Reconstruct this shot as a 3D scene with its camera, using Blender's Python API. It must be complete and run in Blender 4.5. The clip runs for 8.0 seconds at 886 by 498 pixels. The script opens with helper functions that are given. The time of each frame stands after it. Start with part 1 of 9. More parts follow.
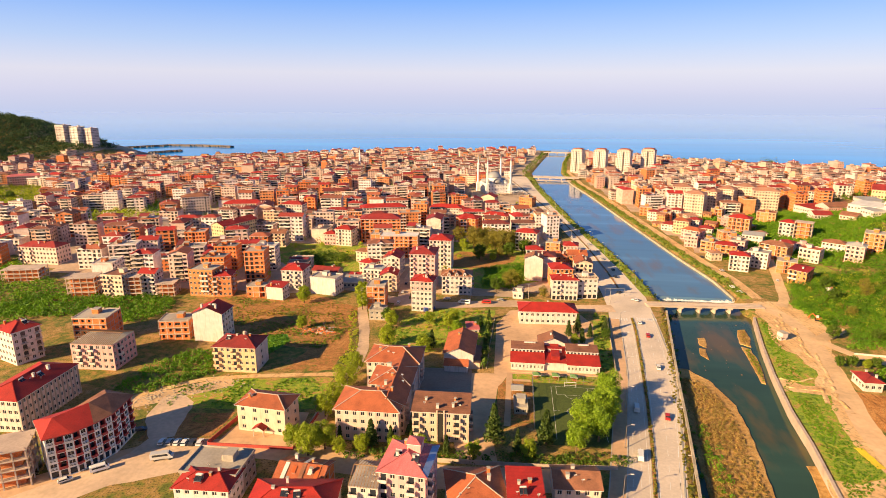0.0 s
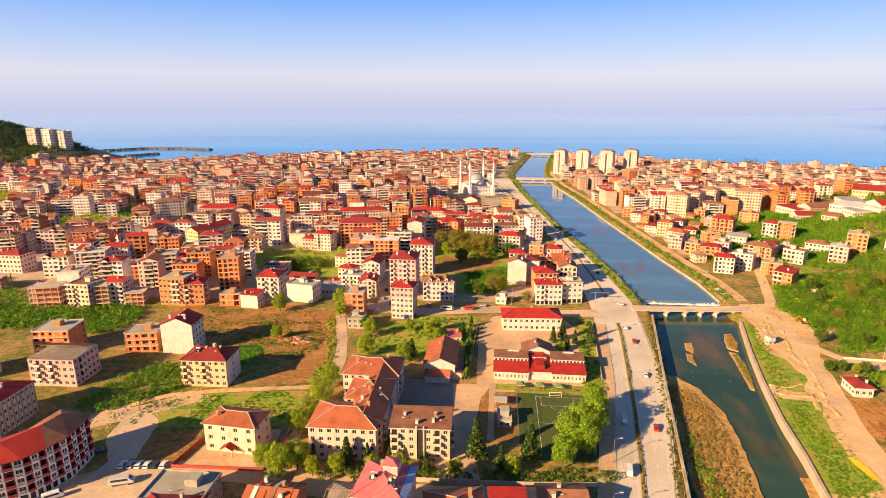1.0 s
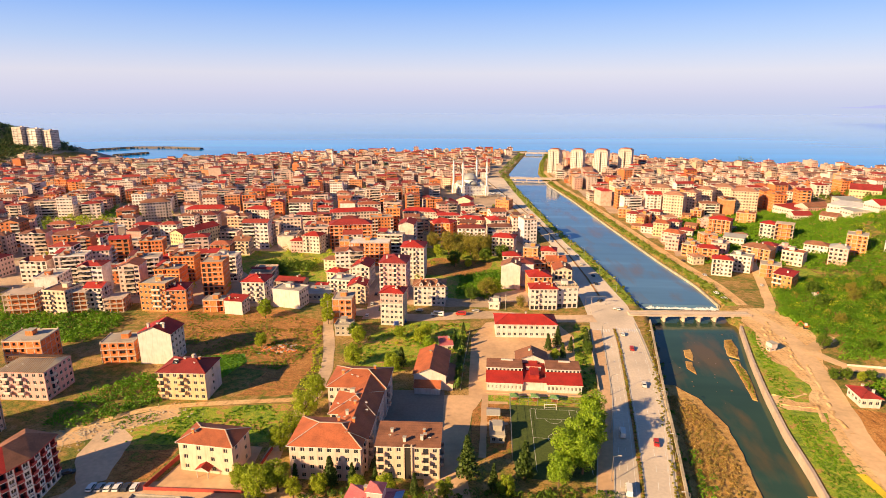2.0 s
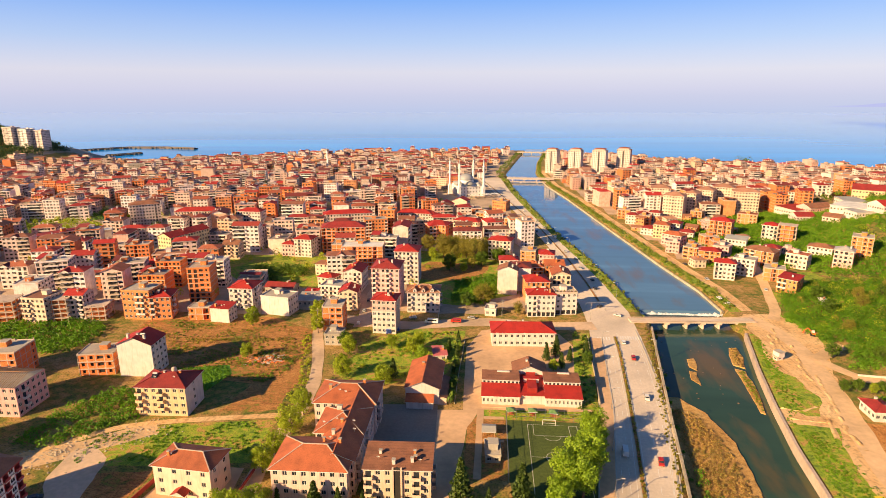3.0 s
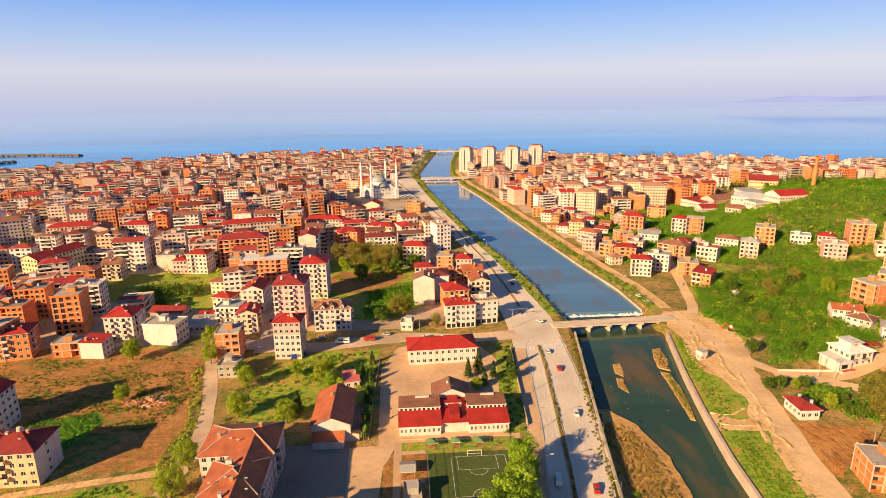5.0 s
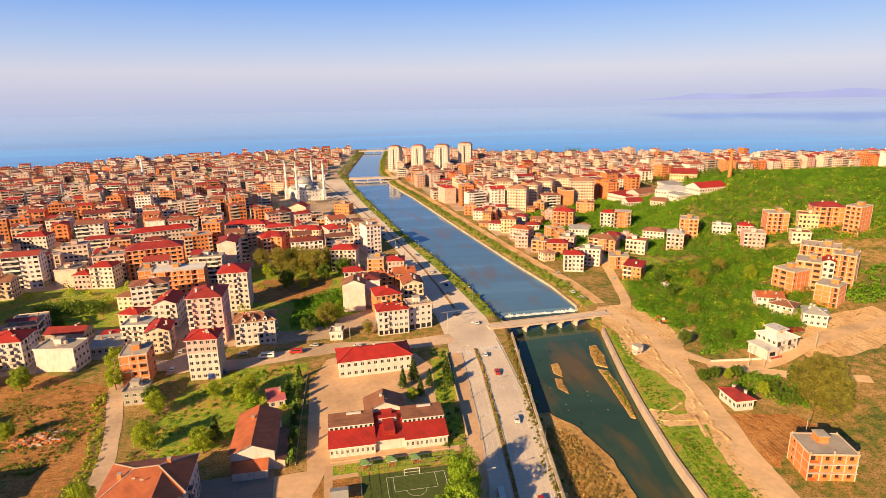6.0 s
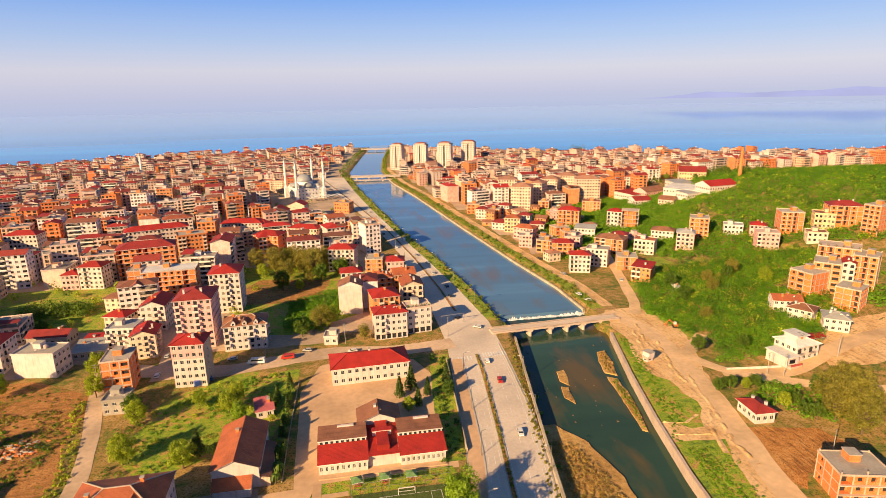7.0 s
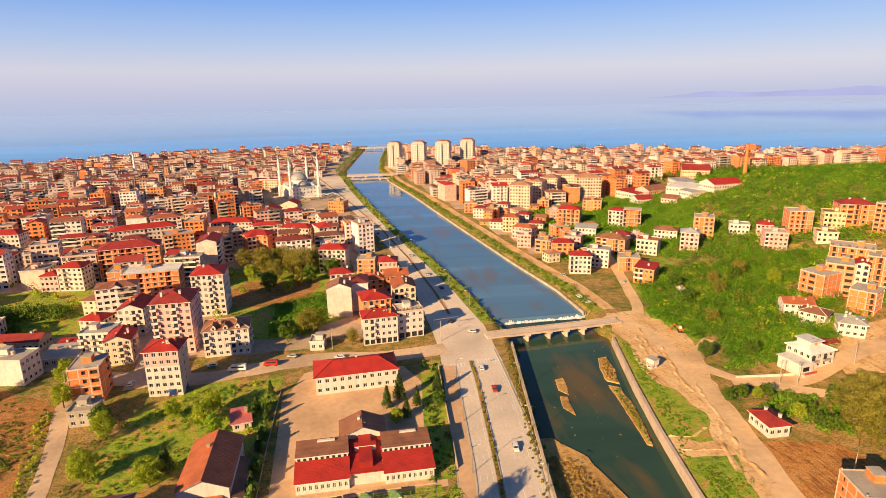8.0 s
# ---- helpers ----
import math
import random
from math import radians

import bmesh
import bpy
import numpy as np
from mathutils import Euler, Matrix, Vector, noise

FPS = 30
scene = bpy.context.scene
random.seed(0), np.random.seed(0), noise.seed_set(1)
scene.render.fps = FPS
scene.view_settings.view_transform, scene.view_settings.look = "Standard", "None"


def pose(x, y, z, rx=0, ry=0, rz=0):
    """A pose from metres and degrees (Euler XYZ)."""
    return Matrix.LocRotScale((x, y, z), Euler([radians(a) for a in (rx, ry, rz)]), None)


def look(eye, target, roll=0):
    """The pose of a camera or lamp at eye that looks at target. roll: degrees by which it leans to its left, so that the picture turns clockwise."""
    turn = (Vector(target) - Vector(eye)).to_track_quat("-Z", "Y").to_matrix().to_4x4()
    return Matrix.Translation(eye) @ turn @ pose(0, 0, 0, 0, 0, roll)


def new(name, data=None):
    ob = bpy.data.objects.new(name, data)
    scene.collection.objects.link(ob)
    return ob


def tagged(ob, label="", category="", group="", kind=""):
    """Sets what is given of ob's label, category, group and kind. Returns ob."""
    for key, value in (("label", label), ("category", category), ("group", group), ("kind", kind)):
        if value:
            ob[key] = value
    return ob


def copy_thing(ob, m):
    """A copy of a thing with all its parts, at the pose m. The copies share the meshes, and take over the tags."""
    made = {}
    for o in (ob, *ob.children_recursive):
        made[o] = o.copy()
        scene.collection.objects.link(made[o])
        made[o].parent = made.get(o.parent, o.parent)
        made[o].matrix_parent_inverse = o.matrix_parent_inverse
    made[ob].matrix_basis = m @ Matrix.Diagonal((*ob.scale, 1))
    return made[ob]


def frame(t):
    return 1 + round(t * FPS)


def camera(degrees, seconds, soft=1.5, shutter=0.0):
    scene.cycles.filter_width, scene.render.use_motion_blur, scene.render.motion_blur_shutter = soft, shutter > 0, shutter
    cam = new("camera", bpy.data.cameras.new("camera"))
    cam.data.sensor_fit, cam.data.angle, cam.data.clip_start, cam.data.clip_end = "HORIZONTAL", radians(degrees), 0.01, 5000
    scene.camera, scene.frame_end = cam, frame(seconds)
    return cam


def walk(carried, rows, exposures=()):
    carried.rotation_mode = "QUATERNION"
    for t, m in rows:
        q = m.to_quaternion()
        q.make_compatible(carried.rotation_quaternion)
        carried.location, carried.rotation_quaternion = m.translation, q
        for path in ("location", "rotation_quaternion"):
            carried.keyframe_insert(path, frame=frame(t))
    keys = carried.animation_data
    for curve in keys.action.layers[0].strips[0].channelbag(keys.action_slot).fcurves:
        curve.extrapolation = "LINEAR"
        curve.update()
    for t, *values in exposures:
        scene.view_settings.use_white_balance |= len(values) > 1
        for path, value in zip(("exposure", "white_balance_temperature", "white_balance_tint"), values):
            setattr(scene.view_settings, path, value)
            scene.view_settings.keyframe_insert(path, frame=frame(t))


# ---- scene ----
cam = camera(75.0, 8.0, soft=0.45)
PATH = [
    (0, (-5.733, -3.198, 118.595), (-5.971, -1.278, 118.088), 0.1),
    (0.2, (-5.561, -1.228, 118.311), (-5.773, 0.697, 117.81), 0.1),
    (0.5, (-5.311, 1.812, 118.012), (-5.506, 3.739, 117.512), 0.0),
    (1, (-4.906, 7.09, 117.775), (-5.09, 9.017, 117.274), -0.0),
    (1.5, (-4.508, 12.605, 117.761), (-4.681, 14.533, 117.257), -0.0),
    (3, (-3.172, 30.306, 118.017), (-3.329, 32.234, 117.508), -0.1),
    (3.5, (-2.601, 36.503, 117.933), (-2.758, 38.43, 117.422), -0.2),
    (4, (-1.917, 42.807, 117.666), (-2.074, 44.734, 117.156), -0.2),
    (4.5, (-1.083, 49.192, 117.179), (-1.237, 51.12, 116.669), -0.3),
    (4.7, (-0.699, 51.764, 116.918), (-0.802, 53.696, 116.409), -0.4),
    (4.8, (-0.494, 53.053, 116.772), (-0.534, 54.986, 116.261), -0.4),
    (5, (-0.058, 55.636, 116.451), (0.065, 57.566, 115.939), -0.6),
    (5.2, (0.415, 58.225, 116.09), (0.69, 60.139, 115.577), -0.8),
    (6.3, (3.835, 72.506, 113.417), (4.188, 74.406, 112.9), -0.9),
    (6.5, (4.633, 75.099, 112.818), (4.971, 77.001, 112.3), -0.9),
    (7, (6.915, 81.559, 111.198), (7.253, 83.461, 110.678), -0.9),
    (7.5, (9.656, 87.973, 109.448), (9.994, 89.874, 108.927), -0.9),
    (8, (12.922, 94.321, 107.634), (13.257, 96.223, 107.114), -0.9),
]
EXPOSURE = 0.9
walk(cam, [(t, look(eye, target, roll)) for t, eye, target, roll in PATH], [(0.0, EXPOSURE + 0.14), (3.5, EXPOSURE + 0.06), (8.0, EXPOSURE - 0.08)])

# ---- light: a low warm sun over the town and the open sky ----
SUN_AZ, SUN_EL = 229.0, 22.5
world = bpy.data.worlds.new("sky")
scene.world = world
world.use_nodes = True
wn, wl = world.node_tree.nodes, world.node_tree.links
wn.clear()
sky = wn.new("ShaderNodeTexSky")
sky.sky_type, sky.sun_disc = "NISHITA", False
sky.sun_elevation, sky.sun_rotation = radians(SUN_EL), radians(SUN_AZ)
sky.air_density, sky.dust_density, sky.ozone_density = 1.0, 1.6, 2.0
co = wn.new("ShaderNodeTexCoord")
sep = wn.new("ShaderNodeSeparateXYZ")
wl.new(co.outputs["Generated"], sep.inputs[0])
span = wn.new("ShaderNodeMapRange")
span.inputs["From Min"].default_value, span.inputs["From Max"].default_value = -0.05, 0.45
wl.new(sep.outputs["Z"], span.inputs["Value"])
haze = wn.new("ShaderNodeValToRGB")
for n, (pos, col) in enumerate(((0.0, (0.36, 0.52, 0.90)), (0.048, (0.58, 0.67, 0.95)), (0.085, (0.66, 0.70, 0.94)), (0.125, (0.73, 0.73, 0.94)), (0.18, (0.79, 0.77, 0.92)), (0.27, (0.50, 0.64, 0.97)), (0.40, (0.20, 0.43, 1.0)), (0.56, (0.08, 0.24, 0.68)), (1.0, (0.035, 0.10, 0.26)))):
    e = haze.color_ramp.elements[n] if n < 2 else haze.color_ramp.elements.new(pos)
    e.position, e.color = pos, (*(c * 0.54 for c in col), 1)
wl.new(span.outputs[0], haze.inputs[0])
lift = wn.new("ShaderNodeVectorMath")
lift.operation = "SCALE"
lift.inputs["Scale"].default_value = 10.0
wl.new(haze.outputs[0], lift.inputs[0])
both = wn.new("ShaderNodeMix")
both.data_type = "RGBA"
both.inputs["Factor"].default_value = 0.85
wl.new(sky.outputs[0], both.inputs["A"])
wl.new(lift.outputs[0], both.inputs["B"])
bg = wn.new("ShaderNodeBackground")
bg.inputs["Strength"].default_value = 0.092
wl.new(both.outputs["Result"], bg.inputs["Color"])
wout = wn.new("ShaderNodeOutputWorld")
wl.new(bg.outputs[0], wout.inputs[0])

sun = new("sun", bpy.data.lights.new("sun", "SUN"))
sun.data.energy, sun.data.angle, sun.data.color = 5.6, radians(0.6), (1.0, 0.675, 0.33)
sun.matrix_world = look((0, 0, 0), (math.cos(radians(SUN_EL)) * -math.sin(radians(SUN_AZ)), math.cos(radians(SUN_EL)) * -math.cos(radians(SUN_AZ)), -math.sin(radians(SUN_EL))))


# ---- materials ----
def tree_of(name):
    m = bpy.data.materials.new(name)
    m.use_nodes = True
    return m, m.node_tree.nodes, m.node_tree.links, m.node_tree.nodes["Principled BSDF"]


def texture(nodes, links, scale, detail=4.0, coord="Object", stretch=(1, 1, 1)):
    c = nodes.new("ShaderNodeTexCoord")
    mp = nodes.new("ShaderNodeMapping")
    mp.inputs["Scale"].default_value = stretch
    t = nodes.new("ShaderNodeTexNoise")
    t.inputs["Scale"].default_value, t.inputs["Detail"].default_value = scale, detail
    links.new(c.outputs[coord], mp.inputs[0])
    links.new(mp.outputs[0], t.inputs["Vector"])
    return t.outputs["Fac"]


def ramp(nodes, links, fac, stops, step=False):
    r = nodes.new("ShaderNodeValToRGB")
    if step:
        r.color_ramp.interpolation = "CONSTANT"
    for n, (pos, col) in enumerate(stops):
        e = r.color_ramp.elements[n] if n < 2 else r.color_ramp.elements.new(pos)
        e.position, e.color = pos, (*col, 1)
    links.new(fac, r.inputs[0])
    return r.outputs["Color"]


def blend(nodes, links, mode, fac, a, b):
    m = nodes.new("ShaderNodeMix")
    m.data_type, m.blend_type = "RGBA", mode
    for key, v in (("Factor", fac), ("A", a), ("B", b)):
        if isinstance(v, (int, float)):
            m.inputs[key].default_value = v
        elif isinstance(v, tuple):
            m.inputs[key].default_value = (*v, 1)
        else:
            links.new(v, m.inputs[key])
    return m.outputs["Result"]


def bump(nodes, links, p, fac, strength, distance):
    b = nodes.new("ShaderNodeBump")
    b.inputs["Strength"].default_value, b.inputs["Distance"].default_value = strength, distance
    links.new(fac, b.inputs["Height"])
    links.new(b.outputs[0], p.inputs["Normal"])


def scaled(c, k):
    return tuple(min(1.0, v * k) for v in c)


def surface(name, col, rough=0.85, grain=1.5, stain=0.15, vary=0.18, rough_bump=0.3, coord="Object", metal=0.0, stretch=(1, 1, 1)):
    """Two scales of mottling over one colour, with a little change from thing to thing."""
    m, nd, lk, p = tree_of(name)
    big = texture(nd, lk, stain, 3.0, coord)
    fine = texture(nd, lk, grain, 6.0, coord, stretch)
    c = ramp(nd, lk, big, ((0.3, scaled(col, 1 - vary)), (0.5, col), (0.72, scaled(col, 1 + vary * 0.8))))
    g2 = ramp(nd, lk, fine, ((0.3, (1 - vary,) * 3), (0.65, (1.0, 1.0, 1.0))))
    c = blend(nd, lk, "MULTIPLY", 0.8, c, g2)
    info = nd.new("ShaderNodeObjectInfo")
    tone = ramp(nd, lk, info.outputs["Random"], ((0.0, (0.88, 0.86, 0.84)), (1.0, (1.0, 1.0, 1.0))))
    c = blend(nd, lk, "MULTIPLY", 1.0, c, tone)
    lk.new(c, p.inputs["Base Color"])
    p.inputs["Roughness"].default_value, p.inputs["Metallic"].default_value = rough, metal
    bump(nd, lk, p, fine, rough_bump, 0.05)
    return m


def plaster(name, col):
    """Painted plaster with rain streaks that run down the wall."""
    m, nd, lk, p = tree_of(name)
    big = texture(nd, lk, 0.35, 3.0)
    streak = texture(nd, lk, 1.6, 5.0, "Object", (1, 1, 0.12))
    c = ramp(nd, lk, big, ((0.3, scaled(col, 0.86)), (0.6, col), (0.8, scaled(col, 1.06))))
    s = ramp(nd, lk, streak, ((0.32, (0.72, 0.68, 0.62)), (0.5, (1.0, 1.0, 1.0))))
    c = blend(nd, lk, "MULTIPLY", 0.55, c, s)
    info = nd.new("ShaderNodeObjectInfo")
    tone = ramp(nd, lk, info.outputs["Random"], ((0.0, (0.9, 0.87, 0.84)), (1.0, (1.0, 1.0, 1.0))))
    c = blend(nd, lk, "MULTIPLY", 1.0, c, tone)
    lk.new(c, p.inputs["Base Color"])
    p.inputs["Roughness"].default_value = 0.9
    bump(nd, lk, p, streak, 0.2, 0.03)
    return m


def hollow_brick(name):
    m, nd, lk, p = tree_of(name)
    c = nd.new("ShaderNodeTexCoord")
    sx = nd.new("ShaderNodeSeparateXYZ")
    lk.new(c.outputs["Object"], sx.inputs[0])
    ad = nd.new("ShaderNodeMath")
    ad.operation = "ADD"
    lk.new(sx.outputs["X"], ad.inputs[0])
    lk.new(sx.outputs["Y"], ad.inputs[1])
    cb = nd.new("ShaderNodeCombineXYZ")
    lk.new(ad.outputs[0], cb.inputs["X"])
    lk.new(sx.outputs["Z"], cb.inputs["Y"])
    b = nd.new("ShaderNodeTexBrick")
    b.inputs["Color1"].default_value, b.inputs["Color2"].default_value, b.inputs["Mortar"].default_value = (0.76, 0.205, 0.045, 1), (0.66, 0.155, 0.035, 1), (0.58, 0.30, 0.15, 1)
    b.inputs["Scale"].default_value, b.inputs["Mortar Size"].default_value = 1.6, 0.02
    lk.new(cb.outputs[0], b.inputs["Vector"])
    big = texture(nd, lk, 0.4, 4.0)
    s = ramp(nd, lk, big, ((0.3, (0.82, 0.78, 0.74)), (0.55, (1.0, 1.0, 1.0))))
    lk.new(blend(nd, lk, "MULTIPLY", 1.0, b.outputs["Color"], s), p.inputs["Base Color"])
    p.inputs["Roughness"].default_value = 0.92
    bump(nd, lk, p, b.outputs["Fac"], 0.4, -0.02)
    return m


def tiles(name, col, weather=0.3, course=2.6):
    """Roof tiles: level courses up the slope, weathered in patches."""
    m, nd, lk, p = tree_of(name)
    c = nd.new("ShaderNodeTexCoord")
    w = nd.new("ShaderNodeTexWave")
    w.wave_type, w.bands_direction, w.wave_profile = "BANDS", "Z", "SAW"
    w.inputs["Scale"].default_value, w.inputs["Distortion"].default_value, w.inputs["Detail"].default_value = course, 0.6, 1.0
    lk.new(c.outputs["Object"], w.inputs["Vector"])
    big = texture(nd, lk, 0.25, 4.0)
    fine = texture(nd, lk, 3.0, 4.0)
    k = ramp(nd, lk, big, ((0.3, scaled(col, 1 - weather)), (0.55, col), (0.75, scaled(col, 1.12))))
    f = ramp(nd, lk, fine, ((0.25, (0.6, 0.56, 0.54)), (0.6, (1.0, 1.0, 1.0))))
    k = blend(nd, lk, "MULTIPLY", 0.7, k, f)
    rows = ramp(nd, lk, w.outputs["Fac"], ((0.0, (0.62, 0.6, 0.6)), (0.3, (1.0, 1.0, 1.0))))
    k = blend(nd, lk, "MULTIPLY", 0.45, k, rows)
    info = nd.new("ShaderNodeObjectInfo")
    tone = ramp(nd, lk, info.outputs["Random"], ((0.0, (0.78, 0.78, 0.8)), (1.0, (1.0, 1.0, 1.0))))
    lk.new(blend(nd, lk, "MULTIPLY", 1.0, k, tone), p.inputs["Base Color"])
    p.inputs["Roughness"].default_value = 0.75
    bump(nd, lk, p, w.outputs["Fac"], 0.6, 0.06)
    return m


def by_random(name, cols, kind="plaster"):
    """A town's worth of house colours, one to each house."""
    m, nd, lk, p = tree_of(name)
    info = nd.new("ShaderNodeObjectInfo")
    step = ramp(nd, lk, info.outputs["Random"], [(n / len(cols), c) for n, c in enumerate(cols)], step=True)
    big = texture(nd, lk, 0.35, 4.0)
    s = ramp(nd, lk, big, ((0.3, (0.74, 0.72, 0.7)), (0.6, (1.0, 1.0, 1.0))))
    streak = texture(nd, lk, 1.4, 4.0, "Object", (1, 1, 0.15))
    s2 = ramp(nd, lk, streak, ((0.3, (0.7, 0.68, 0.66)), (0.55, (1.0, 1.0, 1.0))))
    c = blend(nd, lk, "MULTIPLY", 1.0, blend(nd, lk, "MULTIPLY", 0.6, step, s2), s)
    lk.new(c, p.inputs["Base Color"])
    p.inputs["Roughness"].default_value = 0.85
    return m


def foliage(name, dark, light, coord="Object", scale=0.12):
    m, nd, lk, p = tree_of(name)
    big = texture(nd, lk, scale, 3.0, coord)
    geo = nd.new("ShaderNodeNewGeometry")
    c = ramp(nd, lk, geo.outputs["Random Per Island"], ((0.0, dark), (0.75, light), (1.0, scaled(light, 1.18))))
    s = ramp(nd, lk, big, ((0.36, (0.52, 0.64, 0.5)), (0.62, (1.0, 1.0, 1.0))))
    c = blend(nd, lk, "MULTIPLY", 0.85, c, s)
    info = nd.new("ShaderNodeObjectInfo")
    tone = ramp(nd, lk, info.outputs["Random"], ((0.0, (0.86, 0.9, 0.8)), (1.0, (1.05, 1.0, 0.95))))
    c = blend(nd, lk, "MULTIPLY", 1.0, c, tone)
    lk.new(c, p.inputs["Base Color"])
    p.inputs["Roughness"].default_value = 0.6
    p.inputs["Subsurface Weight"].default_value = 0.0
    tr = nd.new("ShaderNodeBsdfTranslucent")
    lk.new(c, tr.inputs["Color"])
    mx = nd.new("ShaderNodeMixShader")
    mx.inputs[0].default_value = 0.38
    lk.new(p.outputs[0], mx.inputs[1])
    lk.new(tr.outputs[0], mx.inputs[2])
    lk.new(mx.outputs[0], nd["Material Output"].inputs[0])
    return m


def field(name, stops, big=0.02, fine=0.5, strength=0.5, streak=None, speck=0.9):
    """Open ground: patches of one colour wandering into another."""
    m, nd, lk, p = tree_of(name)
    a = texture(nd, lk, big, 8.0)
    b = texture(nd, lk, fine, 8.0)
    mixed = nd.new("ShaderNodeMath")
    mixed.operation = "MULTIPLY_ADD"
    lk.new(b, mixed.inputs[0])
    mixed.inputs[1].default_value = 0.55
    half = nd.new("ShaderNodeMath")
    half.operation = "MULTIPLY"
    half.inputs[1].default_value = 0.5
    lk.new(a, half.inputs[0])
    lk.new(half.outputs[0], mixed.inputs[2])
    c = ramp(nd, lk, mixed.outputs[0], stops)
    spots = ramp(nd, lk, texture(nd, lk, fine * 5, 5.0), ((0.36, (0.28, 0.32, 0.26)), (0.50, (1.0, 1.0, 1.0))))
    c = blend(nd, lk, "MULTIPLY", speck, c, spots)
    if streak:
        run = texture(nd, lk, streak[0], 4.0, "Object", streak[1])
        c = blend(nd, lk, "MULTIPLY", streak[2], c, ramp(nd, lk, run, ((0.36, (0.50, 0.44, 0.38)), (0.47, (1.0, 1.0, 1.0)))))
    lk.new(c, p.inputs["Base Color"])
    p.inputs["Roughness"].default_value = 0.95
    bump(nd, lk, p, b, strength, 0.3)
    return m


def water(name, deep, rough, wave, strength, ior=1.33, shallow=None):
    """Water over a bed that wanders between deep and, where given, a silty shallow."""
    m, nd, lk, p = tree_of(name)
    t = texture(nd, lk, wave, 6.0, "Object", (1, 2.2, 1))
    big = texture(nd, lk, wave * 0.04, 5.0, "Object", (0.35, 2.2, 1))
    c = ramp(nd, lk, big, ((0.35, scaled(deep, 0.75)), (0.6, deep), (0.75, scaled(deep, 1.3))))
    if shallow:
        bed = texture(nd, lk, 0.045, 7.0, "Object", (1.6, 0.5, 1))
        mask = ramp(nd, lk, bed, ((0.50, (0.0, 0.0, 0.0)), (0.68, (1.0, 1.0, 1.0))))
        c = blend(nd, lk, "MIX", mask, c, shallow)
    lk.new(c, p.inputs["Base Color"])
    p.inputs["Roughness"].default_value, p.inputs["IOR"].default_value = rough, ior
    bump(nd, lk, p, t, strength, 0.2)
    return m


def pane(name):
    """Window glass of the town: some panes dark, some with pale curtains behind."""
    m, nd, lk, p = tree_of(name)
    lk.new(ramp(nd, lk, texture(nd, lk, 0.45, 0.0), ((0.42, (0.022, 0.022, 0.027)), (0.54, (0.07, 0.065, 0.062)), (0.64, (0.26, 0.23, 0.20)))), p.inputs["Base Color"])
    p.inputs["Roughness"].default_value = 0.18
    return m


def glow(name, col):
    """Hazy distance: haze put in as emission, as bright as the air in front of it."""
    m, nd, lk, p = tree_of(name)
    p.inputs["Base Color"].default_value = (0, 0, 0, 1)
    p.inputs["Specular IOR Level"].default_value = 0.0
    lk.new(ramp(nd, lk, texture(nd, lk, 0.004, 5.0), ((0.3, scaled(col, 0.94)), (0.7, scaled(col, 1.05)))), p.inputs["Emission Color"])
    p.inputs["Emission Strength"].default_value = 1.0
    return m


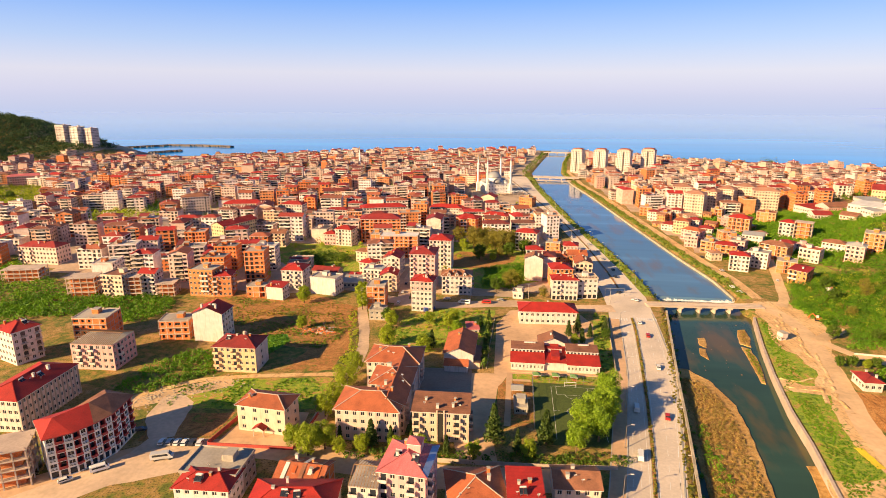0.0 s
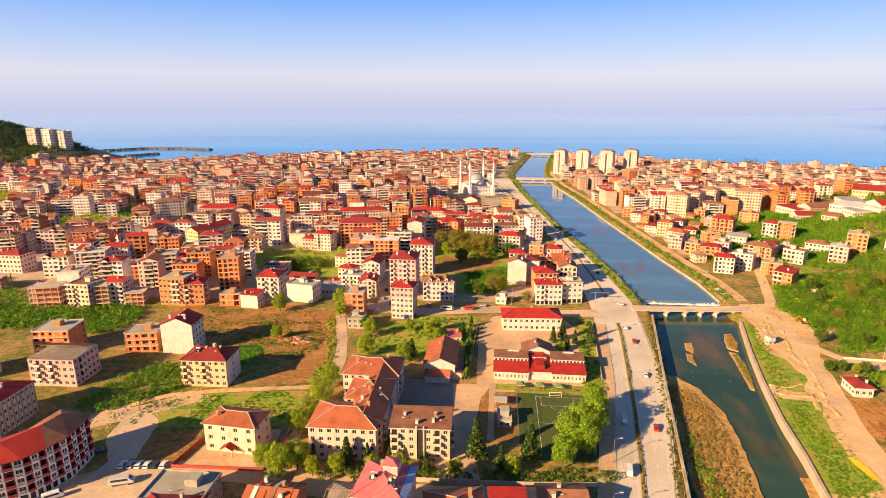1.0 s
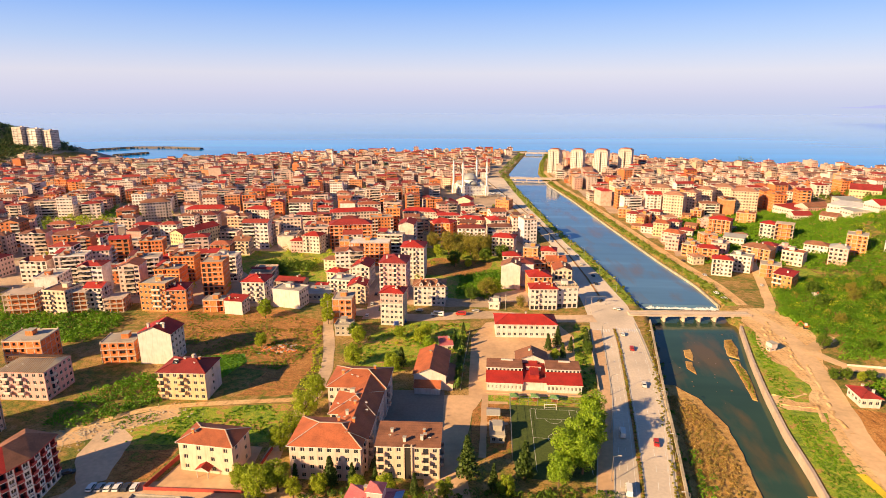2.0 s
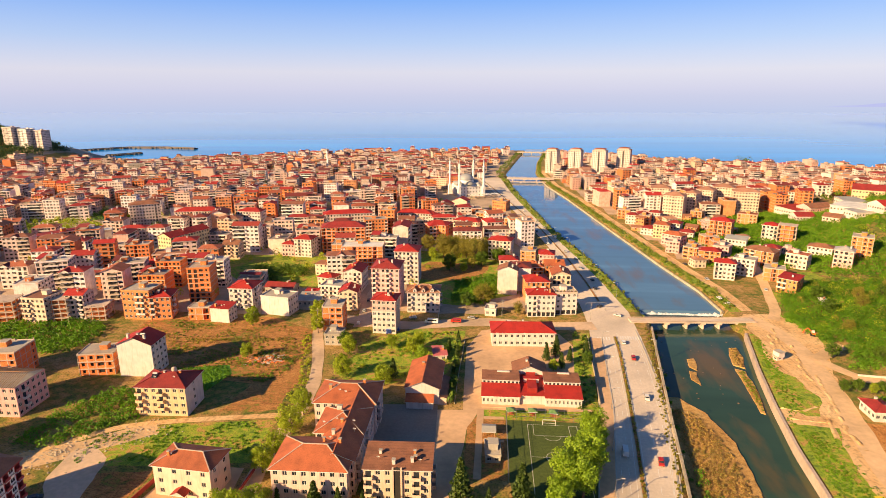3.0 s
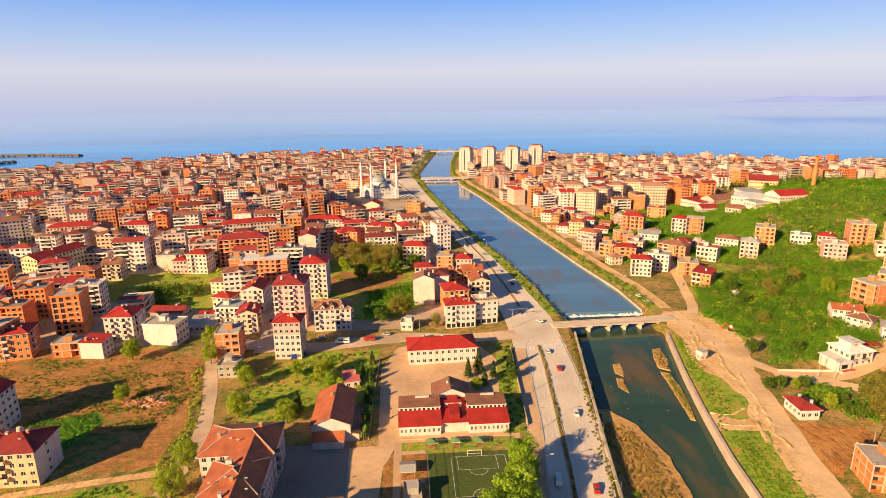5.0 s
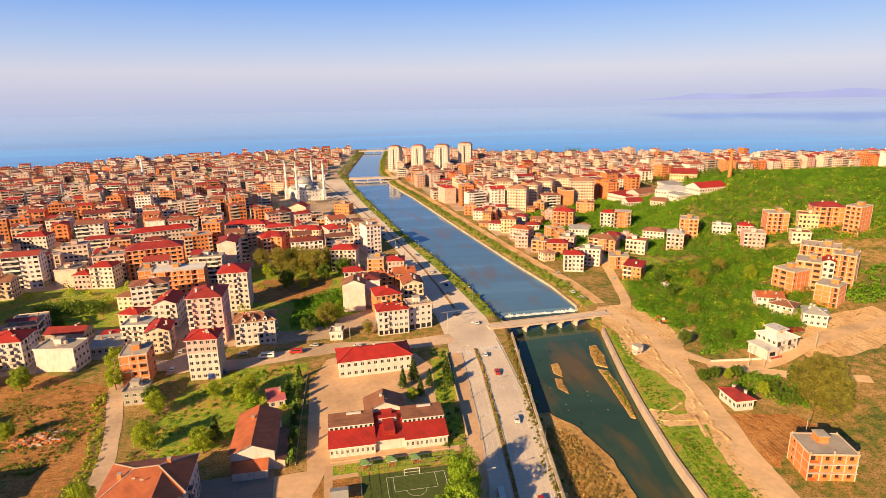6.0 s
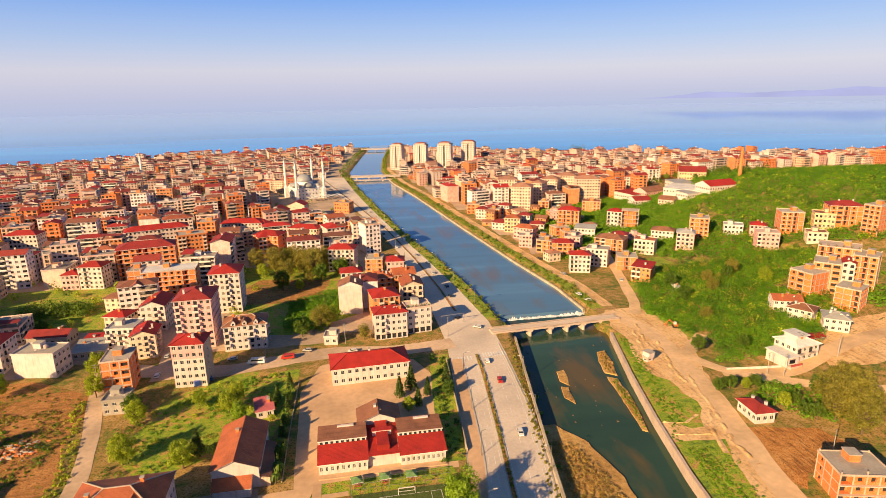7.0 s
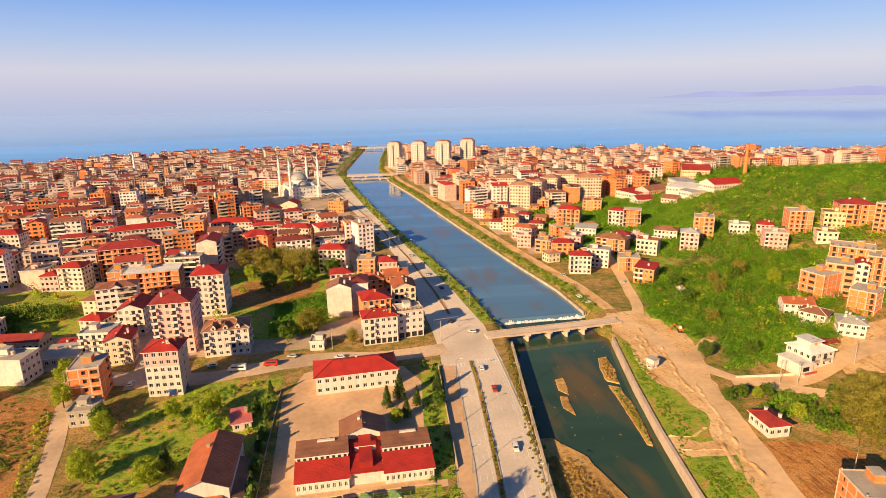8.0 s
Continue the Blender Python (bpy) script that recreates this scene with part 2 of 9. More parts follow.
RED, ORANGE = (0.42, 0.022, 0.014), (0.47, 0.13, 0.05)
MAT = {
    "cream": plaster("cream_plaster", (0.72, 0.545, 0.43)), "brightwhite": plaster("fresh_white_plaster", (0.82, 0.79, 0.76)), "peach": plaster("peach_plaster", (0.76, 0.52, 0.32)), "white": plaster("white_plaster", (0.68, 0.59, 0.565)), "pink": plaster("pink_plaster", (0.76, 0.43, 0.41)),
    "yellow": plaster("yellow_plaster", (0.696, 0.574, 0.348)), "tan": plaster("tan_plaster", (0.78, 0.57, 0.50)), "orange": plaster("orange_plaster", (0.68, 0.26, 0.1)), "redpaint": plaster("red_plaster", (0.42, 0.07, 0.06)),
    "concrete": surface("concrete", (0.42, 0.38, 0.33), 0.9, 1.2), "brick": hollow_brick("hollow_brick"), "paleconcrete": surface("pale_concrete", (0.56, 0.44, 0.36), 0.9, 1.0),
    "red": tiles("red_roof", RED, 0.25), "darkred": tiles("dark_red_tiles", (0.33, 0.03, 0.025)), "orange_tile": tiles("orange_tiles", ORANGE), "brown": tiles("brown_tiles", (0.33, 0.14, 0.075), 0.35),
    "pinkred": tiles("faded_pink_roof", (0.62, 0.16, 0.17), 0.2), "grey": surface("grey_sheet", (0.40, 0.39, 0.37), 0.6, 2.0), "whitesheet": surface("white_sheet", (0.74, 0.72, 0.68), 0.6, 1.0),
    # dark: near-black colour stands for unlit room shade; soot on the chimney rim.
    "timber": surface("timber", (0.38, 0.22, 0.10), 0.8, 4.0), "glass": surface("window_glass", (0.035, 0.042, 0.055), 0.12, 0.5, 0.4, 0.4, 0.0), "pane": pane("town_window"), "dark": surface("shade_and_soot", (0.03, 0.026, 0.024), 0.9),
    "frame": surface("white_window_frame", (0.75, 0.73, 0.70), 0.5), "metal": surface("galvanised_steel", (0.45, 0.45, 0.45), 0.45, 2.0, metal=0.8),
    "asphalt": surface("asphalt", (0.68, 0.575, 0.47), 0.9, 0.9, 0.04, 0.18, 0.2), "tarmac": surface("worn_tarmac", (0.33, 0.26, 0.205), 0.9, 0.9, 0.05, 0.22), "street": surface("street_dust", (0.50, 0.37, 0.265), 0.95, 0.6, 0.05, 0.25), "lane": surface("lane_dust", (0.66, 0.48, 0.33), 0.95, 0.6, 0.06, 0.22), "kerb": surface("kerb_stone", (0.5, 0.46, 0.40), 0.9, 1.2),
    "paint": surface("road_paint", (0.78, 0.76, 0.72), 0.7, 2.0), "yard": surface("yard_concrete", (0.62, 0.40, 0.235), 0.95, 0.5, 0.06, 0.2), "stone": surface("wall_stone", (0.50, 0.42, 0.31), 0.95, 1.0, 0.2, 0.3, 0.8),
    "sand": field("sandy_ground", ((0.36, (0.46, 0.26, 0.10)), (0.46, (0.64, 0.39, 0.17)), (0.62, (0.75, 0.50, 0.25))), 0.05, 0.16, 0.8, (0.55, (1, 0.12, 1), 0.45), 0.4), "dust": surface("dusty_track", (0.70, 0.47, 0.26), 0.95, 0.5, 0.08, 0.2), "plough": field("ploughed_soil", ((0.38, (0.30, 0.12, 0.025)), (0.5, (0.48, 0.20, 0.045)), (0.62, (0.58, 0.28, 0.08))), 0.08, 0.5, 0.9, (1.1, (0.9, 0.1, 1), 0.8)), "gravel": field("gravel_bar", ((0.36, (0.26, 0.14, 0.035)), (0.5, (0.44, 0.245, 0.07)), (0.64, (0.56, 0.35, 0.12))), 0.05, 0.6, 0.9, None, 0.5),
    "grass": field("rough_grass", ((0.38, (0.10, 0.17, 0.011)), (0.46, (0.20, 0.30, 0.015)), (0.55, (0.31, 0.37, 0.022)), (0.60, (0.43, 0.29, 0.065)), (0.67, (0.52, 0.28, 0.085))), 0.08, 0.45),
    "crop": field("young_crop", ((0.35, (0.08, 0.24, 0.015)), (0.6, (0.16, 0.36, 0.03))), 0.06, 1.0), "soil": field("turned_soil", ((0.38, (0.15, 0.19, 0.012)), (0.45, (0.27, 0.17, 0.03)), (0.52, (0.39, 0.165, 0.045)), (0.62, (0.50, 0.24, 0.07))), 0.06, 0.4, 0.9, (0.5, (0.25, 1.4, 1), 0.55)),
    "ground": field("open_land", ((0.36, (0.07, 0.10, 0.010)), (0.46, (0.16, 0.17, 0.02)), (0.54, (0.32, 0.20, 0.05)), (0.64, (0.44, 0.27, 0.10))), 0.04, 0.3),
    "turf": field("pitch_turf", ((0.35, (0.05, 0.08, 0.012)), (0.62, (0.085, 0.12, 0.02))), 0.05, 0.8, 0.2), "foam": surface("white_water", (0.8, 0.84, 0.86), 0.7, 1.5, 0.5, 0.3, 1.0),
    "river": water("river_water", (0.035, 0.075, 0.052), 0.05, 0.5, 0.12, 1.33, (0.115, 0.085, 0.035)), "pool": water("pool_water", (0.10, 0.205, 0.34), 0.06, 0.4, 0.08, 1.33, (0.14, 0.15, 0.17)), "sea": water("sea_water", (0.001, 0.30, 0.97), 0.06, 0.05, 0.09, 1.105),
    "leaf": foliage("broad_leaves", (0.06, 0.12, 0.007), (0.185, 0.285, 0.016)), "lime": foliage("spring_leaves", (0.30, 0.385, 0.012), (0.50, 0.56, 0.028)), "conifer": foliage("conifer_needles", (0.05, 0.09, 0.014), (0.14, 0.20, 0.035)),
    "shrub": foliage("shrub_leaves", (0.125, 0.285, 0.006), (0.195, 0.385, 0.008), "Object", 0.06), "bankleaf": foliage("bank_leaves", (0.14, 0.20, 0.012), (0.30, 0.33, 0.03), "Object", 0.06), "olive": foliage("dry_leaves", (0.24, 0.21, 0.025), (0.46, 0.37, 0.06)), "wood": foliage("hill_wood", (0.03, 0.07, 0.02), (0.095, 0.15, 0.045), "Object", 0.012),
    "bark": surface("bark", (0.16, 0.11, 0.07), 0.95, 6.0, 0.5, 0.3, 1.0), "reed": foliage("reed_stalks", (0.36, 0.23, 0.05), (0.58, 0.39, 0.12)), "crop_leaf": foliage("crop_leaves", (0.14, 0.32, 0.012), (0.24, 0.46, 0.02)), "springleaf": foliage("young_leaves", (0.22, 0.36, 0.013), (0.42, 0.57, 0.03)), "weed": foliage("weeds", (0.12, 0.18, 0.010), (0.30, 0.36, 0.03), "Object", 0.03),
    "tyre": surface("tyre_rubber", (0.02, 0.02, 0.02), 0.9), "marble": surface("pale_stone", (0.80, 0.79, 0.78), 0.7, 0.8, 0.2, 0.1), "lead": surface("lead_dome", (0.30, 0.31, 0.33), 0.5, 1.0), "tarp": surface("yellow_tarpaulin", (0.85, 0.62, 0.02), 0.6),
    "rust": surface("orange_machine_paint", (0.60, 0.13, 0.03), 0.5), "greenroof": surface("green_sheet", (0.16, 0.30, 0.10), 0.6), "bluesheet": surface("pale_blue_sheet", (0.30, 0.42, 0.68), 0.45, 1.0), "boat": surface("faded_red_bench", (0.45, 0.10, 0.07), 0.7),
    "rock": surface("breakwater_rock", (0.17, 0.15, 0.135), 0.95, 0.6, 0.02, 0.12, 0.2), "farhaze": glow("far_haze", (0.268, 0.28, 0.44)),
}
MAT["towns_walls"] = by_random("town_walls", ((0.757, 0.558, 0.469), (0.8, 0.683, 0.664), (0.587, 0.187, 0.068), (0.789, 0.641, 0.595), (0.735, 0.434, 0.378), (0.757, 0.476, 0.332), (0.84, 0.734, 0.744), (0.811, 0.672, 0.641), (0.618, 0.256, 0.109), (0.757, 0.548, 0.481), (0.822, 0.703, 0.687), (0.649, 0.517, 0.492)))
MAT["towns_roofs"] = by_random("town_roofs", ((0.36, 0.026, 0.02), (0.34, 0.09, 0.045), (0.19, 0.03, 0.025), (0.42, 0.024, 0.02), (0.25, 0.095, 0.06), (0.33, 0.045, 0.03), (0.17, 0.065, 0.045), (0.40, 0.12, 0.06), (0.28, 0.02, 0.018)))
MAT["towns_flats"] = by_random("town_flat_roofs", ((0.42, 0.35, 0.29), (0.50, 0.41, 0.33), (0.33, 0.29, 0.26), (0.58, 0.51, 0.45), (0.44, 0.21, 0.12), (0.26, 0.22, 0.20)))
MAT["faded"] = tiles("faded_tiles", (0.46, 0.23, 0.145), 0.3)
ROOFS = {"red": "red", "orange": "orange_tile", "brown": "brown", "darkred": "darkred", "pinkred": "pinkred", "grey": "grey", "white": "whitesheet", "concrete": "concrete", "terrace": "paleconcrete", "tan": "paleconcrete", "timber": "timber", "faded": "faded"}


# ---- mesh helpers ----
class Build:
    """Collects faces for one mesh, each with one of its materials."""

    def __init__(self):
        self.v, self.f, self.m, self.names = [], [], [], []

    def slot(self, name):
        if name not in self.names:
            self.names.append(name)
        return self.names.index(name)

    def face(self, pts, mat):
        n = len(self.v)
        self.v.extend(tuple(p) for p in pts)
        self.f.append(tuple(range(n, n + len(pts))))
        self.m.append(self.slot(mat))

    def box(self, x0, x1, y0, y1, z0, z1, mat, taper=0.0):
        t = taper
        a = [(x0, y0, z0), (x1, y0, z0), (x1, y1, z0), (x0, y1, z0), (x0 + t, y0 + t, z1), (x1 - t, y0 + t, z1), (x1 - t, y1 - t, z1), (x0 + t, y1 - t, z1)]
        for q in ((3, 2, 1, 0), (4, 5, 6, 7), (0, 1, 5, 4), (1, 2, 6, 5), (2, 3, 7, 6), (3, 0, 4, 7)):
            self.face([a[i] for i in q], mat)

    def tube(self, rings, mat, sides=10, cap=True):
        """rings: (x, y, z, radius) from the bottom up."""
        loops = []
        for x, y, z, r in rings:
            loops.append([(x + r * math.cos(2 * math.pi * k / sides), y + r * math.sin(2 * math.pi * k / sides), z) for k in range(sides)])
        for a, b in zip(loops, loops[1:]):
            for k in range(sides):
                self.face((a[k], a[(k + 1) % sides], b[(k + 1) % sides], b[k]), mat)
        if cap:
            self.face(loops[-1], mat)
            self.face(loops[0][::-1], mat)

    def beam(self, a, b, r, mat):
        a, b = Vector(a), Vector(b)
        w = (b - a).normalized()
        u = w.cross(Vector((0, 0, 1))) if abs(w.z) < 0.95 else w.cross(Vector((1, 0, 0)))
        u = u.normalized() * r
        n = w.cross(u).normalized() * r
        p = [[e + u + n, e - u + n, e - u - n, e + u - n] for e in (a, b)]
        for k in range(4):
            self.face((p[0][k], p[0][(k + 1) % 4], p[1][(k + 1) % 4], p[1][k]), mat)
        self.face(p[0][::-1], mat)
        self.face(p[1], mat)

    def mesh(self, name, smooth=False):
        me, seen, at = bpy.data.meshes.new(name), {}, []
        for p in self.v:
            at.append(seen.setdefault((round(p[0], 3), round(p[1], 3), round(p[2], 3)), len(seen)))
        faces, kept = [], []
        for f, m in zip(self.f, self.m):
            q = list(dict.fromkeys(at[i] for i in f))
            if len(q) > 2:
                faces.append(q)
                kept.append(m)
        self.f, self.m = faces, kept
        me.from_pydata(list(seen), [], faces)
        for n in self.names:
            me.materials.append(MAT[n])
        me.polygons.foreach_set("material_index", self.m)
        if smooth:
            me.polygons.foreach_set("use_smooth", [True] * len(self.f))
        me.update()
        return me


def put(ob, parent, m=None):
    ob.parent = parent
    if m is not None:
        ob.matrix_basis = m
    return ob


def part(name, build, parent, label="", m=None, smooth=False):
    """One mesh of its own under a thing or under a part."""
    data = build if isinstance(build, bpy.types.Mesh) else build.mesh(name, smooth)
    ob = put(new(name, data), parent, m)
    return tagged(ob, label) if label else ob


def setting(name, build, label, category=""):
    return tagged(new(name, build.mesh(name) if isinstance(build, Build) else build), label, category or name.split("_")[0], kind="structure")


# ---- the lie of the land ----
def ease(a):
    a = min(1.0, max(0.0, a))
    return a * a * (3 - 2 * a)


def hill(x, y):
    """The green slope beyond the river, and the wooded headland by the harbour."""
    h = 38 * ease((x - 215) / 210) * math.exp(-(((y - 500) / 190) ** 2)) + 5 * ease((x - 166) / 54) * math.exp(-(((y - 300) / 130) ** 2))
    return h + 80 * math.exp(-(((x + 1060) / 170) ** 2) - ((y - 1060) / 200) ** 2) + 16 * math.exp(-(((x + 835) / 45) ** 2) - ((y - 1070) / 80) ** 2)


def along(pairs, s):
    """A smooth enough line through pairs of (y, x)."""
    return float(np.interp(s, [p[0] for p in pairs], [p[1] for p in pairs]))


BANK_L = ((-300, -10), (0, 20), (80, 38), (159, 54.3), (198, 61.4), (238, 68.1), (292, 77.9), (325, 83.9), (350, 82), (400, 79), (455, 71.5), (567, 54), (700, 39), (823, 26), (959, 20), (1130, 42), (1296, 64), (1500, 90))
BANK_R = ((-300, 60), (0, 74), (80, 85), (163, 96.6), (191, 101.7), (215, 104.8), (246, 111), (278, 118.6), (322, 130.6), (350, 134), (389, 133), (445, 125), (566, 111), (724, 94), (829, 79), (963, 71), (1130, 86), (1256, 104), (1500, 130))
MEDIAN = ((-300, -40), (0, 12), (80, 27), (158.6, 41), (184, 45.5), (213, 50), (250.6, 55.2), (289, 60), (319.5, 62.5), (350, 63.5), (400, 61), (470, 55), (560, 44), (675, 24), (790, 3), (900, -18), (1010, -40), (1350, -110))
COAST = ((-2500, 1500), (-1300, 1250), (-1000, 1180), (-860, 1120), (-720, 1078), (-560, 1170), (-405, 1282), (-200, 1350), (50, 1395), (170, 1345), (320, 1240), (460, 1165), (630, 1090), (740, 1055), (934, 953), (1300, 800), (2500, 500))


def shore(x):
    return float(np.interp(x, [p[0] for p in COAST], [p[1] for p in COAST]))


def grid_sheet(name, rows, mat):
    """A sheet from rows of points, all of the same length."""
    n, k = len(rows), len(rows[0])
    me = bpy.data.meshes.new(name)
    me.from_pydata([p for r in rows for p in r], [], [(a * k + b, a * k + b + 1, (a + 1) * k + b + 1, (a + 1) * k + b) for a in range(n - 1) for b in range(k - 1)])
    me.materials.append(MAT[mat])
    me.polygons.foreach_set("use_smooth", [True] * len(me.polygons))
    me.update()
    return me


def ground_rows():
    ys = [-4900, -2000, -800, -300, -100, 0, 50] + list(range(90, 470, 8)) + list(range(470, 1440, 20)) + [1500, 1800, 2600, 4900]
    out = [0, 3, 8, 15, 25] + list(range(40, 640, 20)) + list(range(640, 1400, 40)) + [1500, 2000, 3000, 4900]
    rows = []
    for y in ys:
        a, b = along(BANK_L, y), along(BANK_R, y)
        steep = 0.4 if y < 332 else 6.0
        steep_r = 0.6 if y < 326 else 5.0
        line = [(a - d, y) for d in reversed(out)] + [(a + steep, y), (a + steep + 4, y), ((a + b) / 2, y), (b - steep_r - 4, y), (b - steep_r, y)] + [(b + d, y) for d in out]
        n0, row = len(out), []
        for k, (x, yy) in enumerate(line):
            z = hill(x, yy)
            if n0 <= k < n0 + 5:
                z = -5.2
            s = shore(x)
            if yy > s - 12:
                z = min(z, z * ease((s + 60 - yy) / 70) - 6.0 * ease((yy - s + 12) / 24))
            row.append((x, yy, z))
        rows.append(row)
    return rows


setting("ground", grid_sheet("ground", ground_rows(), "ground"), "open land of rough grass and brown earth", "ground")


def strip(name, line, left, right, z, mat, step=6.0, y0=None, y1=None):
    """A band that follows a line of (y, x), from left to right metres beside it, lying on the land."""
    lo, hi = (line[0][0] if y0 is None else y0), (line[-1][0] if y1 is None else y1)
    n = max(2, int((hi - lo) / step) + 1)
    rows = []
    for k in range(n):
        y = lo + (hi - lo) * k / (n - 1)
        x = along(line, y)
        l = left(y) if callable(left) else x + left
        r = right(y) if callable(right) else x + right
        m = max(2, int((r - l) / 8) + 1)
        rows.append([(l + (r - l) * j / (m - 1), y, z + hill(l, y)) for j in range(m)])
    k = min(len(r) for r in rows)
    rows = [[r[round(j * (len(r) - 1) / (k - 1))] for j in range(k)] for r in rows]
    return grid_sheet(name, rows, mat)


def ribbon(pts, width, z, mat, name):
    """A track of even width along plan points, draped over the land."""
    fine = []
    for (ax, ay), (bx, by) in zip(pts, pts[1:]):
        n = max(1, int(math.hypot(bx - ax, by - ay) / 4))
        fine += [(ax + (bx - ax) * k / n, ay + (by - ay) * k / n) for k in range(n)]
    fine.append(pts[-1])
    for _ in range(3):
        fine = [fine[0]] + [((a[0] + 2 * b[0] + c[0]) / 4, (a[1] + 2 * b[1] + c[1]) / 4) for a, b, c in zip(fine, fine[1:], fine[2:])] + [fine[-1]]
    rows = []
    for k, (x, y) in enumerate(fine):
        a, b = fine[max(0, k - 1)], fine[min(len(fine) - 1, k + 1)]
        d = math.hypot(b[0] - a[0], b[1] - a[1]) or 1.0
        nx, ny = -(b[1] - a[1]) / d, (b[0] - a[0]) / d
        wob = 1 + 0.18 * noise.noise(Vector((x * 0.09, y * 0.09, 3.0)))
        rows.append([(x + nx * width / 2 * s * wob, y + ny * width / 2 * s * wob, z + hill(x + nx * width / 2 * s, y + ny * width / 2 * s)) for s in (-1, -0.33, 0.33, 1)])
    return grid_sheet(name, rows, mat)


def patch(name, pts, z, mat, cell=6.0, ragged=2.0):
    """A patch of ground inside an outline, with a slightly uneven edge, draped over the land."""
    fine = []
    for (ax, ay), (bx, by) in zip(pts, pts[1:] + pts[:1]):
        n = max(1, int(math.hypot(bx - ax, by - ay) / cell))
        for k in range(n):
            x, y = ax + (bx - ax) * k / n, ay + (by - ay) * k / n
            fine.append((x + ragged * noise.noise(Vector((x * 0.15, y * 0.15, 7.0))), y + ragged * noise.noise(Vector((x * 0.15, y * 0.15, 19.0)))))
    bm = bmesh.new()
    bm.faces.new([bm.verts.new((x, y, 0)) for x, y in fine])
    bmesh.ops.triangulate(bm, faces=bm.faces[:])
    span = max(max(p[0] for p in fine) - min(p[0] for p in fine), max(p[1] for p in fine) - min(p[1] for p in fine))
    if any(hill(x, y) > 0.05 for x, y in fine):
        for _ in range(3):
            bmesh.ops.subdivide_edges(bm, edges=[e for e in bm.edges if e.calc_length() > max(10.0, span / 30)], cuts=1)
            bmesh.ops.triangulate(bm, faces=bm.faces[:])
    for v in bm.verts:
        v.co.z = z + hill(v.co.x, v.co.y)
    bmesh.ops.recalc_face_normals(bm, faces=bm.faces[:])
    me = bpy.data.meshes.new(name)
    bm.to_mesh(me)
    bm.free()
    me.materials.append(MAT[mat])
    return me


def wide_patch(name, pts, z, mat, cell=10.0):
    """A large stretch of ground in small cells, so that it follows the land closely."""
    x0, x1, y0, y1 = min(p[0] for p in pts), max(p[0] for p in pts), min(p[1] for p in pts), max(p[1] for p in pts)
    seen, faces = {}, []
    for i in range(int((x1 - x0) / cell)):
        for j in range(int((y1 - y0) / cell)):
            if inside(pts, x0 + (i + 0.5) * cell, y0 + (j + 0.5) * cell):
                faces.append([seen.setdefault(k, len(seen)) for k in ((i, j), (i + 1, j), (i + 1, j + 1), (i, j + 1))])
    spots = [(x0 + i * cell + 3 * noise.noise(Vector((i * 0.7, j * 0.7, 2.0))), y0 + j * cell + 3 * noise.noise(Vector((i * 0.7, j * 0.7, 9.0)))) for i, j in seen]
    me = bpy.data.meshes.new(name)
    me.from_pydata([(x, y, z + hill(x, y)) for x, y in spots], [], faces)
    me.materials.append(MAT[mat])
    me.update()
    return me


def inside(pts, x, y):
    hit = False
    for (ax, ay), (bx, by) in zip(pts, pts[1:] + pts[:1]):
        if (ay > y) != (by > y) and x < (bx - ax) * (y - ay) / (by - ay) + ax:
            hit = not hit
    return hit


# ---- sea, river, far coast ----
sea = Build()
xs = (-4900, -2500, -1200, -600, 0, 600, 1200, 2500, 4900)
yss = (450, 900, 1300, 1700, 2400, 3400, 4850)
tagged(new("sea", grid_sheet("sea", [[(x, y, -3.4) for x in xs] for y in yss], "sea")), "calm blue sea under a hazy horizon", "sea", kind="structure")
setting("river_water", strip("river_water", BANK_L, 0.2, lambda y: along(BANK_R, y) - 0.3, -3.3, "river", 10.0, -300, 351.5), "dark green shallow river water", "water")
setting("river_pool", strip("river_pool", BANK_L, 0.2, lambda y: along(BANK_R, y) - 0.3, -1.9, "pool", 10.0, 355, 1430), "still river water above the weir", "water")


def ridge(x0, x1, y, seed, top):
    b = []
    for j in range(5):
        row = []
        for k in range(61):
            x = x0 + (x1 - x0) * k / 60
            env = ease(k / 14) * (0.55 + 0.45 * ease((k - 20) / 30))
            h = (top * env * (0.75 + 0.5 * noise.noise(Vector((k * 0.11, seed, 0)))) + 8 * noise.noise(Vector((k * 0.5, seed, 4)))) * (0, 0.7, 1, 0.6, 0)[j]
            row.append((x, y + (j - 2) * 60 - 0.35 * (x - x0), 52 + max(0, h) + (0 if j in (0, 4) else 12 * ease(k / 14))))
        b.append(row)
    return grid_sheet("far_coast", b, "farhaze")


# The ridge emits its haze colour instead of taking sunlight.
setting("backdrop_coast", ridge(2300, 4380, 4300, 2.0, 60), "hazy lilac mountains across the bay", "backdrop")

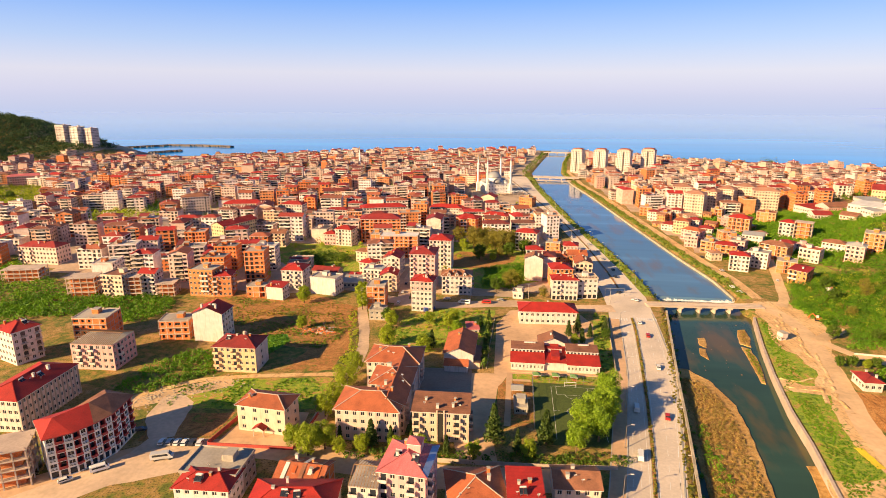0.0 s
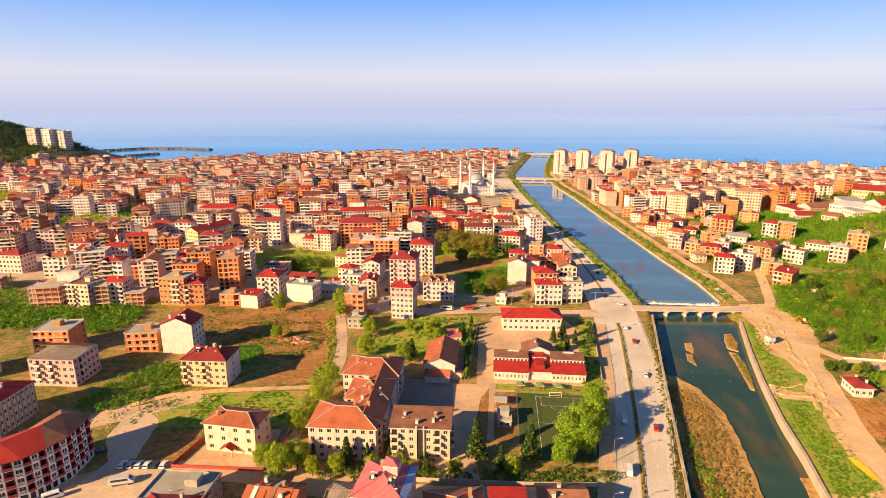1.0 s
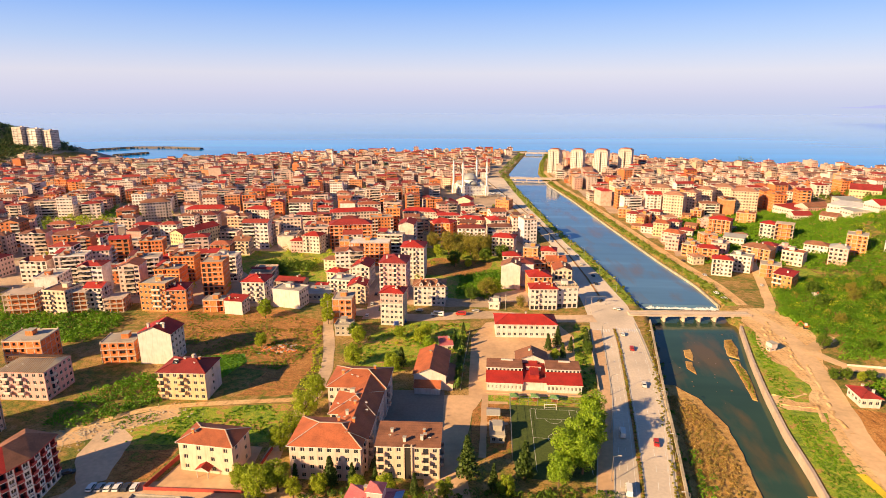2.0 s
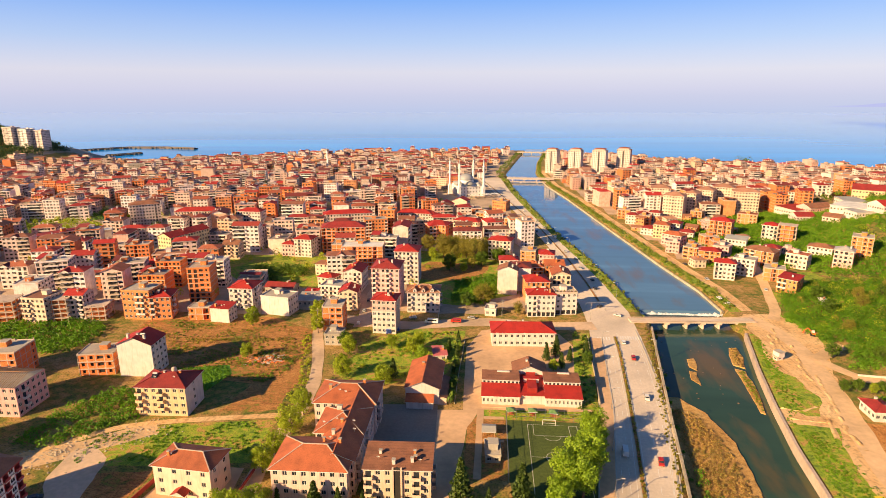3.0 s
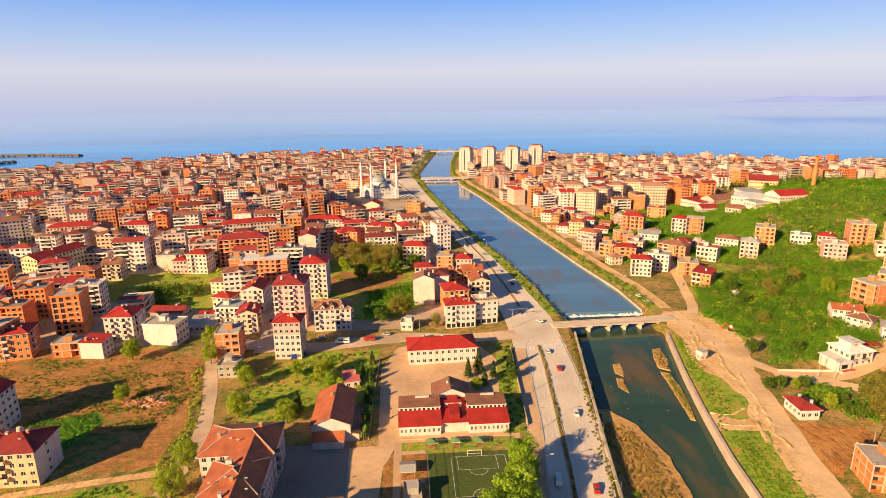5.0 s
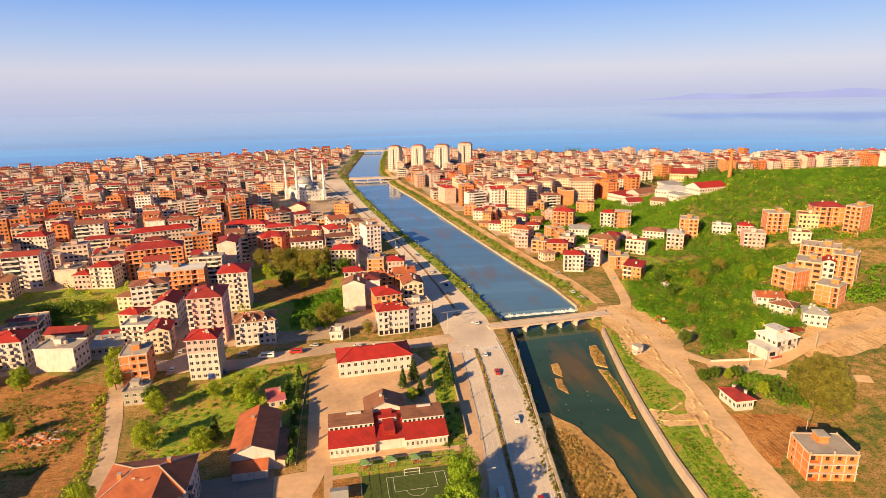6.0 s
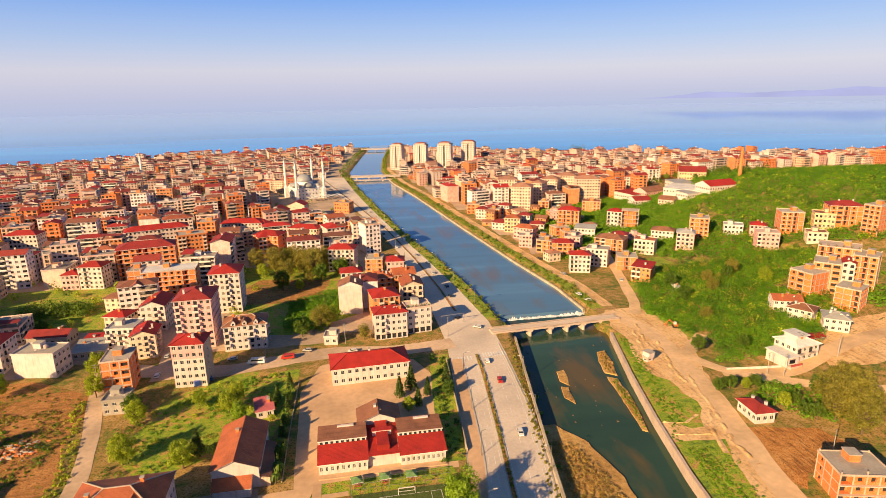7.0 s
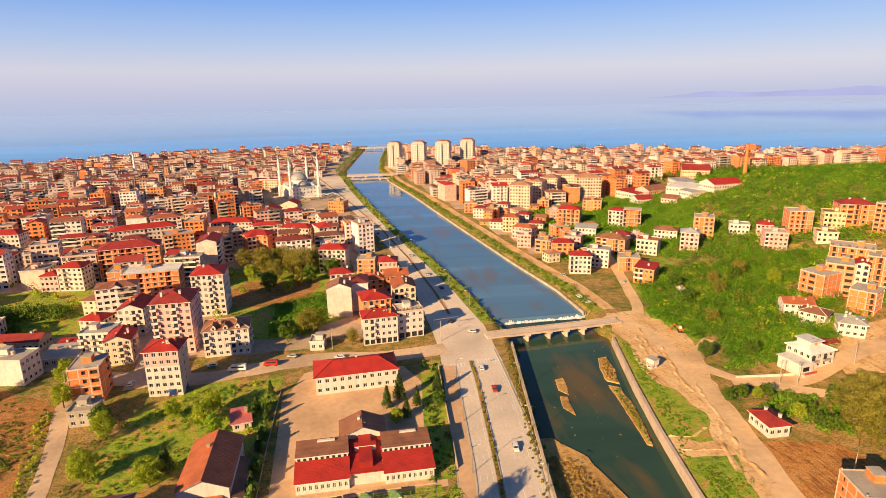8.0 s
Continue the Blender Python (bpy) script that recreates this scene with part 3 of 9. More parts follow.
# ---- harbour breakwaters ----
def rubble(name, pts, width, height, seed):
    rnd = random.Random(seed)
    b = Build()
    for (ax, ay), (bx, by) in zip(pts, pts[1:]):
        n = int(math.hypot(bx - ax, by - ay) / 3)
        for k in range(n):
            for _ in range(3):
                f = (k + rnd.random()) / n
                x, y = ax + (bx - ax) * f + rnd.uniform(-width, width) / 2, ay + (by - ay) * f + rnd.uniform(-width, width) / 2
                s, h = rnd.uniform(1.2, 2.6), height * rnd.uniform(0.55, 0.85)
                b.box(x - s, x + s, y - s, y + s, -5, -3.4 + h, "rock", s * 0.4)
        for k in range(n):
            p = [(ax + (bx - ax) * f, ay + (by - ay) * f) for f in (k / n, (k + 1) / n)]
            for (s0, z0), (s1, z1) in (((-0.5, -5), (-0.22, height - 3.5)), ((-0.22, height - 3.5), (0.22, height - 3.5)), ((0.22, height - 3.5), (0.5, -5))):
                b.face([(p[0][0], p[0][1] + s0 * width, z0), (p[1][0], p[1][1] + s0 * width, z0), (p[1][0], p[1][1] + s1 * width, z1), (p[0][0], p[0][1] + s1 * width, z1)], "rock")
    return setting(name, b, "long dark breakwater of piled rocks", "breakwater")


rubble("breakwater_outer", [(-979, 1300), (-935, 1361), (-895, 1407), (-802, 1413), (-715, 1388)], 15, 4.6, 1)
rubble("breakwater_inner", [(-818, 1210), (-797, 1238), (-780, 1270)], 12, 4.6, 2)

# ---- roads ----
NEAR_L = ((-300, -70), (0, -7), (80, 10), (159.6, 27.3), (237, 41.4), (304, 48.9), (323, 50.8), (345, 51))
NEAR_R = ((-300, -18), (0, 20), (80, 35), (157.8, 50.6), (186, 57.2), (219.6, 64.6), (259, 70.8), (299, 74), (333.6, 76), (345, 76.5))
FAR_L = ((345, 51), (418, 49.8), (481, 46.4), (572, 34.9), (696, 14.1), (800, -3), (897, -22))
FAR_R = ((345, 76.5), (395, 71.9), (463, 63.2), (538, 52.3), (661, 36), (769, 24), (897, 13))
setting("road_river", strip("road", NEAR_L, 0, lambda y: along(NEAR_R, y), 0.05, "asphalt", 6.0), "wide pale asphalt dual carriageway beside the river", "road")
setting("road_river_north", strip("road", FAR_L, 0, lambda y: along(FAR_R, y), 0.05, "asphalt", 8.0), "pale asphalt river road running to the sea", "road")


def kerb(name, line, a, b, off, w=0.5, h=0.22):
    bd = Build()
    n = int((b - a) / 8)
    for k in range(n):
        y, yn = a + (b - a) * k / n, a + (b - a) * (k + 1) / n
        x, xn = along(line, y) + off, along(line, yn) + off
        bd.face([(x, y, h), (x + w, y, h), (xn + w, yn, h), (xn, yn, h)], "kerb")
        bd.face([(x, y, 0), (x, y, h), (xn, yn, h), (xn, yn, 0)], "kerb")
        bd.face([(x + w, y, h), (x + w, y, 0), (xn + w, yn, 0), (xn + w, yn, h)], "kerb")
    return setting(name, bd, "pale concrete kerb edge of the road", "kerb")


kerb("kerb_east", NEAR_R, -20, 318, -1.2)
kerb("kerb_west", NEAR_L, -20, 306, 5.2, 0.4)
kerb("kerb_pavement", NEAR_L, -20, 306, -0.2, 0.4)
kerb("kerb_north_east", FAR_R, 356, 900, -0.6)
setting("pavement_west", strip("pavement", NEAR_L, 0.2, 5.2, 0.17, "yard", 6.0, -20, 306), "dusty concrete footpath along the road", "pavement")


def painted(name, line_at, a, b, dash, gap, width=0.16):
    bd = Build()
    y = a
    while y < b:
        yn = min(b, y + dash)
        x, xn = line_at(y), line_at(yn)
        bd.face([(x, y, 0.056), (x + width, y, 0.056), (xn + width, yn, 0.056), (xn, yn, 0.056)], "paint")
        y = yn + gap
    return tagged(new(name, bd.mesh(name)), "worn white lane paint on the asphalt", "road marking", kind="structure")


for f in (0.37, 0.68):
    painted("road_marking", lambda y: along(MEDIAN, y) + 1 + (along(NEAR_R, y) - along(MEDIAN, y)) * f, -20, 314, 4, 5)
for f in (0.36, 0.66):
    painted("road_marking", lambda y: along(MEDIAN, y) - 1 - (along(MEDIAN, y) - along(NEAR_L, y) - 5.2) * f, -20, 306, 4, 5)
painted("road_marking", lambda y: along(MEDIAN, y) + 1.4, -20, 314, 60, 0.01)
painted("road_marking", lambda y: along(MEDIAN, y) - 1.6, -20, 306, 60, 0.01)
painted("road_marking", lambda y: along(NEAR_R, y) - 2.2, -20, 316, 60, 0.01)
painted("road_marking", lambda y: (along(FAR_L, y) + along(MEDIAN, y)) / 2, 365, 860, 4, 5)
painted("road_marking", lambda y: (along(FAR_R, y) + along(MEDIAN, y)) / 2, 365, 860, 4, 5)
cross = Build()
for k in range(9):
    cross.face([(64 + k * 1.25, 306, 0.056), (64.6 + k * 1.25, 306, 0.056), (64.8 + k * 1.25, 310, 0.056), (64.2 + k * 1.25, 310, 0.056)], "paint")
for k in range(5):
    cross.face([(52.5 + k * 1.4, 304, 0.056), (53.1 + k * 1.4, 304, 0.056), (53.3 + k * 1.4, 308, 0.056), (52.7 + k * 1.4, 308, 0.056)], "paint")
tagged(new("zebra_crossing", cross.mesh("zebra_crossing")), "faded zebra crossing stripes at the junction", "road marking", kind="structure")


def median_strip(name, a, b):
    """Raised planted median between the carriageways."""
    bd, rnd = Build(), random.Random(5)
    n = int((b - a) / 5)
    for k in range(n):
        y, yn = a + (b - a) * k / n, a + (b - a) * (k + 1) / n
        x, xn = along(MEDIAN, y), along(MEDIAN, yn)
        for s0, s1, z, m in ((-0.9, -0.6, 0.25, "kerb"), (-0.6, 0.6, 0.22, "soil"), (0.6, 0.9, 0.25, "kerb")):
            bd.face([(x + s0, y, z), (x + s1, y, z), (xn + s1, yn, z), (xn + s0, yn, z)], m)
        for s, o in ((-0.9, -1), (0.9, 1)):
            q = [(x + s, y, 0), (x + s, y, 0.25), (xn + s, yn, 0.25), (xn + s, yn, 0)]
            bd.face(q if o < 0 else q[::-1], "kerb")
    return setting(name, bd, "narrow raised median of soil between kerbs", "median")


median_strip("median_south", -20, 309)
median_strip("median_north", 362, 900)

# ---- streets, yards and patches on the town side ----
setting("street_cross", ribbon([(54, 323), (23, 320), (0, 325), (-27, 320), (-45, 315), (-64, 318), (-98, 328)], 11, 0.06, "lane", "street"), "dusty pale street crossing to the river", "street")
setting("street_town", ribbon([(-70, 312), (-73, 350), (-74, 400), (-110, 470)], 8, 0.065, "lane", "street"), "narrow grey street between apartment houses", "street")
setting("street_lane", ribbon([(-97, 330), (-90, 300), (-82, 275), (-76, 249), (-75, 227), (-77.5, 205), (-76.5, 181), (-74, 160)], 5.5, 0.07, "lane", "street"), "pale dusty lane between fields", "street")
setting("street_path", ribbon([(-175, 182), (-154, 195), (-141, 209), (-129, 213.5), (-110, 217.7), (-80, 223)], 3.2, 0.055, "sand", "street"), "narrow earth path across the fields", "path")
setting("street_south", ribbon([(-185, 118), (-158, 132), (-147, 141), (-130, 157), (-116, 162), (-87, 166), (-53, 160), (-22, 157), (10, 160)], 12, 0.06, "yard", "street"), "broad dusty concrete street", "street")
setting("yard_forecourt", patch("yard", [(-158, 129), (-150, 138), (-139, 148), (-134, 157), (-133, 166), (-122, 167), (-108, 163), (-110, 150), (-118, 145.5), (-129, 140), (-141, 128)], 0.068, "lane", 5, 0.8), "wide dusty forecourt before the striped block", "yard")
setting("yard_rubble", patch("yard", [(-143.5, 180), (-145, 193), (-140, 198.5), (-130.5, 191.5), (-127.8, 179.5), (-125, 168), (-132, 164), (-138, 172)], 0.062, "lane", 4, 1.2), "pale trampled ground between rubble and street", "yard")
setting("yard_school", patch("yard", [(-26, 190), (-27, 231), (-12, 232), (-13, 290), (-6, 312), (4, 316), (34, 310), (41, 290), (38, 233), (-6, 231), (-10, 218), (-12, 190), (-8, 166), (-22, 166)], 0.04, "yard", 8, 0.5), "worn concrete school yard", "yard")
setting("yard_playground", patch("yard", [(-44, 196), (-44, 234), (-22, 235), (-20, 196)], 0.05, "tarmac", 8, 0.3), "dark asphalt playground between school buildings", "yard")
setting("yard_public", patch("yard", [(-108, 166), (-104, 190), (-82, 190), (-80, 167)], 0.045, "yard", 6, 0.4), "pale forecourt behind a low wall", "yard")
setting("yard_dirt", patch("yard", [(-136, 163), (-112, 168), (-110, 186), (-128, 184), (-138, 175)], 0.04, "soil", 5, 1.5), "dark bare earth lot", "yard")
setting("field_soil", patch("field", [(-150, 252), (-96, 246), (-86, 255), (-92, 305), (-120, 322), (-188, 318), (-186, 280)], 0.03, "soil", 8, 3), "brown ploughed field with weeds", "field")
setting("field_green", patch("field", [(-144.2, 257.2), (-120.4, 263), (-115.1, 254.2), (-120.6, 233.7), (-128.5, 240.2)], 0.05, "crop", 5, 1), "bright green crop strip", "field")
setting("field_weeds", patch("field", [(-106, 224), (-84, 226), (-84, 256), (-100, 262)], 0.035, "soil", 5, 2), "weedy brown field", "field")
setting("field_meadow", patch("field", [(-138, 186), (-82, 193), (-82, 219), (-118, 214), (-140, 205)], 0.04, "grass", 5, 2), "rough green meadow", "field")
setting("field_hollow", patch("field", [(-58, 244), (-20, 262), (-14, 310), (-40, 312), (-62, 296), (-70, 260)], 0.04, "grass", 6, 2.5), "weedy green waste ground", "field")
setting("field_garden", patch("field", [(-6, 219), (-5, 233), (36, 234), (38, 222), (30, 227), (4, 226)], 0.045, "grass", 5, 0.6), "school garden lawn with seats", "garden")
setting("ground_town_west", wide_patch("town", [(-1000, 1180), (-860, 780), (-420, 400), (-300, 335), (-260, 316), (-140, 330), (-60, 334), (30, 344), (33, 520), (20, 690), (14, 905), (12, 960), (38, 1130), (52, 1370), (-60, 1360), (-200, 1335), (-420, 1262), (-570, 1190), (-700, 1120), (-860, 1150)], 0.03, "street"), "dusty grey town ground between houses", "ground")
setting("ground_town_east", wide_patch("town", [(140, 470), (165, 440), (200, 560), (215, 650), (330, 760), (520, 800), (1000, 700), (1130, 790), (880, 890), (600, 1012), (430, 1088), (300, 1165), (150, 1275), (110, 1250), (90, 960), (112, 760)], 0.03, "street"), "dusty town ground east of the river", "ground")
setting("road_coast", ribbon([(118, 1325), (170, 1312), (320, 1206), (460, 1131), (630, 1056), (740, 1021), (934, 919), (1200, 800)], 12, 0.06, "lane", "road"), "pale coastal road along the shore", "road")
setting("field_square", patch("field", [(-64, 470), (16, 476), (22, 410), (16, 372), (-20, 348), (-46, 356), (-62, 420)], 0.05, "grass", 6, 2), "overgrown orchard plot", "field")
setting("field_square_soil", patch("field", [(-52, 398), (-24, 394), (-8, 400), (-2, 432), (-46, 440), (-56, 420)], 0.075, "soil", 5, 3), "bare brown plot beside the orchard", "field")
setting("field_east_plots", wide_patch("field", [(150, 440), (200, 430), (262, 470), (330, 545), (300, 612), (262, 628), (170, 596)], 0.12, "grass", 5.0), "green orchard plots between the east houses", "field")
setting("field_plot", patch("field", [(-100, 372), (-160, 376), (-210, 425), (-200, 450), (-120, 448), (-108, 410)], 0.05, "grass", 6, 2), "open green plot among houses", "field")
setting("field_verge", strip("field", ((300, 0), (330, 0)), lambda y: along(NEAR_L, y) - 9, lambda y: along(NEAR_L, y) - 0.5, 0.05, "grass", 6, 236, 312), "narrow green verge with hedges", "field")

# ---- east bank ----
setting("field_hazel", patch("field", [(159, 350), (159, 322), (158, 302), (172, 311), (168, 292), (205, 290), (250, 302), (310, 395), (250, 430), (200, 425), (176, 402), (168, 372)], 0.03, "grass", 8, 1.0), "grass under the hazel bushes", "field")
setting("track_stones", ribbon([(-176, 176), (-158, 186), (-140, 199), (-124, 211)], 9, 0.05, "dust", "track"), "pale strip of dust and gravel", "track")
setting("field_bank_east", strip("field", BANK_R, 1.6, lambda y: along(BANK_R, y) + 22, 0.03, "grass", 6, 60, 318), "green bank with weeds above the river wall", "field")
setting("track_east", ribbon([(126, 120), (122, 165), (127, 205), (130.5, 220), (136.3, 241), (141.4, 266), (147.5, 295), (147.8, 317), (144, 334), (140, 344)], 8.5, 0.09, "dust", "track"), "pale dusty track along the east bank", "track")
setting("track_spill", patch("track", [(134, 313), (127, 291), (126, 278.5), (131, 270), (130, 260), (132, 253), (130.5, 247.5), (124, 238.5), (120, 237.5), (116, 242.5), (111, 243.8), (109.6, 236.5), (109.6, 232), (116.6, 230.4), (126, 230), (124, 224), (121, 213), (118.8, 206.6), (117, 190), (117, 120), (131, 120), (126, 165), (131, 205), (139, 238), (149, 275), (160, 300), (166, 325), (158, 347), (140, 347), (133, 326)], 0.06, "sand", 4, 1.6), "churned yellow sand beside the track", "track")
setting("track_spill_south", patch("track", [(97, 172), (107, 170), (118, 176), (118, 148), (94, 148)], 0.058, "sand", 4, 1.6), "churned yellow sand above the flood wall", "track")
setting("track_side", ribbon([(150, 288), (153, 278), (161, 268), (172, 262), (184, 251), (205, 240)], 6, 0.36, "dust", "track"), "pale dirt side road", "track")
setting("track_villa", ribbon([(155, 272), (166, 268), (180, 264), (202, 272), (236, 281), (270, 284)], 8, 0.32, "dust", "track"), "pale dirt drive up the slope", "track")
setting("track_stub", ribbon([(149, 289), (158, 296), (170, 307)], 6, 0.28, "dust", "track"), "short dirt turning at the orchard edge", "track")
setting("track_north", ribbon([(152, 338), (160, 352), (166, 372), (175, 401), (186, 440), (194, 470)], 6, 0.30, "dust", "track"), "dirt street between houses", "track")
setting("track_river_north", strip("track", BANK_R, 7, 13.5, 0.06, "sand", 8, 352, 1000), "sandy road along the east embankment", "track")
setting("field_bank_north", strip("field", BANK_R, 0, 7, 0.04, "grass", 8, 350, 1240), "grassy embankment with bushes", "field")
setting("field_bank_west", strip("field", BANK_L, lambda y: along(FAR_R, y), 0, 0.03, "grass", 8, 346, 900), "grassy strip between road and river", "field")
setting("yard_sandlot", patch("yard", [(196, 262), (214, 258), (262, 270), (268, 300), (240, 298), (205, 284)], 0.08, "sand", 5, 1), "bare yellow earth platform", "yard")
setting("field_plough_east", patch("field", [(137, 235), (161, 229), (166, 214), (152, 208), (140, 209), (133, 203), (131, 208), (134, 225)], 0.07, "plough", 4, 1.0), "small ploughed plot with furrows", "field")

# ---- river walls, weir, bars ----
def river_wall(name, line, a, b, off, w, top, bottom, mat, label):
    bd = Build()
    n = int((b - a) / 5)
    for k in range(n):
        y, yn = a + (b - a) * k / n, a + (b - a) * (k + 1) / n
        x, xn = along(line, y) + off, along(line, yn) + off
        p = [[(c, d, e) for c, d, e in ((u, v, bottom), (u + w, v, bottom), (u + w, v, top), (u, v, top))] for u, v in ((x, y), (xn, yn))]
        bd.face((p[0][3], p[0][2], p[1][2], p[1][3]), mat)
        bd.face((p[0][0], p[0][3], p[1][3], p[1][0]), mat)
        bd.face((p[0][2], p[0][1], p[1][1], p[1][2]), mat)
    return setting(name, bd, label, "wall")


river_wall("wall_river_west", BANK_L, -20, 322, -0.5, 0.9, 0.95, -5.2, "stone", "old stone river wall with a low parapet")
river_wall("wall_river_east", BANK_R, -20, 318, -0.5, 1.1, 0.55, -5.2, "paleconcrete", "pale concrete flood wall of the river")
river_wall("wall_embankment", BANK_R, 352, 900, -3.6, 1.0, -0.6, -5.2, "stone", "pale rubble toe wall of the embankment")
weir = Build()
weir.face([(82, 351.5, -3.5), (133.5, 351.5, -3.5), (133.5, 354.8, -1.86), (82, 354.8, -1.86)], "pool")
weir.face([(82, 354.8, -1.86), (133.5, 354.8, -1.86), (133.5, 356.4, -1.85), (82, 356.4, -1.85)], "pool")
wr = random.Random(4)
for k in range(110):
    f = k / 110
    x0, x1 = 82.6 + 50.2 * f, 82.6 + 50.2 * (f + 0.011)
    lot = 0.45 + 1.7 * max(0, noise.noise(Vector((k * 0.13, 1, 0))) + 0.35) * (0.75 + 0.5 * f)
    a0, a1 = 351.6 - lot * wr.uniform(0.3, 1.1), 351.6 + lot * wr.uniform(0.4, 1.3)
    zt = -3.45 + max(0.0, a1 - 351.5) * 0.5 + 0.03
    weir.face([(x0, a0, -3.27), (x1, a0 + wr.uniform(-0.3, 0.3), -3.27), (x1, a1, zt + 0.2), (x0, a1 + wr.uniform(-0.2, 0.2), zt + 0.2)], "foam")
setting("weir", weir, "low concrete weir with white foaming water", "weir")


def bar(name, pts, mat, top, label):
    """A low bank of gravel in the water: a crumpled flat top and a sloping rim."""
    me = patch(name, pts, -3.3 + top * 0.6, mat, 2.0, 0.9)
    bm = bmesh.new()
    bm.from_mesh(me)
    rim = [e for e in bm.edges if len(e.link_faces) == 1]
    made = bmesh.ops.extrude_edge_only(bm, edges=rim)["geom"]
    cx, cy = sum(p[0] for p in pts) / len(pts), sum(p[1] for p in pts) / len(pts)
    for v in made:
        if isinstance(v, bmesh.types.BMVert):
            d = Vector((v.co.x - cx, v.co.y - cy, 0)).normalized()
            v.co += d * 1.1
            v.co.z = -3.9
    bmesh.ops.recalc_face_normals(bm, faces=bm.faces[:])
    bm.to_mesh(me)
    bm.free()
    return tagged(new(name, me), label, "gravel bar", kind="structure")


bar("gravel_bar_west", [(70, 254), (76.5, 254), (83.8, 241), (87, 222), (85.4, 205), (83.5, 190), (79, 165), (72, 130), (52, 130), (59, 165), (63, 200)], "gravel", 0.7, "dry reed covered gravel bar along the wall")
bar("gravel_bar", [(92.2, 292), (95.5, 293), (95, 285), (93, 280), (91, 284)], "gravel", 0.35, "small brown gravel island")
bar("gravel_bar", [(89.5, 279), (92, 278), (90.5, 271), (89.6, 266), (87.6, 271)], "gravel", 0.35, "small brown gravel island")
bar("gravel_bar", [(117.3, 306), (120.8, 307), (119.5, 296), (115.5, 284), (112, 287), (114, 297)], "gravel", 0.5, "weedy gravel island in the river")
bar("gravel_bar", [(110.8, 283), (114.4, 281), (112.6, 266), (109.6, 252), (107, 243.4), (105.6, 244.5), (108.3, 262)], "gravel", 0.5, "long weedy gravel island in the river")
bar("gravel_bar_east", [(97, 183), (100, 183), (97, 160), (92, 135), (89, 135), (93, 165)], "gravel", 0.5, "brown gravel strip below the flood wall")


# ---- bridges ----
def bridge(name, a, b, width, top, piers, mat, label, rail=1.0):
    root = new(name)
    ax, ay = a
    length, turn = math.hypot(b[0] - ax, b[1] - ay), math.degrees(math.atan2(b[1] - ay, b[0] - ax))
    root.matrix_basis = pose(ax, ay, 0, 0, 0, turn)
    deck = Build()
    deck.box(0, length, -width / 2, width / 2, top - 0.9, top, mat)
    deck.box(0, length, -width / 2 - 0.25, -width / 2 + 0.35, top - 0.5, top + 0.12, "paleconcrete")
    deck.box(0, length, width / 2 - 0.35, width / 2 + 0.25, top - 0.5, top + 0.12, "paleconcrete")
    part("deck", deck, root)
    for s in (-1, 1):
        r = Build()
        y = s * width / 2
        for k in range(int(length / 2.2) + 1):
            x = k * 2.2
            r.box(x, x + 0.15, y - 0.08, y + 0.08, top + 0.1, top + rail, "paleconcrete")
        r.box(0, length, y - 0.07, y + 0.07, top + rail - 0.15, top + rail, "paleconcrete")
        r.box(0, length, y - 0.05, y + 0.05, top + rail * 0.45, top + rail * 0.45 + 0.12, "paleconcrete")
        part("railing", r, root)
    for f in piers:
        p = Build()
        x = length * f
        p.box(x - 0.7, x + 0.7, -width / 2 + 0.3, width / 2 - 0.3, -5.2, top - 0.9, "paleconcrete")
        p.box(x - 1.3, x + 1.3, -width / 2 - 0.2, width / 2 + 0.2, top - 1.6, top - 0.89, "paleconcrete")
        p.tube([(x, -width / 2 + 0.3, -5.2, 0.75), (x, -width / 2 + 0.3, top - 1.6, 0.7)], "paleconcrete", 10)
        part("pier", p, root)
    return tagged(root, label, "bridge")


bridge("road_bridge", (74, 331.5), (141, 336), 5.6, 0.7, (0.29, 0.45, 0.58, 0.71, 0.86), "asphalt", "low concrete road bridge on stone piers", 0.7)
bridge("road_bridge", (22, 884), (90, 880), 14, 2.6, (0.12, 0.37, 0.63, 0.88), "asphalt", "wide concrete bridge with a flat deck", 1.1)
bridge("foot_bridge", (24, 868), (82, 864), 3, -0.2, (0.3, 0.7), "concrete", "narrow dark pipe bridge below the road bridge")
bridge("road_bridge", (55, 1302), (116, 1297), 14, 2.4, (0.2, 0.5, 0.8), "asphalt", "coastal highway bridge over the river mouth")


# ---- buildings ----
WINDOWS = {}


def window_mesh(w, h):
    """A casement: outer frame, mullion and two dark panes."""
    key = (round(w, 1), round(h, 1))
    if key not in WINDOWS:
        b = Build()
        w, h = key
        t = 0.09
        b.box(-w / 2, w / 2, -0.05, 0.02, 0, t, "frame")
        b.box(-w / 2, w / 2, -0.05, 0.02, h - t, h, "frame")
        for x in (-w / 2, w / 2 - t, -t / 2):
            b.box(x, x + t, -0.045, 0.02, t, h - t, "frame")
        b.face([(-w / 2, 0, 0), (w / 2, 0, 0), (w / 2, 0, h), (-w / 2, 0, h)], "glass")
        WINDOWS[key] = b.mesh("window")
    return WINDOWS[key]


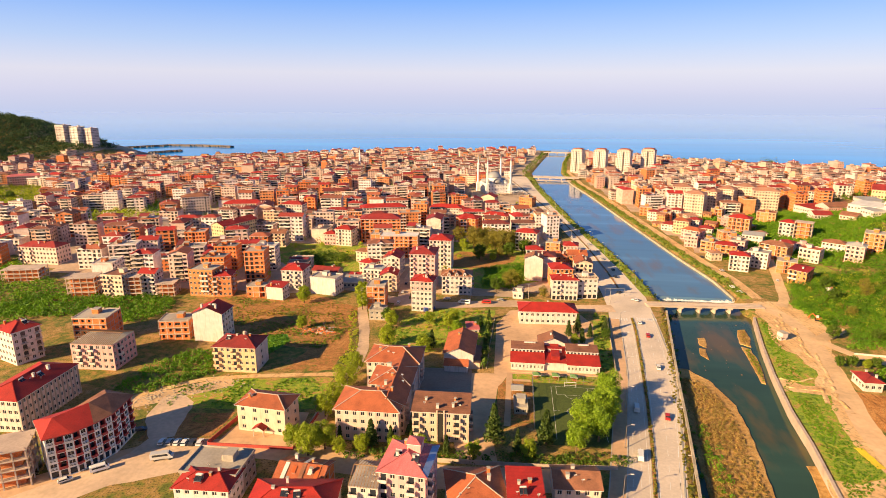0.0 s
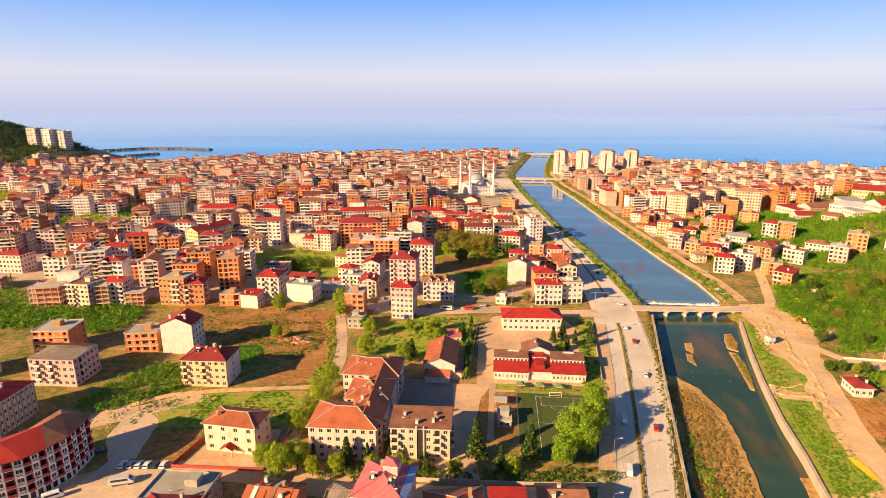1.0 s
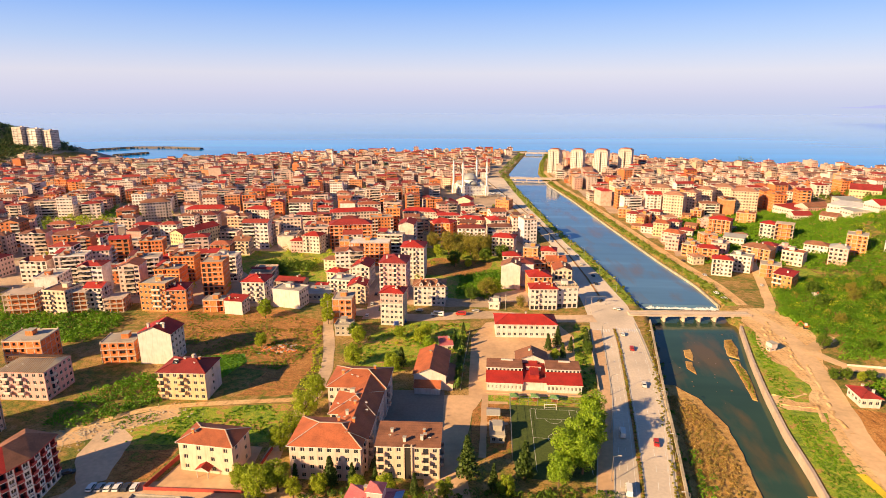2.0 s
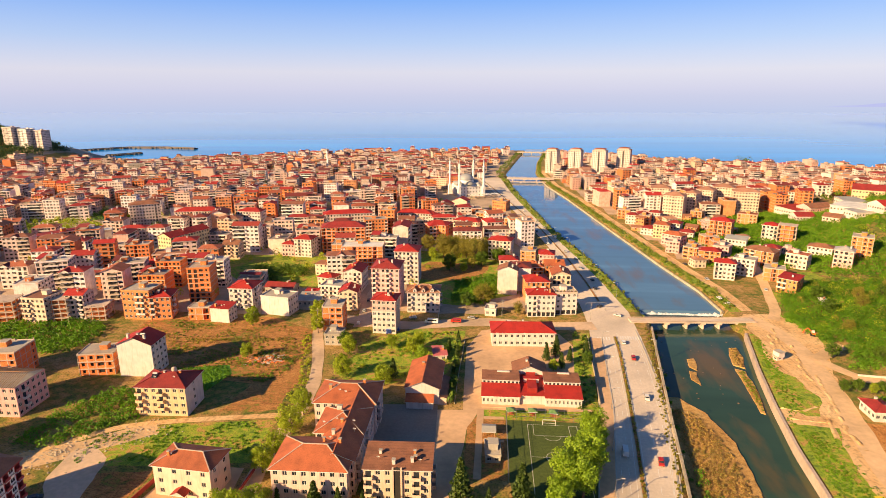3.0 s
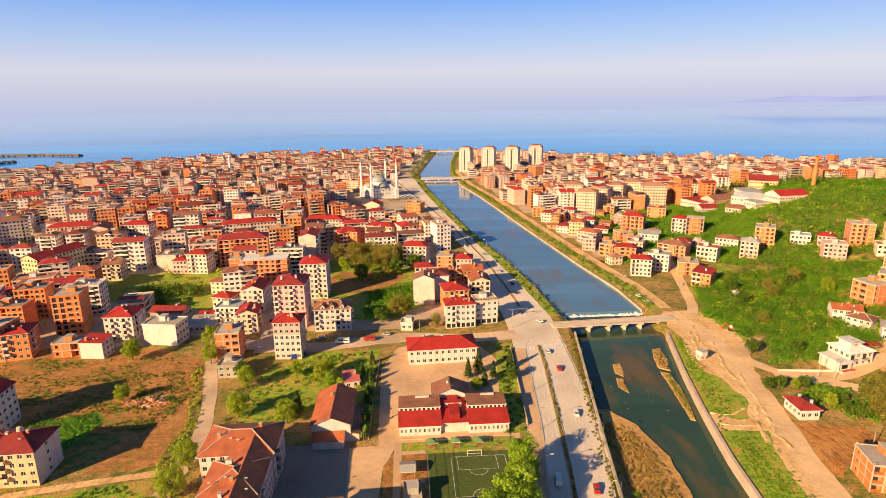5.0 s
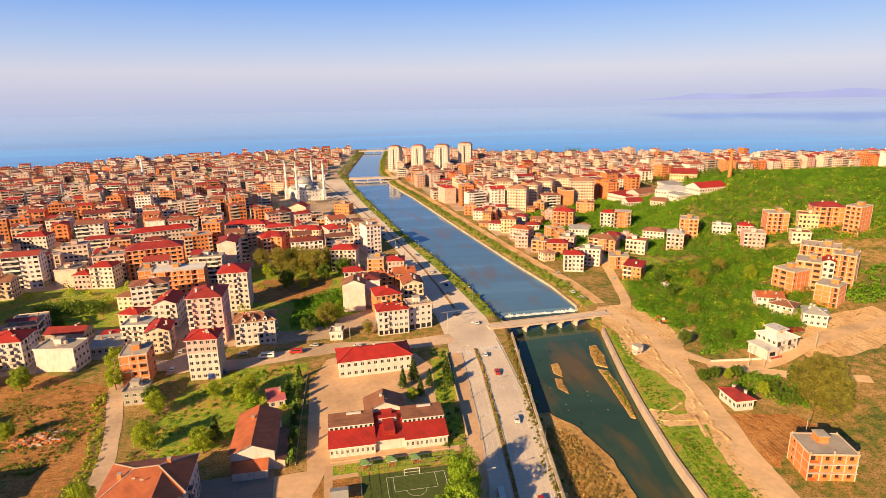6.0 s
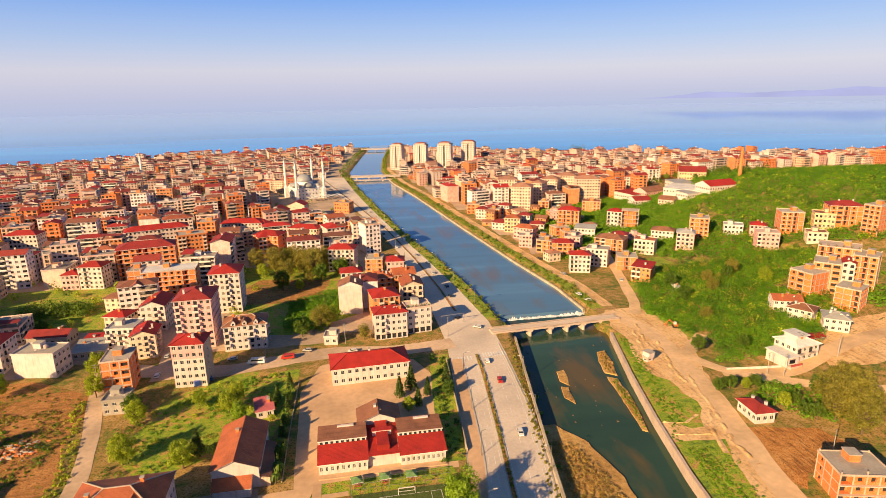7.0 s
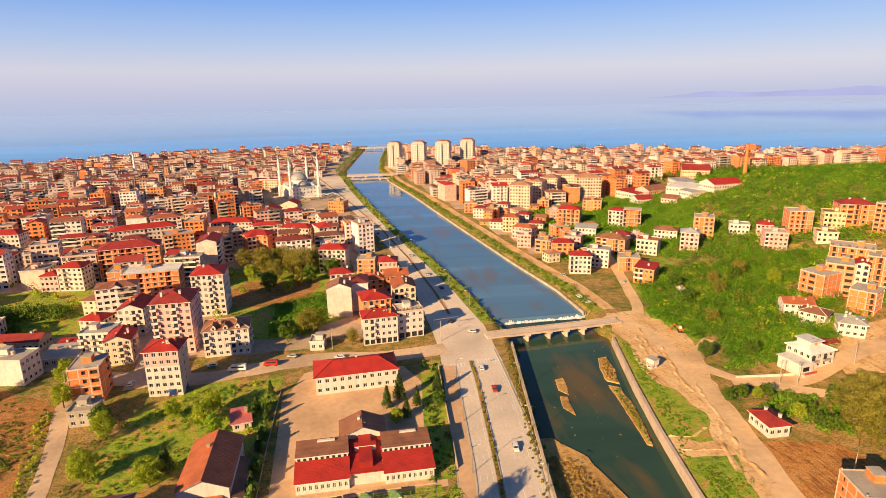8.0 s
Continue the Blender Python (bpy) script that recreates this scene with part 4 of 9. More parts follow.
def facade(b, o, u, n, width, floors, fh, cols, wall, back, blank=False, shop=False, deep=0.16, below=2.0, head=2.35, ww=1.4, cell=None):
    """One wall with its openings cut in; returns where the windows sit. wall(col, floor) names the paint."""
    o, u, n = Vector(o), Vector(u), Vector(n)
    at = lambda s, z, d=0.0: o + u * s + n * d + Vector((0, 0, z))  # noqa: E731
    H = floors * fh
    if blank or cols < 1:
        b.face([at(0, -below), at(width, -below), at(width, H), at(0, H)], wall(0, floors))
        return []
    spots, pitch = [], width / cols
    ww = min(ww, pitch * 0.6)
    for c in range(cols):
        x0, x1 = c * pitch, (c + 1) * pitch
        a0, a1 = x0 + (pitch - ww) / 2, x0 + (pitch + ww) / 2
        for f in range(floors):
            z0 = f * fh
            m = wall(c, f)
            lo, hi = z0 + fh * 0.3, z0 + fh * 0.3 + min(1.5, fh * 0.48)
            l0, l1 = a0, a1
            what = cell(c, f) if cell else "window"
            if what == "solid":
                b.face([at(x0, -below if f == 0 else z0), at(x1, -below if f == 0 else z0), at(x1, z0 + fh), at(x0, z0 + fh)], m)
                continue
            if what == "bay":
                l0, l1, lo, hi = x0 + 0.25, x1 - 0.25, z0 + 0.04, z0 + fh - 0.4
            elif what == "wide":
                l0, l1 = x0 + pitch * 0.14, x1 - pitch * 0.14
            elif what == "door":
                l0, l1, lo = x0 + pitch * 0.2, x1 - pitch * 0.2, z0 + 0.1
            if shop and f == 0:
                l0, l1, lo, hi = x0 + 0.3, x1 - 0.3, z0 + 0.25, z0 + fh * 0.85
            base = -below if f == 0 else z0
            b.face([at(x0, base), at(x1, base), at(x1, lo), at(x0, lo)], m)
            b.face([at(x0, hi), at(x1, hi), at(x1, z0 + fh), at(x0, z0 + fh)], m)
            b.face([at(x0, lo), at(l0, lo), at(l0, hi), at(x0, hi)], m)
            b.face([at(l1, lo), at(x1, lo), at(x1, hi), at(l1, hi)], m)
            d = -1.4 if what == "bay" else -deep if not (shop and f == 0) else -0.5
            for p, q in (((l0, lo), (l1, lo)), ((l1, lo), (l1, hi)), ((l1, hi), (l0, hi)), ((l0, hi), (l0, lo))):
                b.face([at(*p), at(*q), at(q[0], q[1], d), at(p[0], p[1], d)], m)
            b.face([at(l0, lo, d), at(l1, lo, d), at(l1, hi, d), at(l0, hi, d)], m if what == "bay" else back)
            if what == "bay":
                mid = (l0 + l1) / 2
                b.face([at(mid - 0.55, lo, d + 0.01), at(mid + 0.75, lo, d + 0.01), at(mid + 0.75, hi - 0.3, d + 0.01), at(mid - 0.55, hi - 0.3, d + 0.01)], back)
                continue
            spots.append((at((l0 + l1) / 2, lo, d + 0.03), l1 - l0, hi - lo, f, c))
    return spots


def hip_roof(b, w, d, H, mat, rise=None, over=0.7, caps=True):
    x, y = w / 2 + over, d / 2 + over
    rise = rise or 0.19 * min(w, d) + 0.25
    e, lo = H + 0.02, H - 0.18
    if w >= d:
        r0, r1 = (-(x - y * 0.95), 0, H + rise), ((x - y * 0.95), 0, H + rise)
    else:
        r0, r1 = (0, -(y - x * 0.95), H + rise), (0, (y - x * 0.95), H + rise)
    c = [(-x, -y, e), (x, -y, e), (x, y, e), (-x, y, e)]
    if w >= d:
        b.face([c[0], c[1], r1, r0], mat)
        b.face([c[1], c[2], r1], mat)
        b.face([c[2], c[3], r0, r1], mat)
        b.face([c[3], c[0], r0], mat)
        hips = ((c[0], r0), (c[1], r1), (c[2], r1), (c[3], r0), (r0, r1))
    else:
        b.face([c[0], c[1], r0], mat)
        b.face([c[1], c[2], r1, r0], mat)
        b.face([c[2], c[3], r1], mat)
        b.face([c[3], c[0], r0, r1], mat)
        hips = ((c[0], r0), (c[1], r0), (c[2], r1), (c[3], r1), (r0, r1))
    for k in range(4):
        p, q = c[k], c[(k + 1) % 4]
        b.face([(p[0], p[1], lo), (q[0], q[1], lo), q, p], "frame")
    b.face([(p[0], p[1], lo) for p in c[::-1]], "frame")
    return (rise, hips) if caps else rise


def gable_roof(b, w, d, H, mat, wall, rise=None, over=0.6, along_y=False):
    x, y = w / 2 + over, d / 2 + over
    rise = rise or 0.22 * (w if along_y else d)
    t = 0.16
    if along_y:
        for s in (-1, 1):
            q = [(s * x, -y, H - 0.1), (s * x, y, H - 0.1), (0, y, H + rise), (0, -y, H + rise)]
            b.face(q if s > 0 else q[::-1], mat)
            b.face([(p[0], p[1], p[2] - t) for p in (q[::-1] if s > 0 else q)], "frame")
        for s in (-1, 1):
            b.face([(-w / 2, s * d / 2, H), (w / 2, s * d / 2, H), (0, s * d / 2, H + rise * 0.92)], wall)

    else:
        for s in (-1, 1):
            q = [(-x, s * y, H - 0.1), (x, s * y, H - 0.1), (x, 0, H + rise), (-x, 0, H + rise)]
            b.face(q if s < 0 else q[::-1], mat)
            b.face([(p[0], p[1], p[2] - t) for p in (q[::-1] if s < 0 else q)], "frame")
        for s in (-1, 1):
            b.face([(s * w / 2, -d / 2, H), (s * w / 2, d / 2, H), (s * w / 2, 0, H + rise * 0.92)], wall)
    return rise


def shed_roof(b, w, d, H, mat, rise=1.3, over=0.5):
    x, y = w / 2 + over, d / 2 + over
    top = [(-x, -y, H + 0.05), (x, -y, H + 0.05), (x, y, H + rise), (-x, y, H + rise)]
    low = [(p[0], p[1], p[2] - 0.2) for p in top]
    b.face(top, mat)
    b.face(low[::-1], "frame")
    for k in range(4):
        b.face([low[k], low[(k + 1) % 4], top[(k + 1) % 4], top[k]], "frame")
    b.face([(-w / 2, d / 2, H), (w / 2, d / 2, H), (w / 2, d / 2, H + rise - 0.2), (-w / 2, d / 2, H + rise - 0.2)][::-1], "concrete")
    for s in (-1, 1):
        b.face([(s * w / 2, -d / 2, H), (s * w / 2, d / 2, H), (s * w / 2, d / 2, H + rise - 0.25)], "concrete")


def flat_roof(b, w, d, H, mat, edge, parapet=0.5):
    x, y = w / 2 + 0.25, d / 2 + 0.25
    loops = [[(-(x - i), -(y - i), z), (x - i, -(y - i), z), (x - i, y - i, z), (-(x - i), y - i, z)] for i, z in ((0, H - 0.25), (0, H + parapet), (0.25, H + parapet), (0.25, H + 0.06))]
    for a, c in zip(loops, loops[1:]):
        for k in range(4):
            b.face((a[k], a[(k + 1) % 4], c[(k + 1) % 4], c[k]), edge)
    b.face(loops[3], mat)
    b.face(loops[0][::-1], edge)


def chimney(root, x, y, z, h, rnd):
    b = Build()
    s = rnd.uniform(0.35, 0.5)
    b.box(x - s, x + s, y - s, y + s, z - 0.8, z + h, "white" if rnd.random() < 0.6 else "brick")
    b.box(x - s - 0.12, x + s + 0.12, y - s - 0.12, y + s + 0.12, z + h, z + h + 0.15, "concrete")
    part("chimney", b, root)


BALCONY = {}


def balcony_mesh(w, kind):
    key = (round(w, 1), kind)
    if key not in BALCONY:
        b = Build()
        b.box(-w / 2, w / 2, -1.3, 0.0, -0.16, 0, "paleconcrete")
        if kind == "rail":
            for k in range(9):
                x = -w / 2 + w * k / 8
                b.box(x - 0.03, x + 0.03, -1.28, -1.22, 0, 0.95, "metal")
            b.box(-w / 2, w / 2, -1.3, -1.2, 0.9, 1.0, "metal")
        else:
            b.box(-w / 2, w / 2, -1.3, -1.18, 0, 0.95, kind)
            b.box(-w / 2, -w / 2 + 0.12, -1.18, 0, 0, 0.95, kind)
            b.box(w / 2 - 0.12, w / 2, -1.18, 0, 0, 0.95, kind)
        b.face([(-w / 2 + 0.5, -0.01, 0.05), (w / 2 - 0.5, -0.01, 0.05), (w / 2 - 0.5, -0.01, 2.2), (-w / 2 + 0.5, -0.01, 2.2)], "glass")
        BALCONY[key] = b.mesh("balcony")
    return BALCONY[key]


TAKEN = []


DISH = []


def dish_mesh():
    """A small satellite dish on its rod, looking south."""
    if not DISH:
        b = Build()
        b.tube([(0, 0, -0.6, 0.04), (0, 0, 0.5, 0.04)], "metal", 6)
        rim = [Vector((0.5 * math.cos(k * math.pi / 5), -0.15 - 0.22 * math.sin(k * math.pi / 5), 0.5 + 0.45 * math.sin(k * math.pi / 5))) for k in range(10)]
        for k in range(10):
            b.face([(0, 0, 0.5), rim[k], rim[(k + 1) % 10]], "frame")
        DISH.append(b.mesh("satellite_dish"))
    return DISH[0]


SOLAR = []


def solar_mesh():
    """A rooftop water heater: two tilted dark panels, a stand and a lying tank."""
    if not SOLAR:
        b = Build()
        for x in (-1.05, 0.05):
            q = [(x, -0.9, 0.35), (x + 1.0, -0.9, 0.35), (x + 1.0, 0.5, 1.25), (x, 0.5, 1.25)]
            b.face(q, "glass")
            b.face([(p[0], p[1], p[2] - 0.1) for p in q[::-1]], "metal")
        for x in (-1.0, 1.0):
            b.beam((x, 0.6, -0.6), (x, 0.6, 1.5), 0.05, "metal")
            b.beam((x, -0.85, -0.6), (x, -0.85, 0.35), 0.05, "metal")
        ring = [(0.62 + 0.28 * math.cos(k * math.pi / 5), 1.6 + 0.28 * math.sin(k * math.pi / 5)) for k in range(10)]
        for k in range(10):
            (y0, z0), (y1, z1) = ring[k], ring[(k + 1) % 10]
            b.face([(-0.9, y0, z0), (0.9, y0, z0), (0.9, y1, z1), (-0.9, y1, z1)], "frame")
        for e in (-0.9, 0.9):
            b.face([(e, p, q) for p, q in ring], "frame")
        SOLAR.append(b.mesh("solar_heater"))
    return SOLAR[0]


def building(x, y, w, d, rot, floors, fh, wall, roof, tile, style, label, balconies=(), blank=False, tank=False, pilasters=False, chimneys=None, split=False, dormers=0, shops=False, tower=False, z=None, name=None, category="apartment building", side=None, pitch=2.7):
    rnd = random.Random(round(x * 7 + y * 13))
    TAKEN.append((x, y, max(w, d) * 0.62 + 2))
    near = y < 347 and abs(x) < 235
    nm = name or ("unfinished_building" if style in ("brick", "frame") else "house" if floors <= 3 else "apartment_building")
    root = new(nm)
    root.matrix_basis = pose(x, y, hill(x, y) if z is None else z, 0, 0, rot)
    tagged(root, label, category if floors > 3 or category != "apartment building" else "house")
    H, tm = floors * fh, ROOFS[tile]
    if not balconies and style == "plaster" and floors > 3 and not (blank or pilasters or name or tower or split):
        most = max(1, round(w / 2.7))
        balconies = rnd.choice(((0, most - 1), (1, most - 2), (0, 1, most - 1), (most // 2,), (0, most // 2, most - 1)))
    main = "white" if wall == "pinkwhite" else wall

    def paint(c, f):
        if wall == "pinkwhite":
            return "pink" if f >= floors - 2 else "white"
        return main

    sides = (((-w / 2, -d / 2, 0), (1, 0, 0), (0, -1, 0), w, 0), ((w / 2, -d / 2, 0), (0, 1, 0), (1, 0, 0), d, 90), ((w / 2, d / 2, 0), (-1, 0, 0), (0, 1, 0), w, 180), ((-w / 2, d / 2, 0), (0, -1, 0), (-1, 0, 0), d, 270))
    b = Build()
    if style == "frame":
        core = Build()
        core.box(-w / 2 + 2, w / 2 - 2, -d / 2 + 2, d / 2 - 2, 0, H - 0.2, "brick")
        part("core_wall", core, root, "orange brick core behind bare columns")
        for f in range(floors + 1):
            s = Build()
            s.box(-w / 2 - 0.3, w / 2 + 0.3, -d / 2 - 0.3, d / 2 + 0.3, f * fh - 0.3, f * fh, "paleconcrete")
            part("floor_slab", s, root)
        nx, ny = max(2, round(w / 4) + 1), max(2, round(d / 4) + 1)
        for i in range(nx):
            for j in range(ny):
                if i in (0, nx - 1) or j in (0, ny - 1):
                    c = Build()
                    px, py = -w / 2 + 0.2 + (w - 0.4) * i / (nx - 1), -d / 2 + 0.2 + (d - 0.4) * j / (ny - 1)
                    c.box(px - 0.2, px + 0.2, py - 0.2, py + 0.2, -2, H - 0.3 + (1.0 if (i + j) % 2 else 0.31), "paleconcrete")
                    part("column", c, root)
        return root
    for k, (o, u, n, width, turn) in enumerate(sides):
        cols = max(1, round(width / (pitch if style == "plaster" else 3.6)))
        if side and k == 1:
            cols = 1
        closed = (blank and k == 0) or (blank and k == 3 and floors > 3)
        if pilasters:
            cols = max(1, round(width / 2.2))
        plan = None
        if style == "brick":
            odds = ("window", "window", "bay", "window", "solid", "wide") if k in (0, 2) else ("solid", "solid", "window", "solid", "wide")
            kinds = [rnd.choice(odds) for _ in range(cols)]
            plan = lambda c, f, kinds=kinds: kinds[c]  # noqa: E731
        # Brick openings: a near-black back paints in the shade of the room.
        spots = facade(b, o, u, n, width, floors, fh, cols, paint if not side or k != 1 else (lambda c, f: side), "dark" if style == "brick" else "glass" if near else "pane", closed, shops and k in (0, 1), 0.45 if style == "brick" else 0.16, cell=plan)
        if near and style != "brick":
            for pos, ww, wh, f, c in spots:
                if shops and f == 0 or k == 2:
                    continue
                part("window", window_mesh(ww, wh), root, m=Matrix.Translation(pos) @ pose(0, 0, 0, 0, 0, turn))
        if style == "brick":
            for c in range(cols + 1):
                p = Vector(o) + Vector(u) * (width * c / cols) + Vector(n) * 0.05
                uu = Vector(u) * 0.19
                lo, hi = min(0, 0), H
                q0, q1 = p - uu, p + uu
                nn = Vector(n)
                cb = Build()
                cb.face([q0 + Vector((0, 0, -2)), q1 + Vector((0, 0, -2)), q1 + Vector((0, 0, hi)), q0 + Vector((0, 0, hi))], "paleconcrete")
                for q, s in ((q0, 1), (q1, -1)):
                    e = [q + Vector((0, 0, -2)), q + Vector((0, 0, hi)), q - nn * 0.05 + Vector((0, 0, hi)), q - nn * 0.05 + Vector((0, 0, -2))]
                    cb.face(e if s > 0 else e[::-1], "paleconcrete")
                part("column", cb, root)
        if pilasters and k in (0, 2):
            for c in range(cols + 1):
                p = Vector(o) + Vector(u) * (width * c / cols)
                q = p + Vector(n) * 0.4
                pb = Build()
                pb.box(min(p.x, q.x) - 0.15, max(p.x, q.x) + 0.15, min(p.y, q.y) - 0.15, max(p.y, q.y) + 0.0, -2, H - 0.3, "paleconcrete")
                part("pilaster", pb, root)
        if k == 0 or (near and k == 1 and style == "plaster" and not blank and balconies):
            which = balconies if k == 0 else (1,)
            for c in which:
                if c < cols:
                    pitch = width / cols
                    pos = Vector(o) + Vector(u) * (pitch * (c + 0.5))
                    kind = {"pink": "white", "white": "rail" if rnd.random() < 0.4 else "white", "orange": "white"}.get(wall, main)
                    for f in range(1, floors):
                        part("balcony", balcony_mesh(min(pitch * 0.95, 3.2), kind), root, m=Matrix.Translation(pos + Vector((0, 0, f * fh))) @ pose(0, 0, 0, 0, 0, turn))
    if split:
        # Near-black box on the front draws the shaded gap between the halves.
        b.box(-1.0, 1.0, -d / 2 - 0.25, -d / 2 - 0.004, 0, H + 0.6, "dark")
        b.box(-1.5, -1.0, -d / 2 - 0.5, -d / 2 - 0.004, 0, H + 0.8, main)
        b.box(1.0, 1.5, -d / 2 - 0.5, -d / 2 - 0.004, 0, H + 0.8, main)
    part("wall", b, root)
    if style == "brick" or (style == "plaster" and floors > 3 and not near):
        for f in range(1, floors + (0 if style == "plaster" else 1)):
            s = Build()
            e = 0.1 if style == "brick" else 0.05
            zt = f * fh
            front = 0.75 if style == "brick" and f < floors else e
            for x0, x1, y0, y1 in ((-w / 2 - e, w / 2 + e, -d / 2 - front, -d / 2 + 0.1), (-w / 2 - e, w / 2 + e, d / 2 - 0.1, d / 2 + e), (-w / 2 - e, -w / 2 + 0.1, -d / 2 + 0.1, d / 2 - 0.1), (w / 2 - 0.1, w / 2 + e, -d / 2 + 0.1, d / 2 - 0.1)):
                s.box(x0, x1, y0, y1, zt - 0.22, zt + 0.02, "paleconcrete" if style == "brick" else "frame")
            if style == "brick":
                part("floor_slab", s, root)
    r, peak = Build(), 0.0
    if roof == "hip":
        peak, edges = hip_roof(r, w, d, H, tm, caps=True)
        if near:
            for p, q in edges:
                c = Build()
                c.beam(p, q, 0.15, "paleconcrete" if tile in ("orange", "brown") else tm)
                part("ridge_cap", c, root)
    elif roof == "gable":
        peak = gable_roof(r, w, d, H, tm, main, along_y=blank or d > w * 1.15)
    elif roof == "shed":
        shed_roof(r, w, d, H, tm)
        peak = 1.0
    elif roof == "rafters":
        for k in range(int(w / 0.9) + 1):
            px = -w / 2 + k * 0.9
            for s in (-1, 1):
                e = Build()
                e.beam((px, s * (d / 2 + 0.5), H), (px, 0, H + 2.6), 0.07, "timber")
                part("rafter", e, root)
        e = Build()
        e.beam((-w / 2, 0, H + 2.6), (w / 2, 0, H + 2.6), 0.1, "timber")
        part("ridge_beam", e, root)
        r.box(-w / 2, w / 2, -d / 2, d / 2, H - 0.2, H + 0.02, "concrete")
    else:
        flat_roof(r, w, d, H, tm, "paleconcrete" if style == "brick" or tile in ("white", "terrace") else main, 0.35 if style == "brick" else 0.6)
    part("roof", r, root)
    if tower:
        t = Build()
        t.box(-w * 0.36, w * 0.36, -d * 0.36, d * 0.36, H, H + 2.6, "pink")
        hip_roof(t, w * 0.8, d * 0.8, H + 2.6, "orange_tile", 1.5, 0.4, False)
        part("roof_house", t, root, "reddish roof storey")
        t = Build()
        t.box(-1.1, 1.1, -d / 2 - 0.3, -d / 2 - 0.004, 3, H - 2, "pane")
        part("glazed_strip", t, root, "dark vertical window strip")
    if roof == "flat" and style != "frame" and not tower:
        t = Build()
        sx, sy = rnd.uniform(-w * 0.2, w * 0.2), rnd.uniform(0, d * 0.2)
        t.box(sx - 1.6, sx + 1.6, sy - 1.8, sy + 1.8, H, H + 2.3, main if style != "brick" else "brick")
        t.box(sx - 1.8, sx + 1.8, sy - 2.0, sy + 2.0, H + 2.3, H + 2.5, "concrete")
        part("stair_house", t, root)
        if style == "brick":
            for cx in (-w / 2 + 0.2, 0, w / 2 - 0.2):
                for cy in (-d / 2 + 0.2, d / 2 - 0.2):
                    c = Build()
                    c.box(cx - 0.17, cx + 0.17, cy - 0.17, cy + 0.17, H, H + rnd.uniform(0.7, 1.3), "paleconcrete")
                    part("column_stub", c, root)
    if roof in ("hip", "gable", "shed") and (near or y < 460):
        for _ in range(chimneys or rnd.choice((1, 2, 2, 3))):
            chimney(root, rnd.uniform(-w * 0.32, w * 0.32), rnd.uniform(-d * 0.3, d * 0.3), H + peak * 0.35, peak * 0.45 + 1.0, rnd)
    if near and style == "plaster" and floors > 1 and name is None:
        for _ in range(rnd.choice((1, 2, 3))):
            part("satellite_dish", dish_mesh(), root, "white satellite dish", Matrix.Translation((rnd.uniform(-w * 0.35, w * 0.35), -d * rnd.uniform(0.15, 0.4), H + 0.7 + peak * 0.45)))
    if near and tile in ("red", "pinkred", "darkred") and y < 260 and name is None and floors > 1:
        for _ in range(rnd.choice((1, 2))):
            part("solar_heater", solar_mesh(), root, "dark solar panel with a white tank", pose(rnd.uniform(-w * 0.25, w * 0.25), -d * rnd.uniform(0.12, 0.3), H + peak * 0.5 + 0.1, 0, 0, rnd.uniform(-8, 8)))
    if tank or (near and roof == "flat" and style == "plaster"):
        t = Build()
        t.tube([(w * 0.1, 1, H + peak * 0.8, 0.9), (w * 0.1, 1, H + peak + 1.3, 0.9), (w * 0.1, 1, H + peak + 1.6, 0.3)], "paleconcrete", 12)
        part("water_tank", t, root, "pale rooftop water tank")
    for k in range(dormers):
        t = Build()
        dx = -w / 2 + w * (k + 0.9) / (dormers + 0.8)
        t.box(dx - 1.0, dx + 1.0, -d / 2 - 0.1, -d / 2 + 3, H, H + 1.4, "white")
        for s in (-1, 1):
            q = [(dx + s * 1.3, -d / 2 - 0.4, H + 1.3), (dx + s * 1.3, -d / 2 + 4, H + 1.3), (dx, -d / 2 + 4, H + 2.9), (dx, -d / 2 - 0.4, H + 2.9)]
            t.face(q if s > 0 else q[::-1], "brown")
        t.face([(dx - 1, -d / 2 - 0.1, H + 1.4), (dx + 1, -d / 2 - 0.1, H + 1.4), (dx, -d / 2 - 0.1, H + 2.7)], "white")
        t.box(dx - 0.4, dx + 0.4, -d / 2 - 0.13, -d / 2 - 0.1, H + 0.4, H + 1.3, "glass")
        part("dormer", t, root, "pointed white dormer")
    if tile == "terrace":
        for k in range(6):
            t = Build()
            px = -w / 2 + 0.9 + (w - 1.8) * k / 5
            t.box(px - 0.5, px + 0.5, -d / 2 + 0.4, -d / 2 + 1.0, H + 0.06, H + 0.6, "brown")
            box = part("planter", t, root, "roof planter box")
            t = Build()
            for _ in range(14):
                q = Vector((px + rnd.uniform(-0.6, 0.6), -d / 2 + 0.7 + rnd.uniform(-0.4, 0.4), H + 0.6 + rnd.uniform(0, 0.9)))
                e, g2 = Vector((rnd.uniform(-1, 1), rnd.uniform(-1, 1), rnd.uniform(-1, 1))) * 0.35, Vector((rnd.uniform(-1, 1), rnd.uniform(-1, 1), rnd.uniform(-1, 1))) * 0.35
                t.face([q - e, q + g2, q + e], "leaf")
            tagged(part("foliage", t, box, "leafy green plants"), kind="stuff")
    return root




def merge(root, other):
    """Makes one thing of two wings."""
    bpy.context.view_layer.update()
    shift = root.matrix_basis.inverted() @ other.matrix_basis
    for c in list(other.children):
        c.parent = root
        c.matrix_basis = shift @ c.matrix_basis
    bpy.data.objects.remove(other)
    return root


